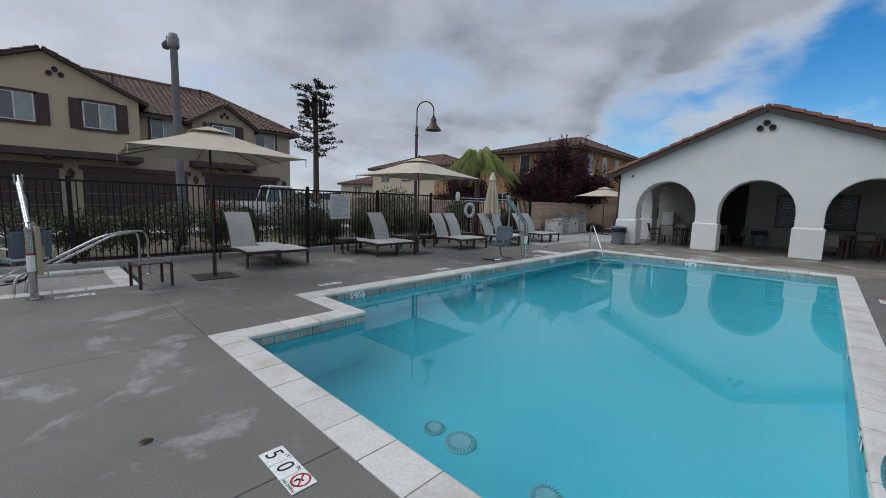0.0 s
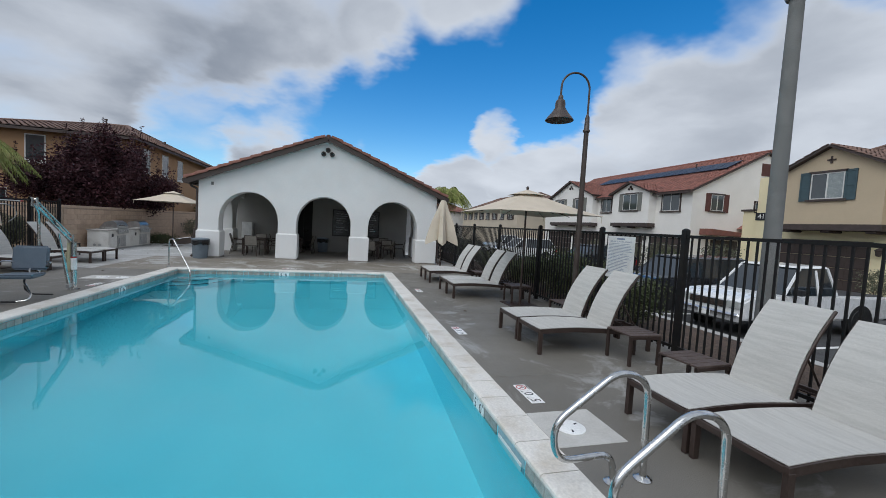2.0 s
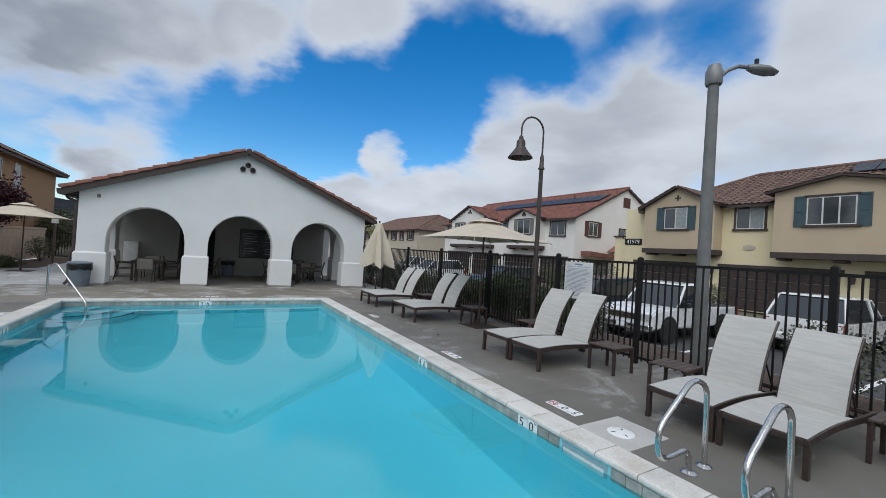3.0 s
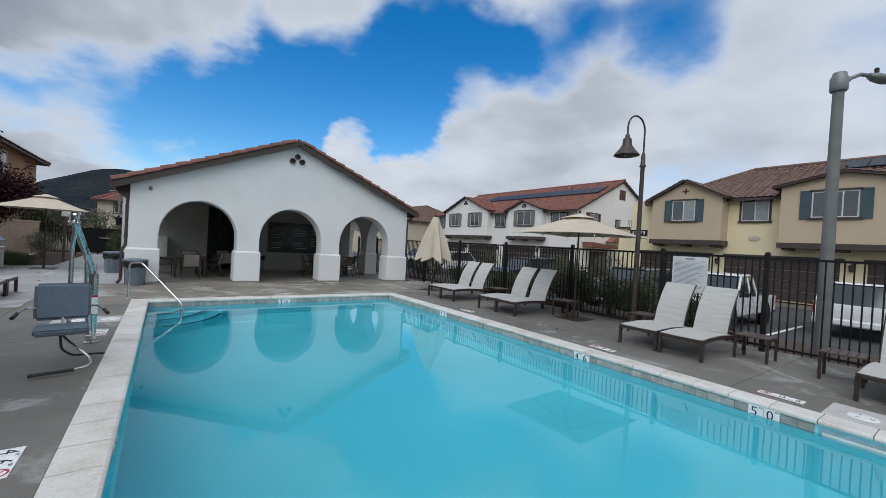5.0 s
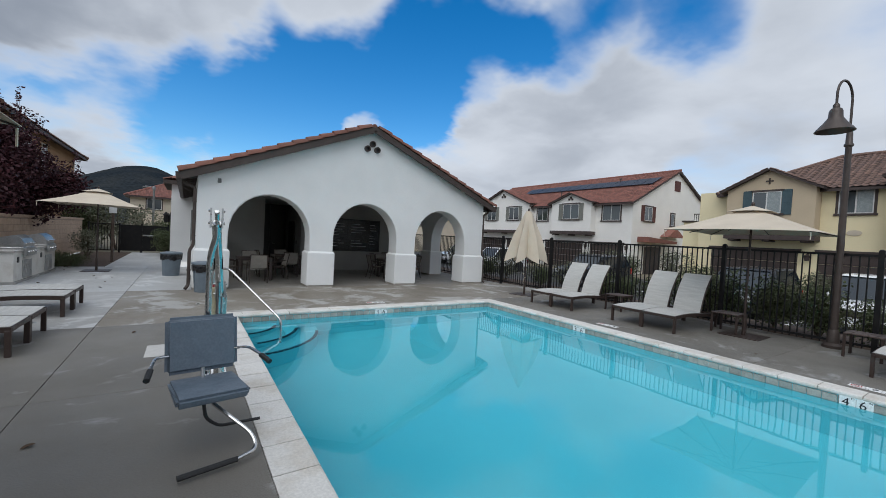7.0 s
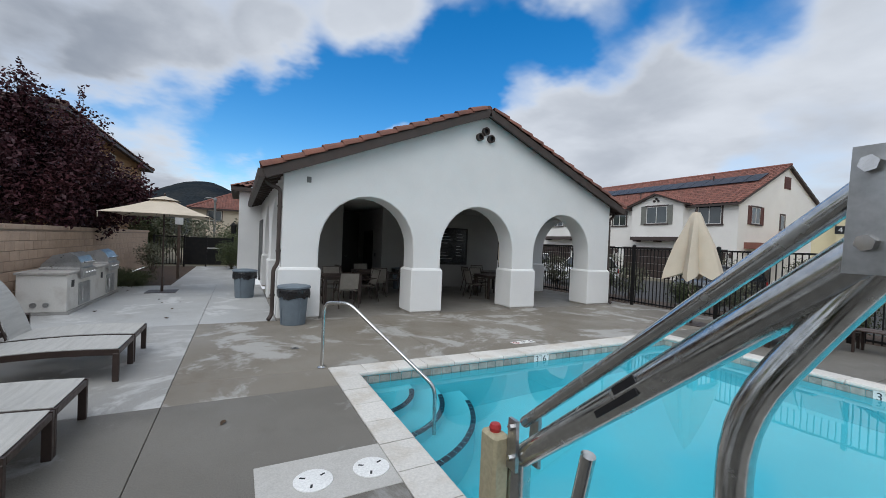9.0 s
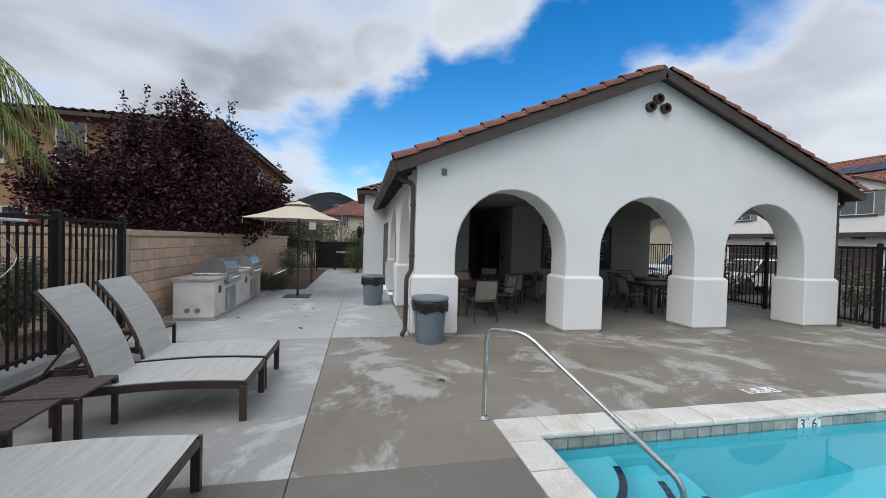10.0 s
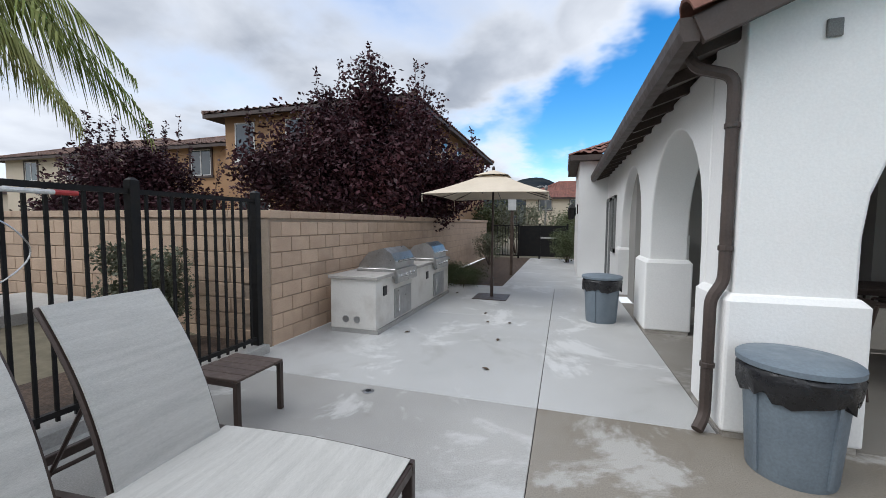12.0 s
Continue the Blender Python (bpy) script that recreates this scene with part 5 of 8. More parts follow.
# ---- loungers ----
def lounger(flat_back=False):
    """Sling lounger, foot end at the origin, head towards +x, centred on y."""
    root = thing("sun_lounger", "dark brown metal sun lounger with a grey-beige woven sling", "sun lounger", "poolside loungers")
    W, B, L = 0.34, 0.285, 1.98
    seat_end, top = 1.22, (Vector((1.97, 0, 0.33)) if flat_back else Vector((1.635, 0, 1.105)))
    sx = [0.0, 0.3, 0.6, 0.9, 1.22]
    sz = [0.335, 0.35, 0.355, 0.345, 0.325]
    for s in (-1, 1):
        bm = bmesh.new()
        pts = [(x, s * W, z) for x, z in zip(sx, sz)] + [(1.6, s * W, 0.30), (L, s * W, 0.29)]
        for a, b in zip(pts, pts[1:]):
            d = 0.06
            vs = [bm.verts.new(p) for q in (a, b) for p in ((q[0], q[1] - 0.017, q[2] - d), (q[0], q[1] + 0.017, q[2] - d), (q[0], q[1] + 0.017, q[2]), (q[0], q[1] - 0.017, q[2]))]
            for f in ((0, 1, 5, 4), (1, 2, 6, 5), (2, 3, 7, 6), (3, 0, 4, 7)):
                bm.faces.new([vs[i] for i in f])
            if a is pts[0]:
                bm.faces.new(vs[:4][::-1])
            if b is pts[-1]:
                bm.faces.new(vs[4:])
        bmesh.ops.remove_doubles(bm, verts=bm.verts[:], dist=0.0005)
        part("side_rail", bm, M_BRONZE, root)
        for x, z in ((0.0, 0.3), (1.86, 0.27)):
            bm = bmesh.new()
            box(bm, x, s * W - 0.022, 0.0, x + 0.06, s * W + 0.022, z, None, 0.004)
            part("leg", bm, M_BRONZE, root)
    for x, z in ((0.0, 0.3), (1.95, 0.25)):
        bm = bmesh.new()
        box(bm, x, -W + 0.02, z - 0.02, x + 0.035, W - 0.02, z + 0.03, None, 0.004)
        part("cross_bar", bm, M_BRONZE, root)
    # seat sling, slightly sagged
    bm = bmesh.new()
    rows = []
    for x, z in zip(np.linspace(0.02, 1.22, 9), np.interp(np.linspace(0.02, 1.22, 9), sx, sz)):
        rows.append([(x, y, z + 0.005 - 0.014 * (1 - (y / W) ** 4) * math.sin(math.pi * (0.1 + 0.8 * x / 1.22))) for y in np.linspace(-W, W, 9)])
    cloth(bm, rows, 0.006)
    part("seat_sling", bm, M_SLING, root, "grey-beige woven sling", True)
    # backrest: curved sling in its own frame
    def back(t):
        p = Vector((seat_end, 0, 0.325)).lerp(top, t)
        n = Vector((-(top.z - 0.325), 0, top.x - seat_end)).normalized()
        return p + n * ((0.05 * math.sin(math.pi * t) - 0.035 * t * t) * (0.1 if flat_back else 1.0))
    bm = bmesh.new()
    rows = []
    for t in np.linspace(0, 1, 11):
        p = back(t)
        rows.append([(p.x - 0.014 + 0.012 * (1 - (y / B) ** 4), y, p.z + 0.004) for y in np.linspace(-B, B, 9)])
    cloth(bm, rows, 0.007)
    part("back_sling", bm, M_SLING, root, "grey-beige woven sling", True)
    for s in (-1, 1):
        bm = bmesh.new()
        tube(bm, [back(t) + Vector((0.006, s * (B + 0.006), -0.006)) for t in np.linspace(0, 1, 10)], 0.014, 6)
        part("back_frame", bm, M_BRONZE, root)
        bm = bmesh.new()
        p = back(0.5)
        tube(bm, [(p.x + 0.02, s * (B - 0.04), p.z - 0.02), (1.74, s * (B - 0.04), 0.28)], 0.011, 6)
        part("strut", bm, M_BRONZE, root)
    bm = bmesh.new()
    tube(bm, [(1.72, -W + 0.05, 0.3), (1.72, W - 0.05, 0.3)], 0.012, 6)
    part("strut_bar", bm, M_BRONZE, root)
    return root


LOUNGERS = []
first = lounger()
for y0, y1, x, turn in ((2.17, 3.68, 1.33, 0), (5.4, 6.91, 1.31, 0), (9.62, 11.05, 1.22, 0), (12.15, 13.58, 1.18, 0)):
    for k in (0.25, 0.75):
        LOUNGERS.append((x, y0 + (y1 - y0) * k, turn, 0.0))
for y0, y1, x, z in ((3.05, 4.5, -9.38, 0.03), (6.5, 7.95, -9.3, 0.02), (9.8, 11.25, -9.1, 0.0), (12.27, 13.73, -8.88, 0.0), (14.68, 16.23, -8.87, 0.0)):
    for k in (0.25, 0.75):
        LOUNGERS.append((x, y0 + (y1 - y0) * k, 180, z))
FLAT = (9, 10)                   # the two that lie with the back let down
low = None
for i, (x, y, turn, z) in enumerate(LOUNGERS):
    m = pose(x, y, z, 0, 0, turn) @ Matrix.Diagonal((1, 1, 1.04, 1))
    if i in FLAT:
        if low is None:
            low = tagged(lounger(True), "dark brown metal sun lounger with its back let down flat")
            low.matrix_basis = m
        else:
            copy_thing(low, m)
    elif i == 0:
        first.matrix_basis = m
    else:
        copy_thing(first, m)


def side_table():
    root = thing("side_table", "low dark brown side table with a slatted top", "side table", "poolside tables")
    a, h = 0.25, 0.43
    n = 5
    for i in range(n):
        bm = bmesh.new()
        y0 = -a + 2 * a * i / n
        box(bm, -a, y0 + 0.004, h - 0.022, a, y0 + 2 * a / n - 0.004, h, None, 0.003)
        part("slat", bm, M_TABLE, root)
    for s in (-1, 1):
        bm = bmesh.new()
        box(bm, -a, s * (a - 0.015) - 0.012, h - 0.06, a, s * (a - 0.015) + 0.012, h - 0.023)
        part("apron", bm, M_BRONZE, root)
        for q in (-1, 1):
            bm = bmesh.new()
            box(bm, s * (a - 0.02) - 0.02, q * (a - 0.02) - 0.02, 0, s * (a - 0.02) + 0.02, q * (a - 0.02) + 0.02, h - 0.022, None, 0.003)
            part("leg", bm, M_BRONZE, root)
    return root


TABLES = [(2.6, 5.08, 0, 0), (2.45, 3.95, 0, 4), (2.62, 1.82, 0, 0), (2.85, 7.2, 0, 0), (2.75, 9.25, 0, 0), (2.75, 11.85, 0, 0),
          (-8.66, 1.22, 0.02, 8), (-10.55, 6.25, 0.03, 0), (-10.55, 8.4, 0.03, 0), (-10.5, 9.45, 0.02, 0), (-10.28, 14.05, 0, 3), (-10.2, 14.59, 0, 0), (-10.67, 16.85, 0, 0), (-10.5, 11.75, 0, 0)]
first = side_table()
for i, (x, y, z, rz) in enumerate(TABLES):
    if i == 0:
        first.matrix_basis = pose(x, y, z, 0, 0, rz)
    else:
        copy_thing(first, pose(x, y, z, 0, 0, rz))


# ---- umbrellas ----
def umbrella_base(root):
    bm = bmesh.new()
    box(bm, -0.36, -0.36, 0.0, 0.36, 0.36, 0.015, None, 0.004)
    part("base_plate", bm, M_BRONZE, root, "flat dark steel base plate")
    bm = bmesh.new()
    tube(bm, [(0, 0, 0.015), (0, 0, 0.42)], 0.035, 10)
    part("sleeve", bm, M_BRONZE, root)


def open_umbrella(rim=2.16, crown=2.66, half=1.2):
    root = thing("patio_umbrella", "open square beige canvas umbrella on a dark pole", "umbrella", "open umbrellas")
    umbrella_base(root)
    bm = bmesh.new()
    tube(bm, [(0, 0, 0.02), (0, 0, crown - 0.02)], 0.022, 10)
    part("pole", bm, M_BRONZE, root)

    def shell(r0, z0, r1, z1, sag, name, n=8):
        bm = bmesh.new()
        rings = []
        for k in range(n + 1):
            t = k / n
            r, z = r0 + (r1 - r0) * t, z0 + (z1 - z0) * t - sag * math.sin(math.pi * t) * 0.5
            ring = []
            for side in range(4):
                a = Vector((math.cos(math.pi / 4 + side * math.pi / 2), math.sin(math.pi / 4 + side * math.pi / 2), 0)) * r * math.sqrt(2)
                b = Vector((math.cos(math.pi / 4 + (side + 1) * math.pi / 2), math.sin(math.pi / 4 + (side + 1) * math.pi / 2), 0)) * r * math.sqrt(2)
                for j in range(4):
                    u = j / 4
                    p = a.lerp(b, u)
                    dip = 0.03 * math.sin(math.pi * u) * t
                    ring.append(bm.verts.new((p.x * (1 - dip), p.y * (1 - dip), z + 0.05 * math.sin(math.pi * u) * t * 0.4)))
            rings.append(ring)
        m = len(rings[0])
        for a, b in zip(rings, rings[1:]):
            for i in range(m):
                bm.faces.new((a[i], a[(i + 1) % m], b[(i + 1) % m], b[i]))
        low = [[bm.verts.new(v.co - Vector((0, 0, 0.006))) for v in r] for r in rings]
        for a, b in zip(low, low[1:]):
            for i in range(m):
                bm.faces.new((a[i], b[i], b[(i + 1) % m], a[(i + 1) % m]))
        for i in range(m):
            bm.faces.new((rings[-1][i], rings[-1][(i + 1) % m], low[-1][(i + 1) % m], low[-1][i]))
        return part(name, bm, M_CANVAS, root, "", False)
    shell(0.2, crown - 0.06, half, rim, 0.05, "canopy")
    v = shell(0.02, crown + 0.06, 0.34, crown - 0.07, 0.0, "vent_cap", 3)
    bm = bmesh.new()
    lathe(bm, [(0.02, crown + 0.05), (0.03, crown + 0.08), (0.035, crown + 0.11), (0.02, crown + 0.14), (0.0, crown + 0.145)], 10)
    part("finial", bm, M_BRONZE, root, "small ball finial", True)
    bm = bmesh.new()
    lathe(bm, [(0.05, crown - 0.36), (0.05, crown - 0.3)], 12)
    part("hub", bm, M_BRONZE, root)
    for k in range(8):
        a = k * math.pi / 4
        r = half * (math.sqrt(2) if k % 2 else 1.0) * 0.985
        d = Vector((math.cos(a), math.sin(a), 0))
        bm = bmesh.new()
        tube(bm, [d * 0.03 + Vector((0, 0, crown - 0.09)), d * r * 0.55 + Vector((0, 0, (crown - 0.08) * 0.45 + (rim - 0.03) * 0.55 - 0.03)), d * r + Vector((0, 0, rim - 0.012))], 0.009, 5)
        rib = part("rib", bm, M_BRONZE, root)
        bm = bmesh.new()
        tube(bm, [d * 0.05 + Vector((0, 0, crown - 0.33)), d * r * 0.5 + Vector((0, 0, crown * 0.5 + rim * 0.5 - 0.075))], 0.007, 5)
        part("strut", bm, M_BRONZE, rib)
    for k in range(4):
        a = math.pi / 4 + k * math.pi / 2
        c = Vector((math.cos(a), math.sin(a), 0)) * half * math.sqrt(2)
        bm = bmesh.new()
        tube(bm, [c * 0.985 + Vector((0, 0, rim - 0.02)), c * 0.985 + Vector((0, 0, rim - 0.15))], 0.008, 5)
        part("tie_strap", bm, M_CANVAS, root)
    return root


first = open_umbrella()
first.matrix_basis = pose(2.7, 8.95, 0, 0, 0, 2)
copy_thing(first, pose(-9.62, 22.75, 0.0, 0, 0, 0))
tall = open_umbrella(2.34, 2.86, 1.36)
tall.matrix_basis = pose(-9.05, 2.32, 0.0, 0, 0, -4)
copy_thing(tall, pose(-9.45, 8.15, 0.0, 0, 0, 3))


def closed_umbrella(name_label, spread, top, bottom, folds=8, seed=2):
    root = thing("patio_umbrella", name_label, "umbrella", "closed umbrellas")
    umbrella_base(root)
    bm = bmesh.new()
    tube(bm, [(0, 0, 0.02), (0, 0, top)], 0.022, 10)
    part("pole", bm, M_BRONZE, root)
    rng = random.Random(seed)
    bm = bmesh.new()
    rings = []
    n = 12
    amp = [rng.uniform(0.8, 1.2) for _ in range(folds)]
    for k in range(n + 1):
        t = k / n
        z = top - (top - bottom) * t
        ring = []
        for i in range(folds * 4):
            a = 2 * math.pi * i / (folds * 4)
            f = math.cos(a * folds)
            r = 0.03 + spread * (0.12 + 0.88 * t ** 0.8) * (0.72 + 0.28 * f * min(1, t * 2)) * (0.9 + 0.1 * amp[int(i / 4)])
            ring.append(bm.verts.new((r * math.cos(a), r * math.sin(a), z - (0.1 * (f > 0.5) * t if k == n else 0) + (0.1 if k == n and f < -0.5 else 0))))
        rings.append(ring)
    m = folds * 4
    for a, b in zip(rings, rings[1:]):
        for i in range(m):
            bm.faces.new((a[i], a[(i + 1) % m], b[(i + 1) % m], b[i]))
    bm.faces.new(rings[0][::-1])
    part("canopy", bm, M_CANVAS, root, "folded beige canvas", True)
    bm = bmesh.new()
    lathe(bm, [(0.1, top - 0.2), (0.17, top - 0.32), (0.15, top - 0.3), (0.06, top - 0.02), (0.02, top + 0.02)], 14)
    part("vent_cap", bm, M_CANVAS, root, "", True)
    bm = bmesh.new()
    lathe(bm, [(0.02, top), (0.035, top + 0.04), (0.03, top + 0.08), (0.0, top + 0.1)], 10)
    part("finial", bm, M_BRONZE, root)
    bm = bmesh.new()
    pts = [(0.03 * math.cos(t * 3.1), 0.03 + 0.05 * math.sin(t * 2.3), 0.95 - 0.5 * t / 6 + 0.06 * math.sin(t * 4)) for t in np.linspace(0, 6, 24)]
    tube(bm, pts, 0.006, 5)
    part("cord", bm, M_CANVAS, root, "loose pull cord")
    return root


u = closed_umbrella("half-closed beige canvas umbrella beside the loungers", 0.68, 2.72, 1.15, 6, 3)
u.matrix_basis = pose(2.18, 14.85, 0, 0, 0, 20)
u = closed_umbrella("tightly closed beige canvas umbrella between loungers", 0.3, 2.85, 1.2, 8, 5)
u.matrix_basis = pose(-10.3, 13.0, 0, 0, 0, 0)


# ---- lamps ----
def bell_lamp():
    root = thing("garden_lamp", "dark bronze gooseneck lamp post with a bell shade", "lamp post", "gooseneck lamps")
    bm = bmesh.new()
    lathe(bm, [(0.16, 0), (0.16, 0.05), (0.1, 0.1), (0.085, 0.3), (0.07, 0.35)], 14)
    part("foot", bm, M_VERDIGRIS, root, "", True)
    bm = bmesh.new()
    tube(bm, [(0, 0, 0.3), (0, 0, 3.95)], 0.062, 12, 0.048)
    part("post", bm, M_VERDIGRIS, root, "", True)
    bm = bmesh.new()
    lathe(bm, [(0.048, 3.85), (0.072, 3.87), (0.072, 3.9), (0.055, 3.92), (0.045, 4.15), (0.024, 4.22)], 14)
    part("collar", bm, M_VERDIGRIS, root, "", True)
    bm = bmesh.new()
    R = 0.3
    arc = [(0, 0, 4.1), (0, 0, 4.72)] + [(R - R * math.cos(a), 0, 4.72 + R * math.sin(a) * 1.05) for a in np.linspace(0.15, math.pi, 14)] + [(2 * R, 0, 4.5)]
    tube(bm, arc, 0.021, 8)
    part("gooseneck", bm, M_VERDIGRIS, root, "", True)
    bm = bmesh.new()
    lathe(bm, [(0.03, 4.56), (0.05, 4.53), (0.05, 4.48), (0.085, 4.45), (0.1, 4.40), (0.105, 4.30), (0.17, 4.20), (0.26, 4.09), (0.285, 4.05), (0.27, 4.05), (0.16, 4.20), (0.09, 4.30), (0.0, 4.35)], 24, (2 * R, 0, 0))
    s = part("shade", bm, M_VERDIGRIS, root, "bell-shaped metal shade", True)
    bm = bmesh.new()
    lathe(bm, [(0.03, 4.30), (0.05, 4.23), (0.04, 4.17), (0.0, 4.15)], 12, (2 * R, 0, 0))
    part("bulb", bm, M_WHITE_PLASTIC, s, "frosted unlit bulb", True)
    return root


lamp = bell_lamp()
lamp.matrix_basis = pose(3.33, 7.72, 0, 0, 0, 172)
copy_thing(lamp, pose(-11.1, 9.5, 0.05, 0, 0, 35))


def street_light(h):
    root = thing("street_light", "tall grey concrete street light with a cobra-head lamp", "street light", "street lights")
    bm = bmesh.new()
    tube(bm, [(0, 0, -0.2), (0, 0, h)], 0.115, 14, 0.085)
    part("pole", bm, M_CONC_POLE, root, "round grey spun concrete pole", True)
    bm = bmesh.new()
    lathe(bm, [(0.12, h - 0.05), (0.135, h - 0.02), (0.135, h + 0.2), (0.12, h + 0.22), (0.1, h + 0.3), (0.0, h + 0.34)], 14)
    part("cap", bm, M_LAMP_GREY, root, "grey metal cap", True)
    bm = bmesh.new()
    tube(bm, [(0.1, 0, h + 0.1), (0.22, 0, h + 0.22), (0.4, 0, h + 0.3), (0.62, 0, h + 0.28)], 0.035, 8)
    part("arm", bm, M_LAMP_GREY, root, "", True)
    bm = bmesh.new()
    for k, (x, w, z0, z1) in enumerate(((0.55, 0.05, 0.23, 0.33), (0.68, 0.11, 0.18, 0.34), (0.86, 0.13, 0.15, 0.31), (1.02, 0.08, 0.16, 0.23))):
        ring = [bm.verts.new((x, w * math.cos(t), h + (z0 + z1) / 2 + (z1 - z0) / 2 * math.sin(t))) for t in np.linspace(0, 2 * math.pi, 12, endpoint=False)]
        if k:
            for i in range(12):
                bm.faces.new((prev[i], prev[(i + 1) % 12], ring[(i + 1) % 12], ring[i]))
        else:
            bm.faces.new(ring[::-1])
        prev = ring
    bm.faces.new(prev)
    hd = part("lamp_head", bm, M_LAMP_GREY, root, "grey cobra-head lamp", True)
    bm = bmesh.new()
    lathe(bm, [(0.02, 0), (0.035, 0.02), (0.035, 0.1), (0.0, 0.12)], 8, (0.7, 0, h + 0.33))
    part("photocell", bm, M_RUBBER, hd)
    return root


pole = street_light(5.1)
pole.matrix_basis = pose(4.25, 4.54, -0.02, 0, 0, -35)
copy_thing(pole, pose(-13.2, 2.72, 0.4, 0, 0, 178))


# ---- bins ----
def bin_thing(label):
    root = thing("waste_bin", label, "waste bin", "waste bins")
    bm = bmesh.new()
    lathe(bm, [(0.225, 0.0), (0.23, 0.02), (0.27, 0.6), (0.285, 0.61), (0.285, 0.64), (0.26, 0.64), (0.22, 0.05), (0.0, 0.05)], 32)
    part("body", bm, M_BIN, root, "ribbed grey plastic bin body", True)
    for k in range(4):
        a = k * math.pi / 2 + 0.4
        bm = bmesh.new()
        m = Matrix.Rotation(a, 4, "Z")
        prism(bm, [(0.226, 0.03), (0.243, 0.03), (0.28, 0.58), (0.262, 0.58)], -0.012, 0.012, "y", m)
        part("rib", bm, M_BIN, root)
    rng = random.Random(3)
    bm = bmesh.new()
    seg = 40
    wob = [rng.uniform(-0.012, 0.012) for _ in range(seg)]
    rings = []
    for k, (r, z) in enumerate(((0.288, 0.655), (0.302, 0.63), (0.298, 0.56), (0.29, 0.5), (0.279, 0.49))):
        rings.append([bm.verts.new(((r + wob[(i * (k + 2)) % seg] * (k > 0)) * math.cos(2 * math.pi * i / seg), (r + wob[(i * (k + 2)) % seg] * (k > 0)) * math.sin(2 * math.pi * i / seg), z + (wob[(i * 3 + k) % seg] * 3.0 if k >= 3 else 0))) for i in range(seg)])
    for a, b in zip(rings, rings[1:]):
        for i in range(seg):
            bm.faces.new((a[i], a[(i + 1) % seg], b[(i + 1) % seg], b[i]))
    part("bin_liner", bm, M_BAG, root, "black plastic bag folded over the rim", True)
    bm = bmesh.new()
    lathe(bm, [(0.3, 0.655), (0.31, 0.66), (0.31, 0.69), (0.295, 0.7), (0.2, 0.715), (0.12, 0.725), (0.0, 0.728)], 32)
    lid = part("lid", bm, M_BIN, root, "grey plastic lid", True)
    return root


b = bin_thing("round grey plastic bin with a lid and black liner")
b.matrix_basis = pose(-6.72, 17.37, 0) @ Matrix.Diagonal((1.02, 1.02, 1.08, 1))
copy_thing(b, pose(-7.54, 21.25, 0, 0, 0, 40)).scale = (1.02, 1.02, 1.08)
copy_thing(b, pose(-2.45, 22.6, 0, 0, 0, 80))


# ---- depth markers ----
def no_diving(root, cx, cy, z):
    bm = bmesh.new()
    seg = 28
    for k in range(seg):
        a0, a1 = 2 * math.pi * k / seg, 2 * math.pi * (k + 1) / seg
        prism(bm, [(cx + r * math.cos(a), cy + r * math.sin(a)) for r, a in ((0.046, a0), (0.058, a0), (0.058, a1), (0.046, a1))], z, z + 0.0016, "z")
    box(bm, -0.055, -0.005, z, 0.055, 0.005, z + 0.0016, Matrix.Translation((cx, cy, 0)) @ Matrix.Rotation(radians(-45), 4, "Z"))
    p = part("no_diving_ring", bm, M_RED, root, "red prohibition ring")
    bm = bmesh.new()
    box(bm, -0.03, -0.006, z, 0.02, 0.006, z + 0.001, Matrix.Translation((cx, cy, 0)) @ Matrix.Rotation(radians(35), 4, "Z"))
    box(bm, -0.02, -0.035, z, -0.01, 0.0, z + 0.001, Matrix.Translation((cx, cy, 0)))
    part("diver_sign", bm, M_INK, p, "small black pictogram")


def depth_marker(feet, inches, deck_one, m):
    root = thing("depth_marker", "white tile pool depth marker reading %s feet %s" % (feet, inches), "depth marker", "depth markers", m)
    n = 3 if deck_one else 2
    for i in range(n):
        bm = bmesh.new()
        x = (i - (n - 1) / 2) * 0.156
        box(bm, x - 0.076, -0.076, 0.0, x + 0.076, 0.076, 0.0065, None, 0.002)
        part("tile", bm, M_MARK, root, "white glazed tile")
    for i, (big, small) in enumerate(((feet, "FT"), (inches, "IN"))):
        x = (i - (n - 1) / 2) * 0.156
        bm = text_bm(big, 0.15, 0.0006)
        bmesh.ops.transform(bm, matrix=pose(x - 0.015, -0.005, 0.0072), verts=bm.verts[:])
        part("numeral", bm, M_INK, root, "black numeral")
        bm = text_bm(small, 0.035, 0.0006)
        bmesh.ops.transform(bm, matrix=pose(x + 0.05, 0.05, 0.0072), verts=bm.verts[:])
        part("unit", bm, M_INK, root)
    if deck_one:
        no_diving(root, 0.156, 0.012, 0.0066)
        bm = text_bm("NO DIVING", 0.026, 0.0006)
        bmesh.ops.transform(bm, matrix=pose(0.156, -0.062, 0.0072), verts=bm.verts[:])
        part("warning_words", bm, M_INK, root, "black words NO DIVING")
    return root


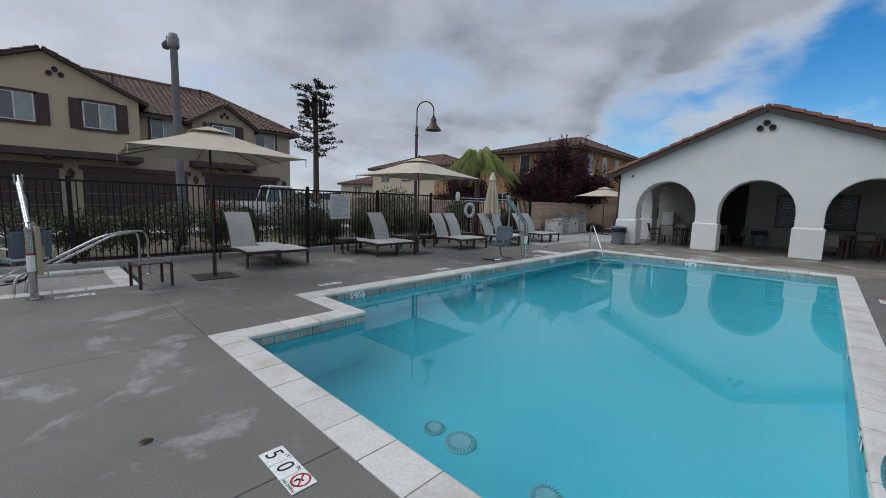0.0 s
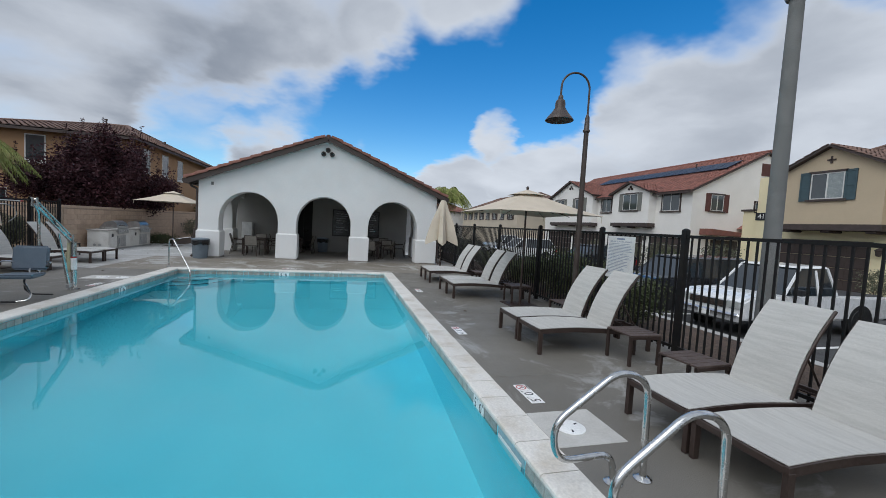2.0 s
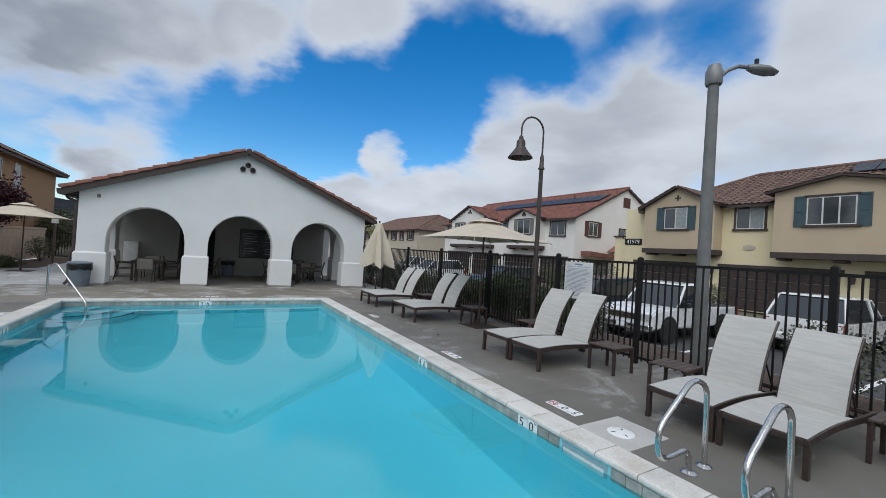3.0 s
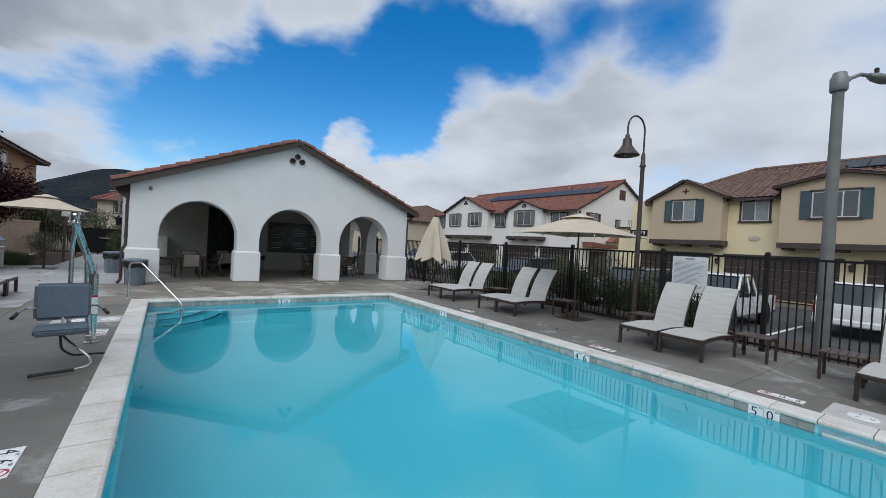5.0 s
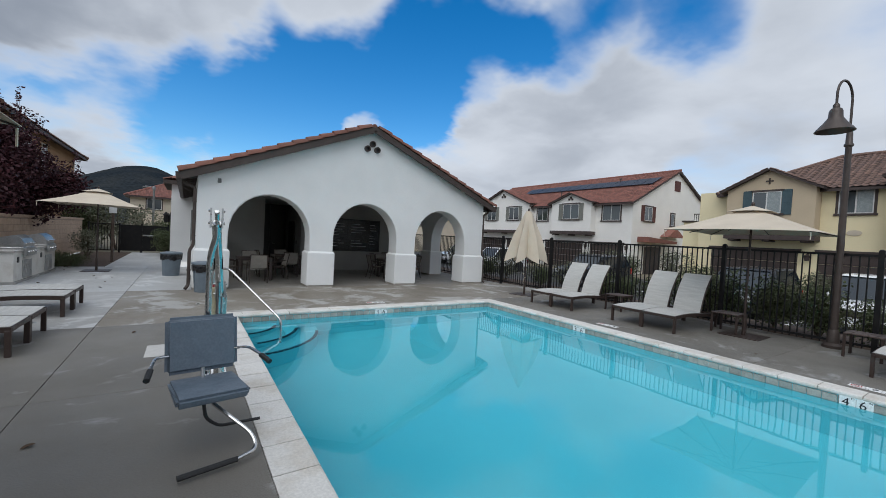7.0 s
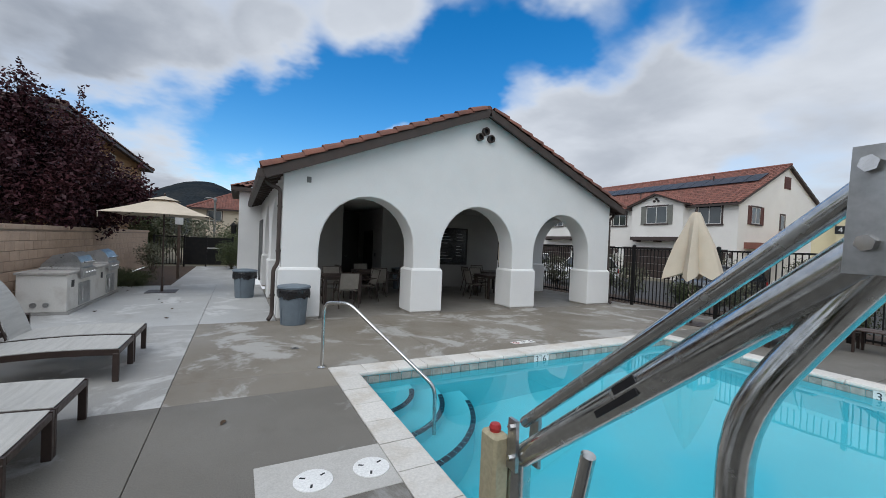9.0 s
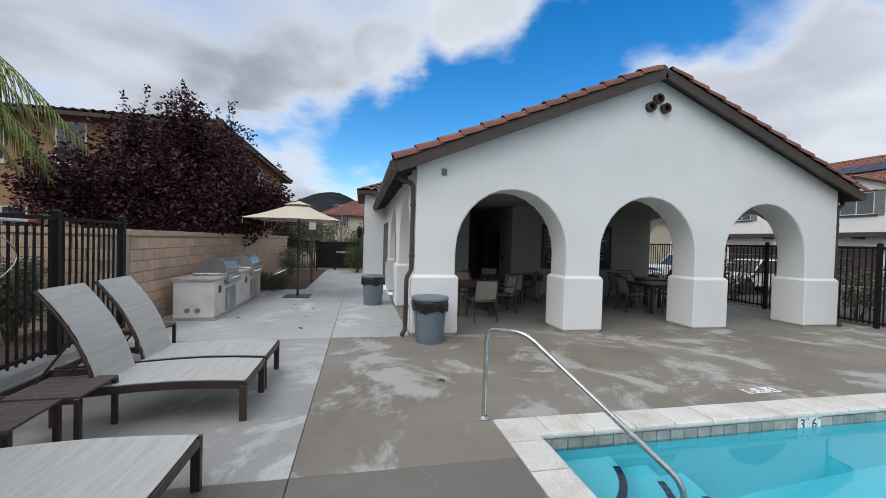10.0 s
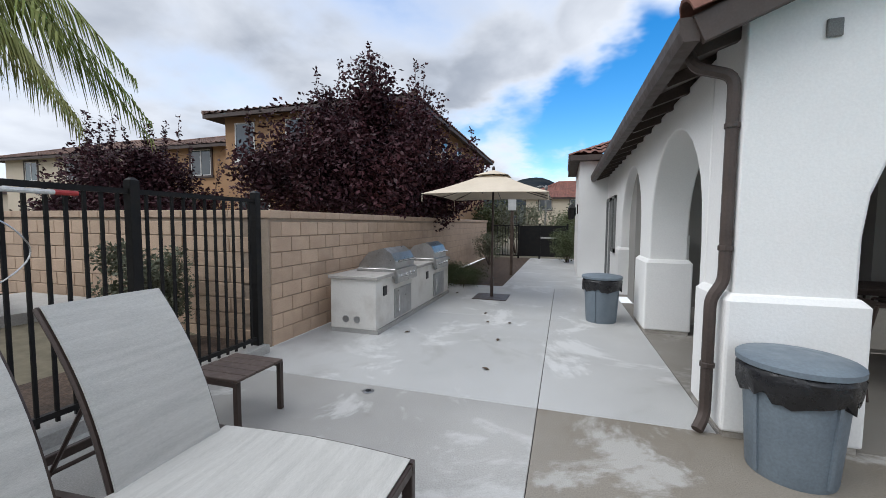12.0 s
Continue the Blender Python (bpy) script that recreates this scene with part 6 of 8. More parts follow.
E1 = 0.001
for ft, inch, x, y, rz in (("5", "0", -2.53, 0.84, 0), ("5", "0", 0.55, 4.2, 90), ("4", "6", 0.52, 6.72, 90), ("3", "6", 0.58, 10.7, 90),
                           ("5", "0", -7.0, 3.7, -90), ("4", "6", -6.89, 6.6, -90), ("3", "6", -6.8, 10.85, -90), ("3", "6", -3.15, 14.68, 180), ("3", "6", -8.6, 0.24, -90)):
    depth_marker(ft, inch, True, pose(x, y, E1, 0, 0, rz))
for ft, inch, x, y, rz in (("5", "0", -0.004, 4.22, -90), ("4", "6", -0.004, 6.78, -90), ("3", "6", -0.004, 10.98, -90), ("5", "0", -6.296, 3.85, 90), ("4", "6", -6.296, 6.85, 90),
                           ("3", "6", -6.296, 10.9, 90), ("3", "6", -3.25, 14.076, 0)):
    depth_marker(ft, inch, False, pose(x, y, -0.112, 0, 0, rz) @ pose(0, 0, 0, 90, 0, 0))


# ---- access lids in pale concrete pads ----
def access_pad(x0, y0, x1, y1, lids):
    bm = bmesh.new()
    box(bm, x0, y0, -0.02, x1, y1, 0.005, None, 0.003)
    root = tagged(part("concrete_pad", bm, M_PAD), "pale concrete pad set in the deck", "access pad", "access pads")
    for lx, ly in lids:
        bm = bmesh.new()
        lathe(bm, [(0.135, 0.004), (0.135, 0.011), (0.12, 0.014), (0.0, 0.015)], 28, (lx, ly, 0))
        l = part("lid", bm, M_LID, root, "round white plastic skimmer lid", True)
        for a in (0.5, 2.6, 4.4):
            bm = bmesh.new()
            box(bm, 0.06, -0.008, 0.0135, 0.1, 0.008, 0.0155, Matrix.Translation((lx, ly, 0)) @ Matrix.Rotation(a, 4, "Z"))
            part("finger_slot", bm, M_INK, l)


access_pad(0.315, 3.18, 0.98, 3.78, ((0.6, 3.47),))
access_pad(-7.57, 11.7, -6.625, 12.28, ((-7.2, 11.96), (-6.78, 11.96)))


# ---- grab rails ----
def figure_four_rail(y):
    root = thing("grab_rail", "curved stainless steel pool exit handrail", "handrail", "pool exit rails")
    bm = bmesh.new()
    path = rounded([(0.72, y, 0.0), (0.7, y, 0.74), (0.45, y, 0.82), (-0.05, y, 0.46), (0.0, y, 0.2), (0.44, y, 0.22), (0.47, y, 0.0)], 0.13, 6)
    tube(bm, path, 0.024, 12)
    part("rail", bm, M_STEEL, root, "", True)
    for x in (0.72, 0.47):
        bm = bmesh.new()
        lathe(bm, [(0.065, 0.0), (0.065, 0.008), (0.045, 0.022), (0.026, 0.026)], 20, (x, y, 0))
        part("flange", bm, M_STEEL, root, "stainless cover flange", True)


figure_four_rail(2.72)
figure_four_rail(2.12)

root = thing("stair_rail", "polished stainless steel handrail over the pool steps", "handrail")
bm = bmesh.new()
tube(bm, rounded([(-6.69, 14.45, 0.0), (-6.69, 14.45, 0.86), (-6.45, 14.1, 0.9), (-5.66, 13.15, 0.05), (-5.66, 13.13, -0.9)], 0.12, 6), 0.0225, 12)
part("rail", bm, M_STEEL, root, "", True)
bm = bmesh.new()
lathe(bm, [(0.06, 0.0), (0.06, 0.008), (0.04, 0.02), (0.024, 0.024)], 20, (-6.69, 14.45, 0.002))
part("flange", bm, M_STEEL, root, "", True)

# ---- spa ----
SX0, SX1, SY0, SY1 = -11.45, -8.98, -1.52, 1.1


def spa():
    bm = bmesh.new()
    top = [bm.verts.new(p) for p in ((SX0, SY0, 0.0), (SX1, SY0, 0.0), (SX1, SY1, 0.0), (SX0, SY1, 0.0))]
    bot = [bm.verts.new((v.co.x, v.co.y, -0.9)) for v in top]
    for i in range(4):
        bm.faces.new((top[i], top[(i + 1) % 4], bot[(i + 1) % 4], bot[i]))
    bm.faces.new(bot)
    structure("spa_basin", bm, M_PLASTER, "pale blue plastered spa basin", "spa")
    bm = bmesh.new()
    vs = [bm.verts.new(p) for p in ((SX0 + 0.3, SY0 + 0.3, -0.13), (SX1 - 0.3, SY0 + 0.3, -0.13), (SX1 - 0.3, SY1 - 0.3, -0.13), (SX0 + 0.3, SY1 - 0.3, -0.13))]
    bm.faces.new(vs)
    w = structure("spa_water", bm, M_WATER, "clear turquoise spa water", "water")
    if w.data.polygons[0].normal.z < 0:
        w.data.flip_normals()
    w.visible_shadow = False
    root = thing("spa_coping", "cream cast stone coping round the spa", "coping")
    root["kind"] = "structure"
    for x0, y0, x1, y1, horiz in ((SX0, SY0, SX1, SY0 + 0.3, True), (SX0, SY1 - 0.3, SX1, SY1, True), (SX0, SY0 + 0.3, SX0 + 0.3, SY1 - 0.3, False), (SX1 - 0.3, SY0 + 0.3, SX1, SY1 - 0.3, False)):
        L = (x1 - x0) if horiz else (y1 - y0)
        k = round(L / 0.43)
        for j in range(k):
            a, b = L * j / k + 0.004, L * (j + 1) / k - 0.004
            bm = bmesh.new()
            if horiz:
                box(bm, x0 + a, y0, -0.07, x0 + b, y1, 0.005, None, 0.012)
            else:
                box(bm, x0, y0 + a, -0.07, x1, y0 + b, 0.005, None, 0.012)
            part("coping_stone", bm, M_COPING, root)
    bm = bmesh.new()
    box(bm, SX0 + 0.28, SY0 + 0.28, -0.3, SX1 - 0.28, SY1 - 0.28, -0.07)
    bmesh.ops.delete(bm, geom=[f for f in bm.faces if abs(f.normal.z) > 0.5], context="FACES_ONLY")
    part("tile_band", bm, M_TILE, root, "grey tile band")
    for i, y in enumerate((1.28, 1.42)):
        r = thing("spa_rail", "stainless steel spa handrail", "handrail", "spa rails")
        bm = bmesh.new()
        tube(bm, rounded([(-10.1, y, 0.0), (-10.1, y, 0.82), (-9.85, y - 0.15, 0.9), (-9.2, y - 1.15, 0.55), (-8.95, y - 1.6, 0.25)][:3] + [(-9.7, y - 0.6, 0.82), (-9.6, y - 1.7, 0.2), (-9.6, y - 1.75, -0.5)], 0.14, 6), 0.0225, 10)
        part("rail", bm, M_STEEL, r, "", True)
        bm = bmesh.new()
        lathe(bm, [(0.06, 0.0), (0.06, 0.01), (0.024, 0.02)], 16, (-10.1, y, 0.0))
        part("flange", bm, M_STEEL, r)


spa()


# ---- pool lift ----
def pool_lift(with_chair):
    """Mast at the origin; the arm reaches out along -y and the chair hangs from its end."""
    root = thing("pool_lift", "stainless accessible pool lift with a blue-grey seat", "pool lift", "pool lifts")
    bm = bmesh.new()
    lathe(bm, [(0.1, 0.0), (0.1, 0.015), (0.06, 0.02), (0.05, 0.02), (0.05, 1.0), (0.0, 1.0)], 16)
    part("mast", bm, M_STEEL, root, "", True)
    bm = bmesh.new()
    box(bm, -0.115, -0.03, 0.36, -0.052, 0.06, 1.08, None, 0.01)
    ctl = part("control_box", bm, M_TAN_PLASTIC, root, "tan plastic control and battery box")
    bm = bmesh.new()
    lathe(bm, [(0.018, 1.08), (0.021, 1.093), (0.016, 1.105), (0.0, 1.107)], 14, (-0.084, 0.015, 0))
    part("stop_button", bm, M_RED, ctl, "red emergency button")
    bm = bmesh.new()
    box(bm, -0.145, -0.03, 0.62, -0.117, 0.03, 0.78, None, 0.008)
    part("hand_control", bm, M_TAN_PLASTIC, ctl, "hanging hand control")
    end = Vector((-0.12, -0.88, 1.73))
    piv = Vector((-0.02, -0.06, 1.02))
    side = (end - piv).cross(Vector((0, 0, 1))).normalized()
    for dz, r, nm in ((0.0, 0.036, "lower_arm"), (0.11, 0.018, "upper_arm")):
        bm = bmesh.new()
        tube(bm, [piv + Vector((0, 0, dz)), end + Vector((0, 0, dz * 0.9))], r, 12)
        part(nm, bm, M_STEEL, root, "", True)
    for p in (piv, end):
        for s in (-1, 1):
            bm = bmesh.new()
            c = p + side * 0.042 * s
            q = [c + Vector((0, -0.025, -0.04)), c + Vector((0, 0.025, -0.04)), c + Vector((0, 0.02, 0.125)), c + Vector((0, -0.02, 0.125))]
            va, vb = [bm.verts.new(v + side * 0.006) for v in q], [bm.verts.new(v - side * 0.006) for v in q]
            bm.faces.new(va)
            bm.faces.new(vb[::-1])
            for i in range(4):
                bm.faces.new((va[i], vb[i], vb[(i + 1) % 4], va[(i + 1) % 4]))
            pl = part("pivot_plate", bm, M_STEEL_SHEET, root)
            for dz in (0.0, 0.1):
                bm = bmesh.new()
                tube(bm, [c + Vector((0, 0, dz)), c + side * s * 0.018 + Vector((0, 0, dz))], 0.011, 6)
                part("bolt", bm, M_CHROME, pl)
    bm = bmesh.new()
    mid = piv.lerp(end, 0.36) + Vector((0, 0, -0.1))
    tube(bm, [(-0.02, -0.12, 0.12), mid], 0.02, 10)
    tube(bm, [(-0.02, -0.12, 0.1), Vector((-0.02, -0.12, 0.12)).lerp(mid, 0.55)], 0.032, 10)
    act = part("actuator", bm, M_STEEL, root, "linear actuator strut", True)
    bm = bmesh.new()
    box(bm, -0.05, -0.17, 0.06, 0.02, -0.07, 0.14, None, 0.006)
    part("actuator_bracket", bm, M_STEEL_SHEET, act)
    # maker's mark on the arm as plain bars, and the instruction label on the mast
    axis = (end - piv).normalized()
    over = axis.cross(side).normalized()
    for a0, a1, dz in ((0.42, 0.56, 0.012), (0.5, 0.57, -0.012)):
        bm = bmesh.new()
        for sg in (-1, 1):
            c0, c1 = (piv.lerp(end, t) + side * sg * 0.0335 + over * dz for t in (a0, a1))
            q = [c0 - over * 0.008, c1 - over * 0.008, c1 + over * 0.008, c0 + over * 0.008]
            va, vb = [bm.verts.new(v + side * sg * 0.004) for v in q], [bm.verts.new(v) for v in q]
            bm.faces.new(va)
            bm.faces.new(vb[::-1])
            for i in range(4):
                bm.faces.new((va[i], vb[i], vb[(i + 1) % 4], va[(i + 1) % 4]))
        part("maker_bar", bm, M_INK, root, "dark printed bar")
    for z0, z1, mt, nm in ((0.42, 0.66, M_MARK, "white instruction label"), (0.66, 0.69, M_RED, "red label heading")):
        bm = bmesh.new()
        lathe(bm, [(0.0505, z0), (0.0515, z0), (0.0515, z1), (0.0505, z1)], 16)
        part("label", bm, mt, root, nm, True)
    # hanger tube from the arm's end down to the seat
    bm = bmesh.new()
    seat = Vector((-0.15, -1.12, 0.55))
    tube(bm, rounded([end + Vector((0.0, -0.02, 0.0)), end + Vector((0.01, 0.05, -0.1)), (seat.x, seat.y + 0.39, 1.45), (seat.x, seat.y + 0.39, 0.4), (seat.x, seat.y + 0.1, 0.39)], 0.1, 5), 0.026, 12)
    part("hanger", bm, M_STEEL, root, "", True)
    if not with_chair:
        return root
    m = Matrix.Translation((seat.x, seat.y, 0.005)) @ Matrix.Rotation(radians(8), 4, "Z") @ Matrix.Diagonal((0.96, 1.0, 0.89, 1))
    bm = bmesh.new()
    prism(bm, [(-0.25, 0.45), (0.22, 0.47), (0.25, 0.52), (-0.22, 0.545), (-0.27, 0.53)], -0.25, 0.25, "x", m)
    bmesh.ops.bevel(bm, geom=bm.edges[:], offset=0.02, segments=2, affect="EDGES")
    part("seat", bm, M_SEAT, root, "moulded blue-grey plastic seat", True)
    bm = bmesh.new()
    prism(bm, [(0.19, 0.58), (0.26, 1.07), (0.33, 1.07), (0.26, 0.56)], -0.27, 0.27, "x", m)
    bmesh.ops.bevel(bm, geom=bm.edges[:], offset=0.032, segments=3, affect="EDGES")
    part("backrest", bm, M_SEAT, root, "moulded blue-grey plastic backrest", True)
    for s in (-1, 1):
        bm = bmesh.new()
        vs = tube(bm, rounded([(s * 0.22, 0.24, 0.74), (s * 0.34, 0.18, 0.76), (s * 0.4, -0.08, 0.73)], 0.06, 4), 0.013, 8)
        bmesh.ops.transform(bm, matrix=m, verts=vs)
        arm = part("armrest", bm, M_STEEL, root, "", True)
        bm = bmesh.new()
        vs = tube(bm, [(s * 0.388, -0.04, 0.733), (s * 0.42, -0.17, 0.70)], 0.022, 8)
        bmesh.ops.transform(bm, matrix=m, verts=vs)
        part("grip", bm, M_RUBBER, arm, "black rubber grip", True)
    bm = bmesh.new()
    vs = tube(bm, rounded([(0.0, 0.1, 0.45), (0.02, -0.02, 0.37), (0.26, -0.3, 0.15), (0.27, -0.42, 0.07), (0.12, -0.45, 0.05)], 0.08, 5), 0.016, 8)
    bmesh.ops.transform(bm, matrix=m, verts=vs)
    part("footrest_tube", bm, M_STEEL, root, "", True)
    bm = bmesh.new()
    vs = tube(bm, [(0.12, -0.45, 0.05), (-0.26, -0.47, 0.045)], 0.022, 8)
    bmesh.ops.transform(bm, matrix=m, verts=vs)
    part("foot_bar", bm, M_RUBBER, root, "black rubber-covered foot bar", True)
    bm = bmesh.new()
    vs = tube(bm, rounded([(-0.02, 0.1, 0.44), (0.0, 0.05, 0.2), (0.1, 0.05, 0.1), (0.42, 0.03, 0.09)], 0.05, 4), 0.014, 8)
    bmesh.ops.transform(bm, matrix=m, verts=vs)
    part("foot_pad_tube", bm, M_RUBBER, root, "black bent footrest tube", True)
    bm = bmesh.new()
    vs = tube(bm, [(0.0, 0.2, 0.5), (0.0, 0.25, 0.7)], 0.016, 8)
    bmesh.ops.transform(bm, matrix=m, verts=vs)
    part("back_bracket", bm, M_STEEL_SHEET, root)
    return root


lift = pool_lift(True)
lift.matrix_basis = pose(-6.84, 10.21, 0.0)
sl = copy_thing(lift, pose(-8.7, -0.2, 0.005, 0, 0, -78))
sl["label"] = "stainless accessible lift beside the spa"


# ---- barbecue island ----
def barbecue():
    root = thing("barbecue_island", "white stucco barbecue island with a stone counter", "barbecue")
    X0, X1, Y0, Y1, H = -11.4, -10.67, 19.33, 22.95, 0.78
    bm = bmesh.new()
    box(bm, X0, Y0, 0.0, X1 + 0.03, Y1, 0.06)
    part("plinth", bm, M_KERB, root, "concrete base")
    bm = bmesh.new()
    box(bm, X0, Y0, 0.06, X1, Y1, H, None, 0.008)
    part("body", bm, M_BBQ, root, "weathered white stucco body")
    bm = bmesh.new()
    for a, b in ((Y0 - 0.04, 19.87), (20.71, 21.8), (22.64, Y1 + 0.04)):
        box(bm, X0 - 0.02, a, H + 0.001, X1 + 0.04, b, H + 0.05, None, 0.006)
    box(bm, X0 - 0.02, 19.87, H + 0.001, X0 + 0.12, 20.71, H + 0.05)
    box(bm, X0 - 0.02, 21.8, H + 0.001, X0 + 0.12, 22.64, H + 0.05)
    part("counter", bm, M_COUNTER, root, "worn grey stone counter")
    for y in (19.62, 21.5):
        bm = bmesh.new()
        box(bm, X1, y - 0.06, 0.52, X1 + 0.012, y + 0.06, 0.66)
        part("outlet", bm, M_INK, root, "black wall socket")
    for x in (-11.15, -10.97):
        bm = bmesh.new()
        lathe(bm, [(0.05, 0.0), (0.05, 0.012), (0.0, 0.014)], 18, (0, 0, 0), pose(x, Y0, 0.2, 90, 0, 0))
        part("vent", bm, M_STEEL_SHEET, root, "round steel vent")
    for y0 in (19.89, 21.82):
        y1 = y0 + 0.8
        bm = bmesh.new()
        box(bm, X1, y0 + 0.06, 0.1, X1 + 0.02, y1 - 0.06, 0.56, None, 0.004)
        d = part("door", bm, M_STEEL_SHEET, root, "brushed stainless access door")
        bm = bmesh.new()
        tube(bm, [(X1 + 0.045, y0 + 0.16, 0.2), (X1 + 0.045, y0 + 0.16, 0.46)], 0.01, 8)
        part("handle", bm, M_CHROME, d)
        g = thing("gas_grill", "built-in stainless steel gas grill with a closed hood", "grill", "built-in grills")
        bm = bmesh.new()
        box(bm, X0 + 0.13, y0 - 0.01, H - 0.05, X1 + 0.05, y1 + 0.01, H + 0.1, None, 0.006)
        part("body", bm, M_STEEL_SHEET, g)
        bm = bmesh.new()
        prism(bm, [(X1 + 0.052, H - 0.13), (X1 + 0.1, H - 0.11), (X1 + 0.085, H + 0.09), (X1 + 0.052, H + 0.1)], y0 - 0.01, y1 + 0.01, "y")
        pn = part("control_panel", bm, M_STEEL_SHEET, g)
        for k in range(4):
            bm = bmesh.new()
            lathe(bm, [(0.028, 0), (0.026, 0.03), (0.0, 0.032)], 14, (0, 0, 0), pose(X1 + 0.093, y0 + 0.13 + k * 0.18, H - 0.01, 0, 85, 0))
            part("knob", bm, M_CHROME, pn, "", True)
        bm = bmesh.new()
        prof = [(X1 + 0.04, H + 0.1), (X1 + 0.045, H + 0.22), (X1 - 0.02, H + 0.34), (X1 - 0.14, H + 0.42), (X1 - 0.4, H + 0.35), (X0 + 0.16, H + 0.16), (X0 + 0.15, H + 0.1)]
        prism(bm, prof, y0, y1, "y")
        hd = part("hood", bm, M_STEEL_SHEET, g, "angled stainless hood")
        bm = bmesh.new()
        tube(bm, [(X1 + 0.09, y0 + 0.05, H + 0.22), (X1 + 0.09, y1 - 0.05, H + 0.22)], 0.014, 8)
        for yy in (y0 + 0.08, y1 - 0.08):
            tube(bm, [(X1 + 0.03, yy, H + 0.2), (X1 + 0.09, yy, H + 0.22)], 0.008, 6)
        part("hood_handle", bm, M_CHROME, hd, "tubular handle", True)
        bm = bmesh.new()
        lathe(bm, [(0.035, 0), (0.035, 0.01), (0.0, 0.012)], 16, (0, 0, 0), pose(X1 + 0.012, (y0 + y1) / 2, H + 0.255, 0, 55, 0))
        part("thermometer", bm, M_CHROME, hd)


barbecue()


# ---- pavilion fittings ----
def downspout(x, y, sgn):
    root = thing("downspout", "brown metal downspout on the pavilion corner", "downspout", "downspouts")
    bm = bmesh.new()
    pts = rounded([(x - sgn * 0.32, y + 0.1, 2.92), (x - sgn * 0.3, y + 0.06, 2.78), (x - sgn * 0.05, y, 2.68), (x - sgn * 0.05, y, 1.16), (x - sgn * 0.13, y, 1.04), (x - sgn * 0.13, y, 0.12), (x - sgn * 0.2, y - 0.08, 0.03)], 0.08, 4)
    tube(bm, pts, 0.042, 8)
    part("pipe", bm, M_FASCIA, root, "", True)
    for z, dx in ((2.3, 0.05), (1.4, 0.05), (0.5, 0.13)):
        bm = bmesh.new()
        lathe(bm, [(0.046, z), (0.052, z + 0.005), (0.052, z + 0.035), (0.046, z + 0.04)], 10, (x - sgn * dx, y, 0))
        part("strap", bm, M_FASCIA, root)


downspout(PX0, PY0 + 0.04, 1)
downspout(PX1, PY0 + 0.04, -1)

vents = thing("gable_vents", "three round clay vent pipes in the gable", "vent")
round_vents(vents, -2.165, 4.46, PY0, 0.1, 0.17)
bm = bmesh.new()
box(bm, -6.5, PY0 - 0.025, 2.86, -6.41, PY0 - 0.001, 2.98, None, 0.006)
tagged(part("wall_speaker", bm, M_CONC_POLE), "small grey box on the white gable wall", "wall box")

# doors, board and cabinet on the rear wall
# passage end: door leaves stretched wall to ceiling, near black to carry the shade
bm = bmesh.new()
box(bm, -4.49, 26.13, 0.0, -3.78, 26.19, 2.9, None, 0.006)
box(bm, -3.77, 26.13, 0.0, -3.06, 26.19, 2.9, None, 0.006)
dr = structure("door_1", bm, M_DOOR, "full-size near-black double door panel standing in for the passage's shade", "door")
bm = bmesh.new()
tube(bm, [(-3.66, 26.14, 1.0), (-3.66, 26.08, 1.0), (-3.54, 26.08, 1.0)], 0.012, 6)
part("door_handle", bm, M_STEEL, dr)
bm = bmesh.new()
box(bm, -3.11, 24.1, 0.0, -3.053, 25.2, 2.1, None, 0.004)
dr = structure("door_2", bm, M_DOOR, "dark brown flush door in the passage wall", "door")
bm = bmesh.new()
tube(bm, [(-3.1, 24.22, 1.0), (-3.16, 24.22, 1.0), (-3.16, 24.34, 1.0)], 0.012, 6)
part("door_handle", bm, M_STEEL, dr)
bm = bmesh.new()
box(bm, -3.078, 23.72, 1.1, -3.052, 23.79, 1.24)
tagged(part("light_switch", bm, M_RUBBER), "dark switch plate on the rear wall", "switch")
board = thing("noticeboard", "large black noticeboard with chalk lines on the rear wall", "noticeboard")
bm = bmesh.new()
box(bm, -1.95, 22.94, 0.92, 0.5, 22.995, 2.3, None, 0.006)
part("panel", bm, M_BOARD, board)
bm = bmesh.new()
for a in ((-2.0, 0.88, 0.55, 0.93), (-2.0, 2.29, 0.55, 2.34), (-2.0, 0.93, -1.95, 2.29), (0.5, 0.93, 0.55, 2.29)):
    box(bm, a[0], 22.92, a[1], a[2], 22.998, a[3])
part("frame", bm, M_DOOR, board, "black frame")
rng = random.Random(12)
for r in range(9):
    for c0, c1 in ((-1.8, -1.1), (-0.85, -0.1), (0.05, 0.4)):
        if rng.random() < 0.75:
            bm = bmesh.new()
            w = (c1 - c0) * rng.uniform(0.5, 1.0)
            box(bm, c0, 22.936, 2.1 - r * 0.125, c0 + w, 22.941, 2.1 - r * 0.125 + 0.022)
            part("chalk_line", bm, M_CHALK, board)
bm = bmesh.new()
box(bm, -6.45, 22.55, 0.55, -5.95, 22.99, 1.4, None, 0.01)
tagged(part("wall_cabinet", bm, M_WHITE_PLASTIC), "white metal cabinet fixed to the rear wall", "cabinet")
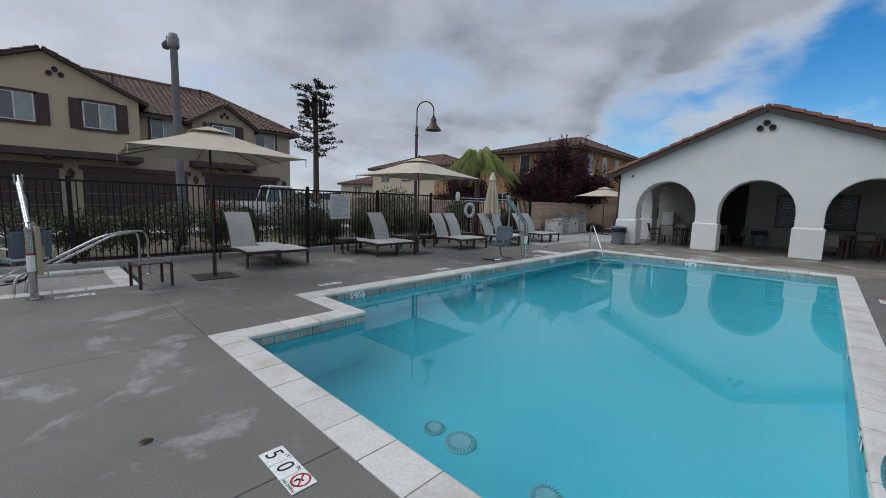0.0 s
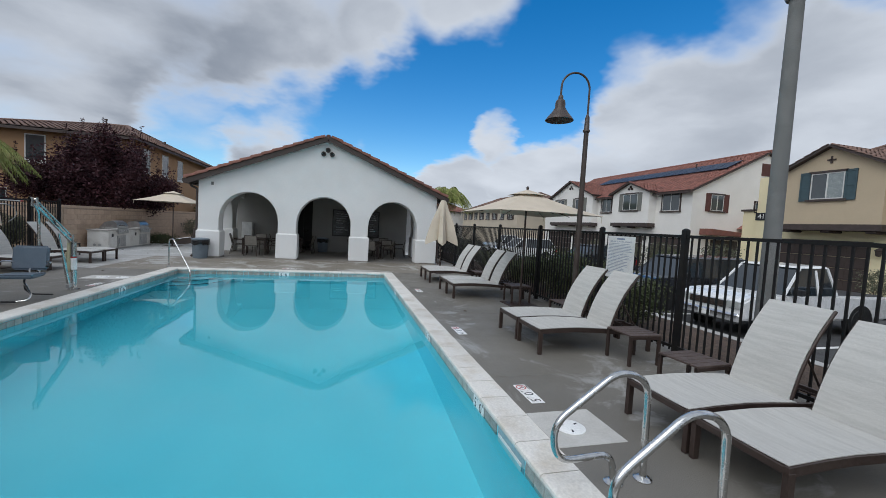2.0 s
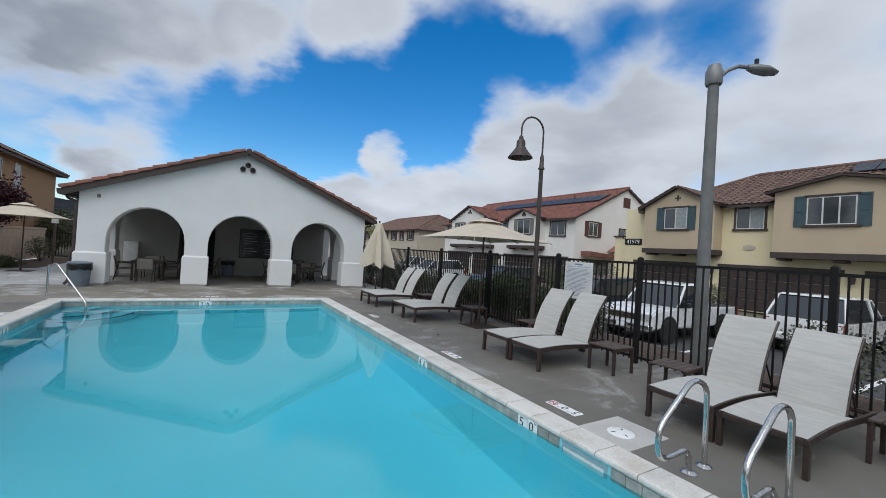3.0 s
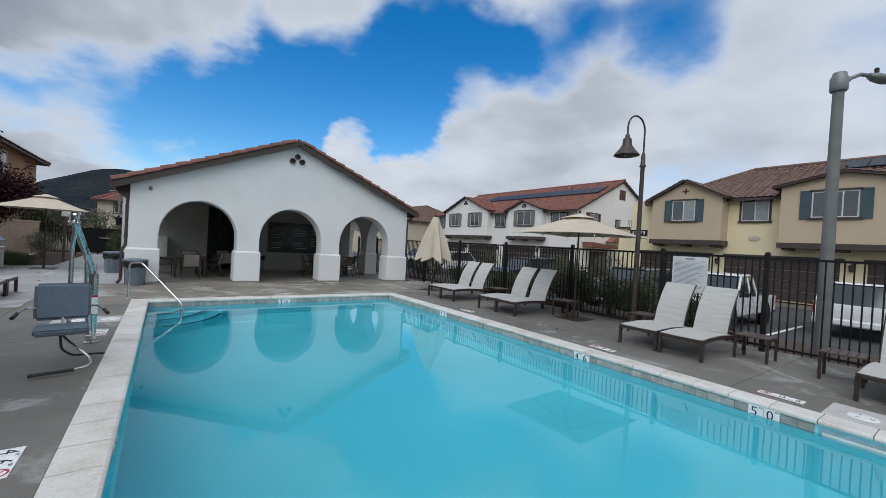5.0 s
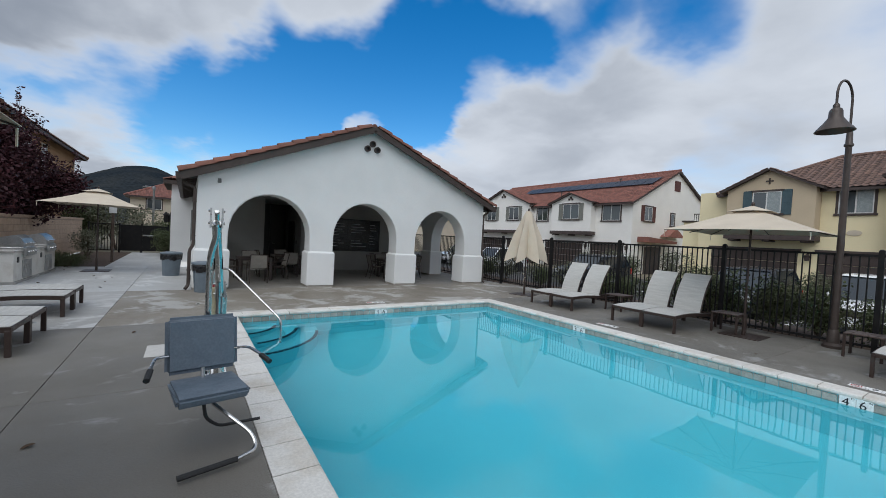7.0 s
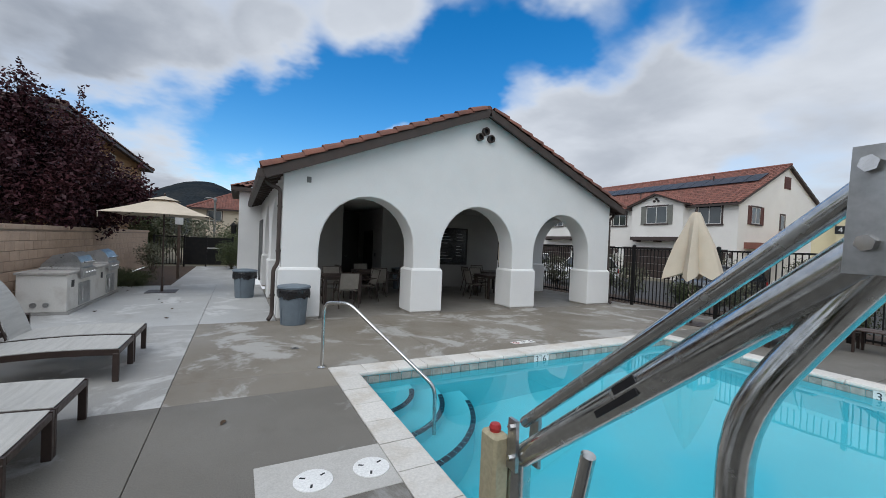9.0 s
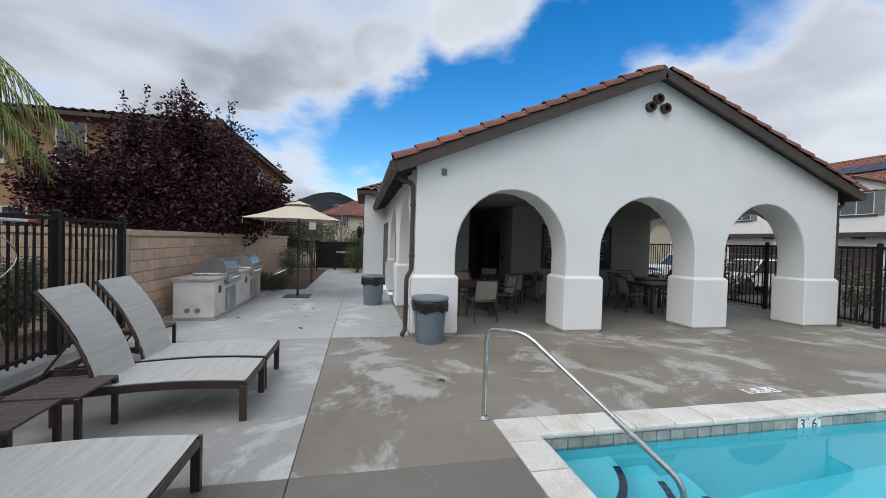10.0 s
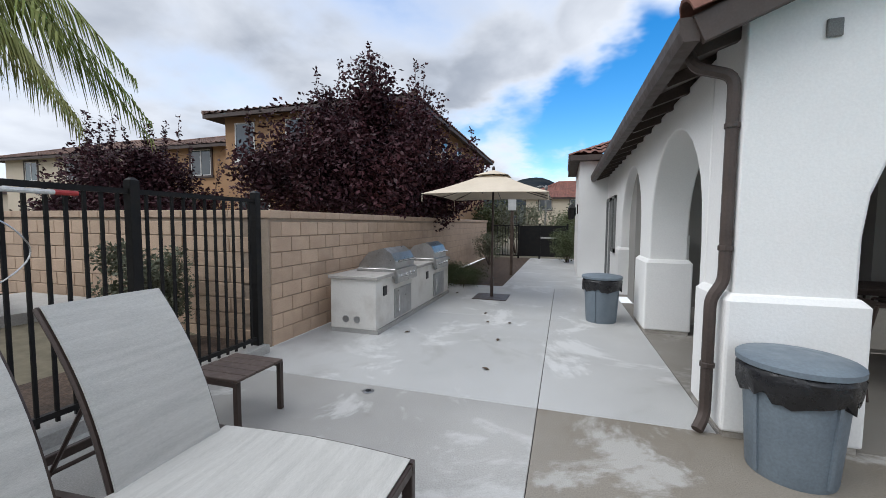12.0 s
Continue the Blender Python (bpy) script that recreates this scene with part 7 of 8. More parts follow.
for nm, y0, y1 in (("window_1", 24.75, 25.35), ("door_3", 25.75, 26.65)):
    bm = bmesh.new()
    z0 = 0.0 if nm == "door_3" else 0.9
    for a, b, c, d in ((y0, z0, y0 + 0.08, 2.3), (y1 - 0.08, z0, y1, 2.3), (y0, 2.22, y1, 2.3), (y0, z0, y1, z0 + 0.1)):
        box(bm, PX0 - 0.05, a, b, PX0 - 0.002, c, d)
    f = structure(nm, bm, M_CONC_POLE, "grey metal framed glazing in the side wall", "door" if nm == "door_3" else "window")
    bm = bmesh.new()
    box(bm, PX0 - 0.025, y0 + 0.08, z0 + 0.1, PX0 - 0.003, y1 - 0.08, 2.22)
    part("pane", bm, M_PANE, f)
for y in (27.3, 29.6):
    l = thing("wall_lantern", "black metal wall lantern on the annex", "wall lamp", "annex lanterns")
    bm = bmesh.new()
    box(bm, -7.79, y - 0.05, 1.9, -7.752, y + 0.05, 2.2)
    part("bracket", bm, M_BLACK, l)
    bm = bmesh.new()
    lathe(bm, [(0.05, 1.75), (0.08, 1.78), (0.1, 2.05), (0.13, 2.08), (0.03, 2.2), (0.0, 2.22)], 6, (-7.93, y, 0))
    part("lantern", bm, M_BLACK, l)


# ---- dining sets ----
def dining_table():
    root = thing("dining_table", "square dark slatted metal dining table", "table", "pavilion tables")
    n = 8
    for i in range(n):
        bm = bmesh.new()
        y = -0.5 + i / n
        box(bm, -0.5, y + 0.004, 0.715, 0.5, y + 1 / n - 0.004, 0.74)
        part("slat", bm, M_TABLE, root)
    bm = bmesh.new()
    for a in ((-0.48, -0.48, 0.48, -0.44), (-0.48, 0.44, 0.48, 0.48), (-0.48, -0.44, -0.44, 0.44), (0.44, -0.44, 0.48, 0.44)):
        box(bm, a[0], a[1], 0.65, a[2], a[3], 0.714)
    part("apron", bm, M_BRONZE, root)
    for sx in (-1, 1):
        for sy in (-1, 1):
            bm = bmesh.new()
            box(bm, sx * 0.45 - 0.035, sy * 0.45 - 0.035, 0, sx * 0.45 + 0.035, sy * 0.45 + 0.035, 0.714, None, 0.004)
            part("leg", bm, M_BRONZE, root)
    return root


def dining_chair():
    """Faces +x."""
    root = thing("dining_chair", "dark metal patio armchair with a tan sling", "chair", "pavilion chairs")
    for s in (-1, 1):
        for path, nm in (([(0.25, s * 0.27, 0), (0.24, s * 0.27, 0.62), (-0.2, s * 0.27, 0.66)], "front_leg"), ([(-0.3, s * 0.25, 0), (-0.2, s * 0.25, 0.43), (-0.32, s * 0.24, 0.88)], "back_leg")):
            bm = bmesh.new()
            tube(bm, rounded(path, 0.05, 3), 0.016, 6)
            part(nm, bm, M_BRONZE, root)
        bm = bmesh.new()
        tube(bm, [(0.25, s * 0.25, 0.43), (-0.2, s * 0.25, 0.42)], 0.014, 6)
        part("seat_rail", bm, M_BRONZE, root)
    bm = bmesh.new()
    tube(bm, [(-0.32, -0.24, 0.88), (-0.32, 0.24, 0.88)], 0.014, 6)
    part("top_rail", bm, M_BRONZE, root)
    bm = bmesh.new()
    tube(bm, [(0.25, -0.25, 0.42), (0.25, 0.25, 0.42)], 0.012, 6)
    part("front_rail", bm, M_BRONZE, root)
    for q, nm in ((((0.24, 0.435), (0.0, 0.41), (-0.19, 0.425)), "seat_sling"), (((-0.2, 0.47), (-0.26, 0.66), (-0.315, 0.87)), "back_sling")):
        bm = bmesh.new()
        cloth(bm, [[(x, y, z) for y in (-0.24, -0.1, 0.1, 0.24)] for x, z in q], 0.006)
        part(nm, bm, M_SLING_TAN, root, "tan woven sling")
    return root


TABLES_IN = [(-5.25, 19.95), (-3.9, 21.6), (-0.15, 19.95), (0.75, 21.4)]
t0, c0 = dining_table(), dining_chair()
n_ch = 0
rng = random.Random(21)
for i, (x, y) in enumerate(TABLES_IN):
    if i == 0:
        t0.matrix_basis = pose(x, y, 0)
    else:
        copy_thing(t0, pose(x, y, 0, 0, 0, rng.uniform(-4, 4)))
    for a in (0, 90, 180, 270):
        d = 0.78 + rng.uniform(-0.06, 0.1)
        m = pose(x + d * math.cos(radians(a)), y + d * math.sin(radians(a)), 0, 0, 0, a + 180 + rng.uniform(-14, 14))
        if n_ch == 0:
            c0.matrix_basis = m
        else:
            copy_thing(c0, m)
        n_ch += 1


# ---- signs and pool safety gear on the fences ----
def rules_sign(m, label):
    """Faces local -y; x to the right, z up."""
    root = thing("rules_sign", label, "sign", "pool rules signs", m)
    bm = bmesh.new()
    box(bm, -0.36, -0.006, 0.0, 0.36, 0.006, 0.78, None, 0.003)
    part("board", bm, M_WHITE_PLASTIC, root, "white sign board")
    bm = bmesh.new()
    box(bm, -0.1, -0.0085, 0.715, 0.1, -0.006, 0.745)
    part("heading_bar", bm, M_BLUE_BAR, root, "dark heading")
    bm = text_bm("POOL AND RECREATION AREA RULES", 0.034, 0.0006)
    bmesh.ops.transform(bm, matrix=pose(0, -0.0075, 0.68, 90, 0, 0), verts=bm.verts[:])
    part("heading", bm, M_BLUE_BAR, root, "blue-grey heading words")
    rng = random.Random(5)
    for k in range(22):
        bm = bmesh.new()
        w = rng.uniform(0.2, 0.32)
        box(bm, -0.32, -0.0078, 0.635 - k * 0.027, -0.32 + 2 * w, -0.006, 0.635 - k * 0.027 + 0.007)
        part("text_line", bm, M_BLUE_BAR, root)


rules_sign(pose(3.49, 6.6, 0.98, 0, 0, -90), "white pool rules sign wired to the black fence")
rules_sign(pose(-11.645, 6.75, 0.98, 0, 0, 90), "white pool rules sign on the fence beside the shrubs")

sg = thing("warning_sign", "red and white pool warning sign on the fence", "sign", "", pose(-11.64, 15.08, 0.42, 0, 0, 90))
bm = bmesh.new()
box(bm, -0.4, -0.006, 0, 0.4, 0.006, 1.14, None, 0.003)
part("board", bm, M_WHITE_PLASTIC, sg, "white sign board")
for z0, z1 in ((0.93, 1.11), (0.16, 0.32)):
    bm = bmesh.new()
    box(bm, -0.38, -0.0085, z0, 0.38, -0.006, z1)
    part("red_band", bm, M_RED, sg, "red band")
for body_text, z, size, x in (("DUTY", 1.03, 0.14, 0.19), ("ING", 0.24, 0.14, 0.22)):
    bm = text_bm(body_text, size, 0.0008)
    bmesh.ops.transform(bm, matrix=pose(x, -0.0095, z, 90, 0, 0) @ Matrix.Diagonal((0.8, 1.0, 1, 1)), verts=bm.verts[:])
    part("lettering", bm, M_WHITE_PLASTIC, sg, "white capital letters")
for z0, z1, x0, x1 in ((0.99, 1.07, -0.34, 0.0), (0.2, 0.28, -0.34, 0.04)):
    bm = bmesh.new()
    box(bm, x0, -0.0098, z0, x1, -0.0085, z1)
    part("letter_bar", bm, M_WHITE_PLASTIC, sg)
for i in range(7):
    bm = bmesh.new()
    box(bm, -0.36, -0.0078, 0.86 - i * 0.075, 0.36, -0.006, 0.865 - i * 0.075)
    part("table_line", bm, M_INK, sg)
for i in range(6):
    bm = bmesh.new()
    box(bm, -0.33 + i * 0.115, -0.0078, 0.75, -0.26 + i * 0.115, -0.006, 0.83)
    part("pictogram_bar", bm, M_BLUE_BAR, sg)

crook = thing("rescue_pole", "white rescue pole with a red end hung on the fence", "rescue pole")
bm = bmesh.new()
tube(bm, [(-11.6, 12.6, 1.8), (-11.6, 16.22, 1.79)], 0.018, 8)
part("pole", bm, M_WHITE_PLASTIC, crook, "", True)
bm = bmesh.new()
tube(bm, [(-11.6, 16.22, 1.79), (-11.6, 16.36, 1.79)], 0.0195, 8)
part("end_grip", bm, M_RED, crook, "red plastic end", True)
net = thing("rescue_hook", "white shepherd's hook pole with a wire loop", "rescue pole")
bm = bmesh.new()
tube(bm, [(-11.61, 12.9, 1.69), (-11.61, 15.72, 1.67)], 0.016, 8)
part("pole", bm, M_WHITE_PLASTIC, net, "", True)
bm = bmesh.new()
tube(bm, rounded([(-11.61, 15.7, 1.67), (-11.6, 15.95, 1.6), (-11.58, 16.1, 1.38), (-11.6, 15.95, 1.2), (-11.6, 15.75, 1.12)], 0.14, 6), 0.006, 6)
part("loop", bm, M_STEEL, net, "bent wire loop", True)

ring = thing("life_ring", "white life ring with bands hung on the fence", "life ring", "", pose(-11.56, 13.1, 1.28, 0, 90, 0))
bm = bmesh.new()
R0, r0 = 0.27, 0.075
for i in range(28):
    a = 2 * math.pi * i / 28
    vs = [bm.verts.new(((R0 + r0 * math.cos(t)) * math.cos(a), (R0 + r0 * math.cos(t)) * math.sin(a), r0 * 0.75 * math.sin(t))) for t in np.linspace(0, 2 * math.pi, 10, endpoint=False)]
    if i == 0:
        f0 = vs
    else:
        for k in range(10):
            bm.faces.new((pv[k], pv[(k + 1) % 10], vs[(k + 1) % 10], vs[k]))
    pv = vs
for k in range(10):
    bm.faces.new((pv[k], pv[(k + 1) % 10], f0[(k + 1) % 10], f0[k]))
part("ring", bm, M_WHITE_PLASTIC, ring, "white foam ring", True)
for k in range(4):
    a = k * math.pi / 2 + 0.78
    bm = bmesh.new()
    tube(bm, [(R0 * math.cos(a) - 0.03 * math.sin(a), R0 * math.sin(a) + 0.03 * math.cos(a), 0), (R0 * math.cos(a) + 0.03 * math.sin(a), R0 * math.sin(a) - 0.03 * math.cos(a), 0)], 0.079, 10)
    part("band", bm, M_CHALK, ring, "grey reflective band")
bag = thing("throw_bag", "white rope throw bag hung on the fence", "throw bag", "", pose(-11.56, 12.3, 1.65, 0, 0, 0))
bm = bmesh.new()
lathe(bm, [(0.02, 0), (0.1, 0.03), (0.13, 0.2), (0.1, 0.36), (0.02, 0.4)], 12, (0, 0, 0), Matrix.Diagonal((0.5, 1, 1, 1)))
part("bag", bm, M_WHITE_PLASTIC, bag, "", True)

# deck drains
for x, y in ((-9.89, 17.62), (-9.2, 14.35), (-6.9, 15.5)):
    bm = bmesh.new()
    lathe(bm, [(0.055, 0.0), (0.055, 0.004), (0.04, 0.006), (0.0, 0.006)], 20, (x, y, 0.001))
    d = tagged(part("deck_drain", bm, M_STEEL_SHEET), "small round metal deck drain", "drain", "deck drains")
    bm = bmesh.new()
    lathe(bm, [(0.028, 0.0065), (0.028, 0.008), (0.0, 0.008)], 14, (x, y, 0.001))
    part("grate", bm, M_INK, d)


# a few dry leaves blown about the walk
def fallen_leaf():
    bm = bmesh.new()
    rows = []
    for k in range(5):
        t = k / 4
        w = 0.022 * math.sin(math.pi * (0.08 + 0.84 * t))
        x = -0.04 + 0.08 * t
        rows.append([bm.verts.new((x, y, 0.004 + 0.012 * abs(y) / 0.022 + 0.008 * t * t)) for y in (-w, 0.0, w)])
    for a, b in zip(rows, rows[1:]):
        for k in range(2):
            bm.faces.new((a[k], a[k + 1], b[k + 1], b[k]))
    ob = part("fallen_leaf", bm, M_LEAF_DRY)
    md = ob.modifiers.new("thickness", "SOLIDIFY")
    md.thickness = 0.002
    return tagged(ob, "small dry brown leaf curled on the concrete", "leaf", "fallen leaves")


rng = random.Random(77)
leaf = fallen_leaf()
leaf.matrix_basis = pose(-10.3, 19.6, 0.001, 0, 0, 40)
for k in range(6):
    copy_thing(leaf, pose(rng.uniform(-10.5, -8.6), rng.uniform(17.9, 23.2), 0.001, 0, 0, rng.uniform(0, 360)))
for x, y in ((-7.79, 13.16), (-9.6, 12.0), (-8.1, 9.6), (-3.4, 0.3), (1.1, 8.2)):
    copy_thing(leaf, pose(x, y, 0.001, 0, 0, rng.uniform(0, 360)))


# ---- gate at the end of the walk ----
gate = thing("metal_gate", "black mesh metal gate closing the path", "gate")
gate["kind"] = "structure"
for x in (-11.4, -10.15, -9.2, -8.0):
    bm = bmesh.new()
    box(bm, x - 0.04, 32.76, -0.05, x + 0.04, 32.84, 1.6)
    part("post", bm, M_BLACK, gate)
for z in (0.12, 1.5):
    bm = bmesh.new()
    box(bm, -11.36, 32.78, z - 0.025, -10.19, 32.82, z + 0.025)
    part("rail", bm, M_BLACK, gate)
for i in range(9):
    bm = bmesh.new()
    box(bm, -11.27 + i * 0.125, 32.79, 0.1, -11.245 + i * 0.125, 32.81, 1.5)
    part("picket", bm, M_BLACK, gate)
for x0, x1 in ((-10.11, -9.24), (-9.16, -8.04)):
    bm = bmesh.new()
    box(bm, x0, 32.79, 0.1, x1, 32.81, 1.5)
    part("mesh_panel", bm, M_BLACK, gate, "dark perforated sheet")
bm = bmesh.new()
box(bm, -9.16, 32.75, 0.92, -8.04, 32.785, 1.0)
part("push_bar", bm, M_STEEL, gate, "steel push bar")
sp = thing("path_sign", "small white sign on a wooden post", "sign post")
bm = bmesh.new()
box(bm, -9.74, 26.6, -0.02, -9.65, 26.69, 2.2, None, 0.006)
part("post", bm, M_BARK, sp)
bm = bmesh.new()
box(bm, -9.82, 26.585, 2.0, -9.57, 26.598, 2.34, None, 0.003)
part("plate", bm, M_WHITE_PLASTIC, sp, "white plate")
far_lamp = copy_thing(pole, pose(-9.8, 52, -0.3, 0, 0, 150))


# ---- plants ----
def shrub(seed, w, h, leaf, size, n, label, cat="shrub"):
    root = thing("shrub", label, cat, "fence shrubs")
    rng = random.Random(seed)
    bm = bmesh.new()
    centres = []
    for k in range(9):
        a = rng.random() * 6.28
        r = rng.uniform(0.1, 1.0) * w * 0.55
        top = Vector((r * math.cos(a), r * math.sin(a), h * rng.uniform(0.55, 0.9)))
        tube(bm, [(0.04 * math.cos(a), 0.04 * math.sin(a), 0), top * 0.5 + Vector((0, 0, 0.05)), top], 0.014, 5, 0.005)
        centres += [(top.x, top.y, top.z, w * 0.28), (top.x * 0.8, top.y * 0.8, top.z * 0.55, w * 0.3)]
    part("stem", bm, M_BARK, root)
    bm = bmesh.new()
    leaf_cloud(bm, rng, centres, n, size, 0.9)
    part("foliage", bm, leaf, root)
    return root


S = [shrub(1, 1.2, 1.35, M_LEAF, 0.07, 4400, "dense dark green shrub behind the fence"),
     shrub(2, 1.1, 1.1, M_LEAF, 0.06, 4200, "rounded green shrub behind the fence"),
     shrub(3, 1.1, 1.45, M_LEAF_GREY, 0.08, 1800, "loose grey-green shrub behind the fence"),
     shrub(4, 1.3, 0.6, M_LEAF, 0.055, 2000, "low dark green hedge plant in the bed"),
     shrub(5, 0.82, 1.25, M_LEAF_GREY, 0.055, 7000, "feathery grey-green shrub before the block wall")]
used = [False] * 5


def plant(i, x, y, z, k, rng):
    m = Matrix.Translation((x, y, z)) @ Matrix.Rotation(rng.random() * 6.28, 4, "Z")
    if not used[i]:
        S[i].matrix_basis = m
        S[i].scale = (k, k, k)
        used[i] = True
        return S[i]
    o = copy_thing(S[i], m)
    o.scale = (k, k, k)
    return o


rng = random.Random(31)
y = -4.0
while y < 11.2:
    plant(rng.choice((0, 0, 1, 2)), -12.65 + rng.uniform(-0.3, 0.3), y, 0.06, rng.uniform(0.8, 1.05), rng)
    y += rng.uniform(0.75, 1.05)
for x, y, i, k in ((-12.7, 12.6, 1, 0.8), (-13.4, 14.2, 2, 0.9), (-12.85, 17.72, 4, 1.0), (-12.9, 14.6, 2, 0.5), (-15.5, 16.8, 0, 1.3), (-14.0, 9.5, 2, 1.3), (-15.0, 12, 2, 1.5), (-13.6, 6.5, 2, 1.2), (-15.2, 4.5, 2, 1.0)):
    plant(i, x, y, 0.06, k, rng)
y = 7.2
while y < 14.0:
    plant(rng.choice((0, 1, 1)), 4.6 + rng.uniform(-0.25, 0.3), y, -0.04, rng.uniform(0.75, 0.98), rng)
    y += rng.uniform(0.7, 1.0)
for x, y, i, k in ((4.6, 2.9, 2, 0.8), (4.6, 1.5, 2, 1.0), (4.7, 0.3, 0, 1.0), (4.6, 15.2, 2, 0.8), (4.8, 16.6, 1, 0.8), (4.6, 18.5, 2, 0.9), (5.0, 20.2, 0, 0.8), (4.7, 22.0, 2, 1.0),
                   (20.8, 19.2, 2, 1.5), (21.0, 12.15, 2, 1.0), (21.2, 24.0, 2, 1.4), (19.0, 21.5, 0, 1.2), (21.9, 27.2, 2, 1.2), (22.4, 34, 2, 1.3)):
    plant(i, x, y, -0.04 if x < 6 else G_R, k, rng)
for x, y, k in ((-11.15, 24.0, 0.75), (-10.6, 24.05, 0.7), (-11.2, 24.8, 0.75), (-10.7, 24.9, 0.7), (-10.4, 24.45, 0.6), (-11.2, 25.7, 0.7)):
    plant(3, x, y, -0.02, k, rng)
for x, y, i, k in ((-8.0, 31.4, 1, 1.25), (-10.9, 29.5, 2, 0.9), (-10.6, 36, 2, 2.0), (-8.2, 37, 1, 1.8), (-12.5, 38, 0, 2.2), (-6.5, 40, 2, 2.2), (-10, 44, 2, 2.0), (-15, 46, 0, 2.5), (-7.5, 48, 1, 2.4)):
    plant(i, x, y, -0.02, k, rng)


def plum_tree(seed, R, H, n_leaf, label):
    root = thing("plum_tree", label, "tree", "plum trees")
    rng = random.Random(seed)
    bm = bmesh.new()
    tube(bm, [(0, 0, 0), (0.03, 0.02, 0.5), (0.0, 0.05, 1.1)], 0.11, 8, 0.085)
    part("trunk", bm, M_BARK, root, "", True)
    bm, bl = bmesh.new(), bmesh.new()
    centres, shoots = [], []
    for k in range(34):
        a = 2 * math.pi * k / 34 * 5 + rng.uniform(-0.3, 0.3)
        spread = rng.uniform(0.25, 1.0)
        e = Vector((R * 0.9 * spread * math.cos(a), R * 0.9 * spread * math.sin(a), H * (0.86 - 0.42 * spread ** 2) * rng.uniform(0.82, 1.05)))
        mid = Vector((e.x * 0.45, e.y * 0.45, 1.0 + (e.z - 1.0) * 0.5))
        tube(bm, [(0, 0, 0.9), mid, e], 0.045, 5, 0.012)
        for t in (0.45, 0.65, 0.85, 1.0):
            p = mid.lerp(e, (t - 0.3) / 0.7)
            centres.append((p.x, p.y, p.z, R * rng.uniform(0.14, 0.24)))
        # a whippy upright shoot with spaced leaves
        if k % 5:
            tip = e + Vector((rng.uniform(-0.2, 0.2), rng.uniform(-0.2, 0.2), rng.uniform(0.8, 1.5)))
            tube(bm, [e, tip], 0.008, 4, 0.003)
            for t in np.linspace(0, 1, 14):
                p = e.lerp(tip, t)
                shoots.append((p.x, p.y, p.z, 0.06))
    for k in range(26):
        a = rng.random() * 6.28
        r = R * rng.uniform(0.5, 0.95)
        centres.append((r * math.cos(a), r * math.sin(a), H * rng.uniform(0.3, 0.5), R * 0.22))
    part("branch_work", bm, M_BARK, root)
    leaf_cloud(bl, rng, centres, n_leaf, 0.12, 1.0, 0.1)
    leaf_cloud(bl, rng, shoots, len(shoots) * 5, 0.1, 1.0, 0.0)
    part("foliage", bl, M_LEAF_PURPLE, root, "deep purple leaves")
    return root


t = plum_tree(6, 3.45, 6.2, 76000, "purple-leaved plum tree over the block wall")
t.matrix_basis = pose(-13.6, 24.6, 0)
t = plum_tree(7, 2.6, 4.3, 30000, "smaller purple-leaved plum tree behind the wall")
t.matrix_basis = pose(-20.4, 22.9, 0)
t = plum_tree(8, 2.4, 4.2, 20000, "purple-leaved plum tree further along the wall")
t.matrix_basis = pose(-14.6, 29.5, 0)


def palm():
    root = thing("palm_tree", "small palm with arching yellow-green fronds", "tree")
    rng = random.Random(17)
    bm = bmesh.new()
    tube(bm, [(0, 0, -0.1), (0.02, 0, 1.8), (0.0, 0.03, 3.6)], 0.17, 10, 0.12)
    part("trunk", bm, M_BARK, root, "", True)
    for k in range(46):
        a = 2 * math.pi * k / 46 * 7.3 + rng.uniform(-0.2, 0.2)
        el = rng.uniform(0.55, 1.4)
        L = rng.uniform(1.9, 2.6)
        d = Vector((math.cos(a), math.sin(a), 0))
        pts = []
        n = 16
        for i in range(n + 1):
            t = i / n
            reach = L * t * math.cos(el) * (0.75 + 0.5 * t) * 0.95
            z = 3.6 + L * t * math.sin(el) * 0.85 - 2.55 * t ** 2.6 * (0.6 + 0.4 * math.cos(el))
            pts.append(d * reach + Vector((0, 0, z)))
        bm = bmesh.new()
        tube(bm, pts, 0.014, 4, 0.004)
        side = d.cross(Vector((0, 0, 1)))
        for i in range(2, n):
            for u in (0.0, 0.17, 0.33, 0.5, 0.67, 0.83):
                p = pts[i].lerp(pts[i + 1], u) if i < n else pts[i]
                for s in (-1, 1):
                    ll = 0.9 * math.sin(math.pi * (0.12 + 0.83 * (i + u) / n)) * rng.uniform(0.8, 1.15)
                    tip = p + side * s * ll * rng.uniform(0.3, 0.5) + d * ll * 0.25 + Vector((0, 0, -ll * rng.uniform(0.7, 1.0)))
                    midp = p.lerp(tip, 0.45) + Vector((0, 0, 0.06))
                    w = (tip - p).cross(Vector((0, 0, 1))).normalized() * 0.0085
                    v = [bm.verts.new(q) for q in (p - w * 0.5, p + w * 0.5, midp + w, midp - w, tip)]
                    bm.faces.new((v[0], v[1], v[2], v[3]))
                    bm.faces.new((v[3], v[2], v[4]))
        part("frond", bm, M_LEAF_PALM, root)
    return root


palm().matrix_basis = pose(-12.95, 15.25, 0.06) @ Matrix.Diagonal((0.92, 0.92, 0.98, 1))
p2 = palm()
p2.matrix_basis = pose(10.2, 45, -0.5) @ Matrix.Diagonal((1.6, 1.6, 1.6, 1))
p2["label"] = "palm tree beyond the pavilion roof"


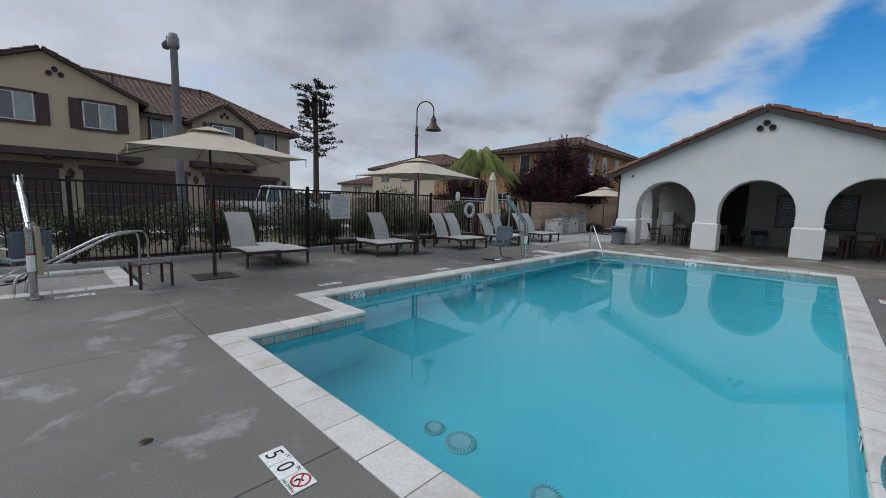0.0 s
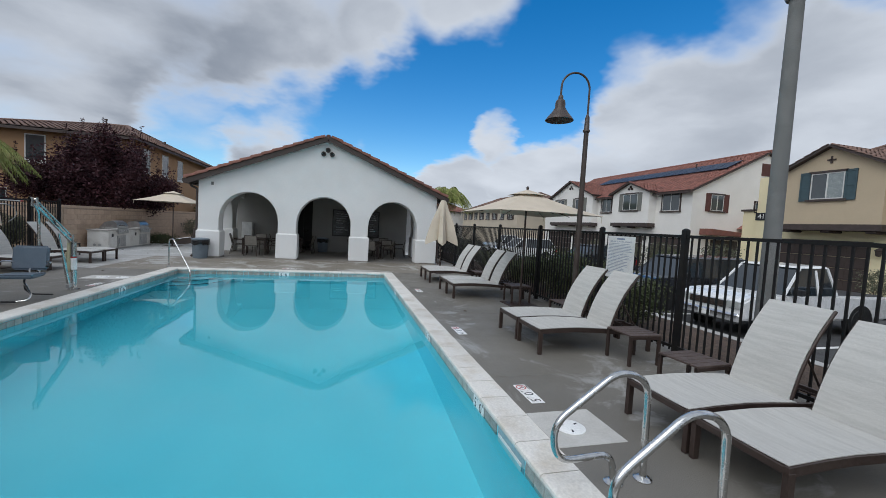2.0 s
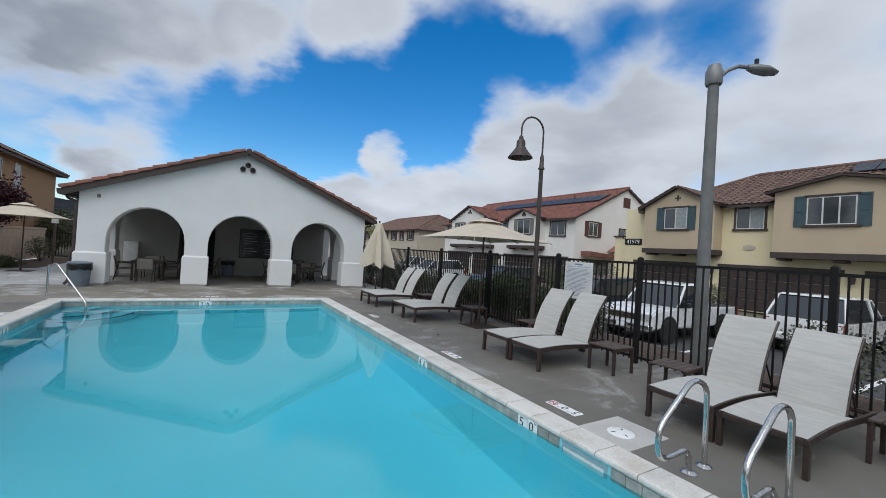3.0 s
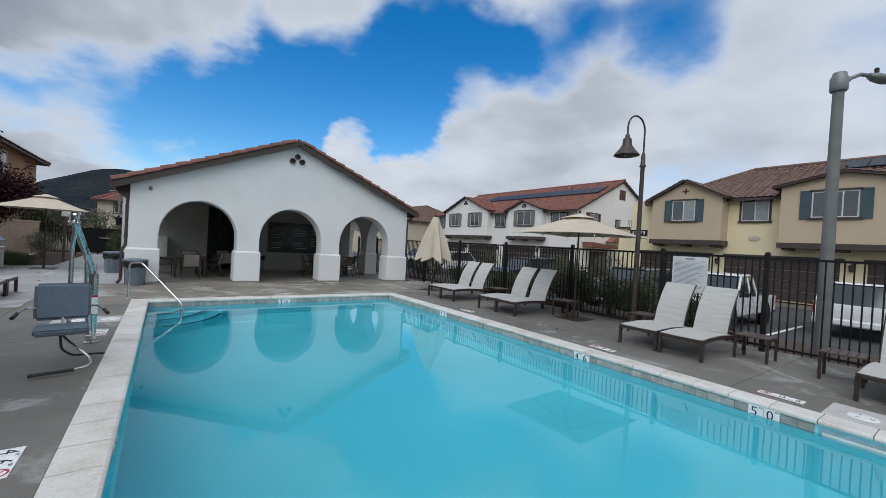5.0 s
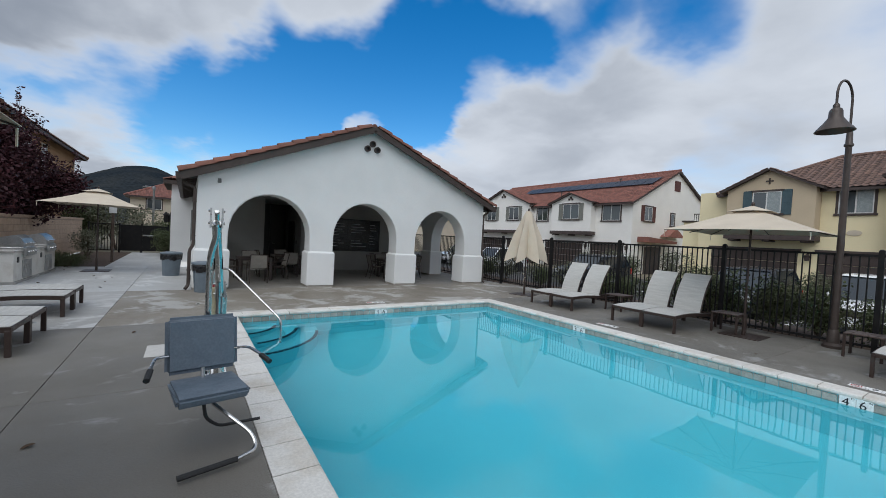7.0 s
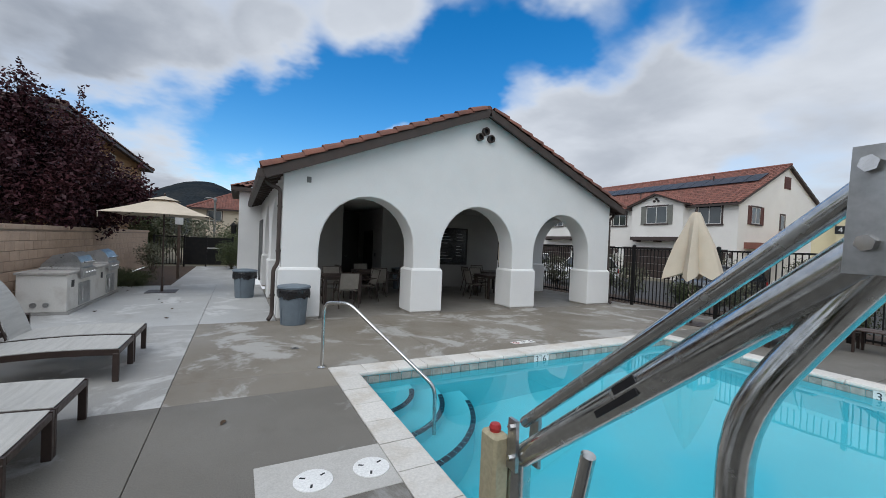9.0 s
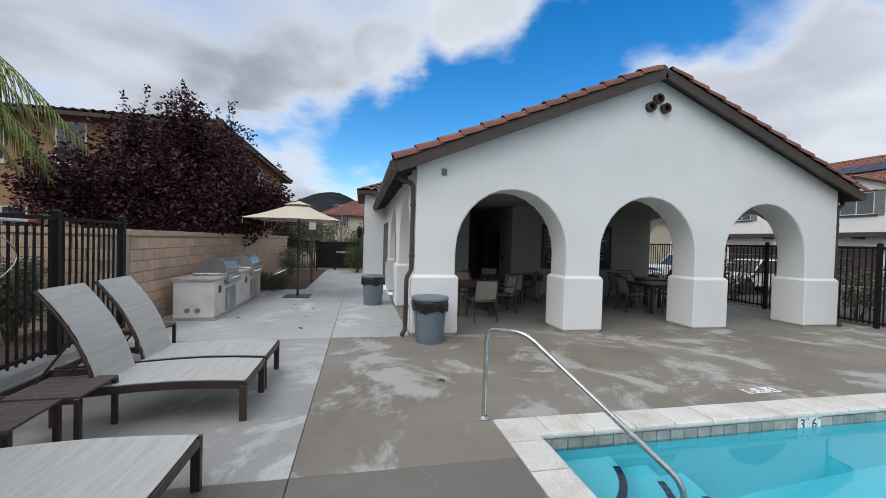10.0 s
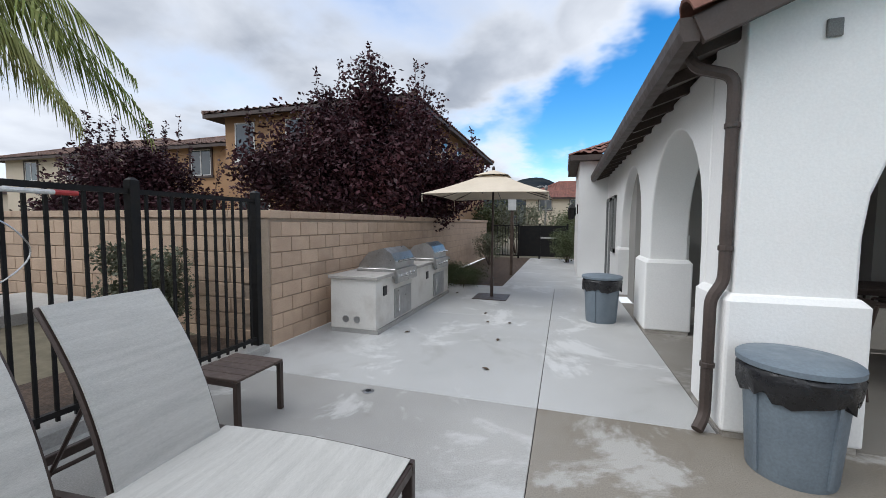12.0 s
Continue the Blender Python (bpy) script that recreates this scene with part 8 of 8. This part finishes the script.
def monopine():
    root = thing("pine_tower", "tall pine-shaped antenna tower with sparse dark branches", "tower", "", pose(-50.9, 26.9, 0.3))
    rng = random.Random(9)
    bm = bmesh.new()
    tube(bm, [(0, 0, 0), (0, 0, 15.4)], 0.42, 10, 0.3)
    part("trunk", bm, M_TOWER, root, "brown steel trunk", True)
    for k in range(62):
        t = k / 61
        z = 7.0 + 9.2 * t
        a = k * 2.4 + rng.uniform(-0.3, 0.3)
        L = (3.0 if z < 11 else 2.5) * rng.uniform(0.7, 1.1)
        d = Vector((math.cos(a), math.sin(a), rng.uniform(-0.05, 0.35)))
        e = Vector((0, 0, z)) + d * L
        bm = bmesh.new()
        tube(bm, [(0, 0, z), Vector((0, 0, z)) + d * L * 0.6 + Vector((0, 0, -0.1)), e], 0.05, 4, 0.02)
        cs = [((d * L * q).x, (d * L * q).y, z + (d * L * q).z, 0.34) for q in (0.45, 0.65, 0.85, 1.0)]
        leaf_cloud(bm, rng, cs, 80 if z > 11 else 60, 0.3, 0.6)
        part("branch", bm, M_LEAF_PINE, root)
    for k in range(9):
        a = k * 2 * math.pi / 9
        bm = bmesh.new()
        m = Matrix.Translation((1.3 * math.cos(a), 1.3 * math.sin(a), 12.2)) @ Matrix.Rotation(a, 4, "Z")
        box(bm, -0.12, -0.2, 0, 0.12, 0.2, 2.0, m)
        part("antenna_panel", bm, M_LEAF_PINE, root, "dark antenna panel")


monopine()


# ---- vehicles: x forward, centred, on the ground ----
def wheel(parent, x, s, r, w):
    m = pose(x, s * w, r, 90, 0, 0)
    bm = bmesh.new()
    lathe(bm, [(r * 0.62, -0.1), (r * 0.95, -0.105), (r, -0.07), (r, 0.07), (r * 0.95, 0.105), (r * 0.62, 0.1)], 24, (0, 0, 0), m)
    t = part("wheel", bm, M_RUBBER, parent, "black tyre", True)
    bm = bmesh.new()
    lathe(bm, [(r * 0.62, -0.08), (r * 0.64, 0.08)], 20, (0, 0, 0), m)
    part("rim", bm, M_STEEL_SHEET, t, "alloy rim")
    for k in range(5):
        bm = bmesh.new()
        a = k * 2 * math.pi / 5
        box(bm, 0.05, -0.035, 0.075, r * 0.55, 0.035, 0.095, m @ Matrix.Rotation(a, 4, "Z") if s < 0 else m @ Matrix.Rotation(a, 4, "Z") @ Matrix.Translation((0, 0, -0.17)))
        part("spoke", bm, M_INK, t)


def vehicle(label, category, paint, pickup):
    root = thing("pickup_truck" if pickup else "suv", label, category)
    W = 0.87
    if pickup:
        prof = [(-2.55, 0.42), (-2.55, 1.02), (-0.62, 1.04), (0.95, 1.04), (2.1, 0.98), (2.38, 0.86), (2.42, 0.42)]
        cab = [(-0.62, 1.03), (1.12, 1.03), (0.5, 1.68), (-0.42, 1.7)]
        ax, wr = (1.55, -1.5), 0.36
    else:
        prof = [(-2.25, 0.4), (-2.32, 0.75), (-2.25, 1.05), (1.0, 1.04), (2.05, 0.96), (2.25, 0.8), (2.28, 0.4)]
        cab = [(-2.2, 1.04), (1.05, 1.03), (0.4, 1.62), (-1.75, 1.66)]
        ax, wr = (1.42, -1.4), 0.35
    bm = bmesh.new()
    prism(bm, prof, -W, W, "y")
    bmesh.ops.bevel(bm, geom=[e for e in bm.edges if abs(e.verts[0].co.y - e.verts[1].co.y) < 0.01 and e.calc_length() > 0.2 and len(e.link_faces) == 2 and abs(e.link_faces[0].normal.dot(e.link_faces[1].normal)) < 0.5], offset=0.05, segments=2, affect="EDGES")
    part("body", bm, paint, root, "", True)
    bm = bmesh.new()
    lo = [bm.verts.new((x, s * (W - 0.03 if z < 1.1 else W - 0.17), z)) for s in (-1, 1) for x, z in cab]
    n = len(cab)
    bm.faces.new(lo[:n])
    bm.faces.new(lo[n:][::-1])
    for i in range(n):
        bm.faces.new((lo[i], lo[n + i], lo[n + (i + 1) % n], lo[(i + 1) % n]))
    part("glazing", bm, M_CAR_GLASS, root, "dark tinted glass")
    bm = bmesh.new()
    (xf, zf), (xb, zb) = cab[2], cab[3]
    v = [bm.verts.new(p) for p in ((xb - 0.04, -W + 0.16, zb), (xf + 0.05, -W + 0.16, zf), (xf + 0.05, W - 0.16, zf), (xb - 0.04, W - 0.16, zb), (xb, -W + 0.22, zb + 0.05), (xf, -W + 0.22, zf + 0.05), (xf, W - 0.22, zf + 0.05), (xb, W - 0.22, zb + 0.05))]
    for f in ((0, 1, 5, 4), (1, 2, 6, 5), (2, 3, 7, 6), (3, 0, 4, 7), (4, 5, 6, 7), (3, 2, 1, 0)):
        bm.faces.new([v[i] for i in f])
    part("roof", bm, paint, root)
    for s in (-1, 1):
        for (x0, z0), (x1, z1) in ((cab[1], cab[2]), (cab[0], cab[3]), ((0.2 if not pickup else -0.0, 1.03), (0.12 if not pickup else -0.02, 1.64))):
            bm = bmesh.new()
            tube(bm, [(x0, s * (W - 0.025), z0), (x1, s * (W - 0.165), z1)], 0.035, 6)
            part("pillar", bm, paint, root)
        bm = bmesh.new()
        box(bm, cab[1][0] - 0.35, s * (W + 0.02), 1.05, cab[1][0] - 0.2, s * (W + 0.2), 1.2, None, 0.02)
        part("wing_mirror", bm, M_INK, root)
        bm = bmesh.new()
        box(bm, prof[-1][0] - 0.12, s * 0.52, 0.68, prof[-1][0] + 0.012, s * 0.82, 0.86, None, 0.015)
        part("headlight", bm, M_HEADLIGHT, root)
        bm = bmesh.new()
        box(bm, prof[0][0] - 0.02, s * 0.72, 0.7, prof[0][0] + 0.1, s * 0.88, 1.0, None, 0.015)
        part("tail_light", bm, M_LAMP_RED, root)
        for x in ax:
            wheel(root, x, s, wr, W - 0.08)
            bm = bmesh.new()
            lathe(bm, [(wr + 0.07, -0.02), (wr + 0.07, 0.02), (0.0, 0.02)], 24, (0, 0, 0), pose(x, s * (W - 0.01), wr + 0.02, 90, 0, 0))
            part("wheel_arch", bm, M_RUBBER, root)
    bm = bmesh.new()
    box(bm, prof[-1][0] - 0.05, -0.5, 0.66, prof[-1][0] + 0.014, 0.5, 0.84, None, 0.01)
    part("grille", bm, M_CHROME if pickup else M_INK, root)
    bm = bmesh.new()
    box(bm, prof[-1][0] - 0.1, -W, 0.36, prof[-1][0] + 0.08, W, 0.58, None, 0.04)
    part("front_bumper", bm, M_CHROME if pickup else paint, root)
    bm = bmesh.new()
    box(bm, prof[0][0] - 0.1, -W, 0.4, prof[0][0] + 0.1, W, 0.6, None, 0.04)
    part("rear_bumper", bm, M_CHROME if pickup else paint, root)
    bm = bmesh.new()
    box(bm, prof[-1][0] + 0.05, -0.16, 0.42, prof[-1][0] + 0.086, 0.16, 0.54)
    part("licence_plate", bm, M_MARK, root)
    if pickup:
        bm = bmesh.new()
        box(bm, -2.45, -W + 0.1, 1.0, -0.68, W - 0.1, 1.045)
        part("truck_bed", bm, M_INK, root, "dark open load bed")
    return root


RZ = G_R + 0.05
tr = vehicle("white pickup truck parked nose to the pool fence", "pickup truck", M_CAR_WHITE, True)
tr.matrix_basis = pose(9.85, 8.2, RZ, 0, 0, 180)
sv = vehicle("dark suv parked beside the hedge", "suv", M_CAR_DARK, False)
sv.matrix_basis = pose(9.7, 11.25, RZ, 0, 0, 180)
ws = vehicle("white suv parked with its tail to the fence", "suv", M_CAR_WHITE, False)
ws.matrix_basis = pose(13.1, 5.15, RZ, 0, 0, 0)
o = copy_thing(ws, pose(11.5, 27.0, RZ, 0, 0, 180))
o["label"] = "white suv parked further up the street"
o = copy_thing(tr, pose(13.0, 33.0, RZ, 0, 0, 180))
o["label"] = "white pickup truck seen beyond the pavilion"
o = copy_thing(tr, pose(-18.6, 7.6, G_L + 0.025, 0, 0, 82))
o["label"] = "white pickup truck parked in the lane"
o = copy_thing(sv, pose(11.8, 19.2, RZ, 0, 0, 180))
o["label"] = "dark suv parked along the street"
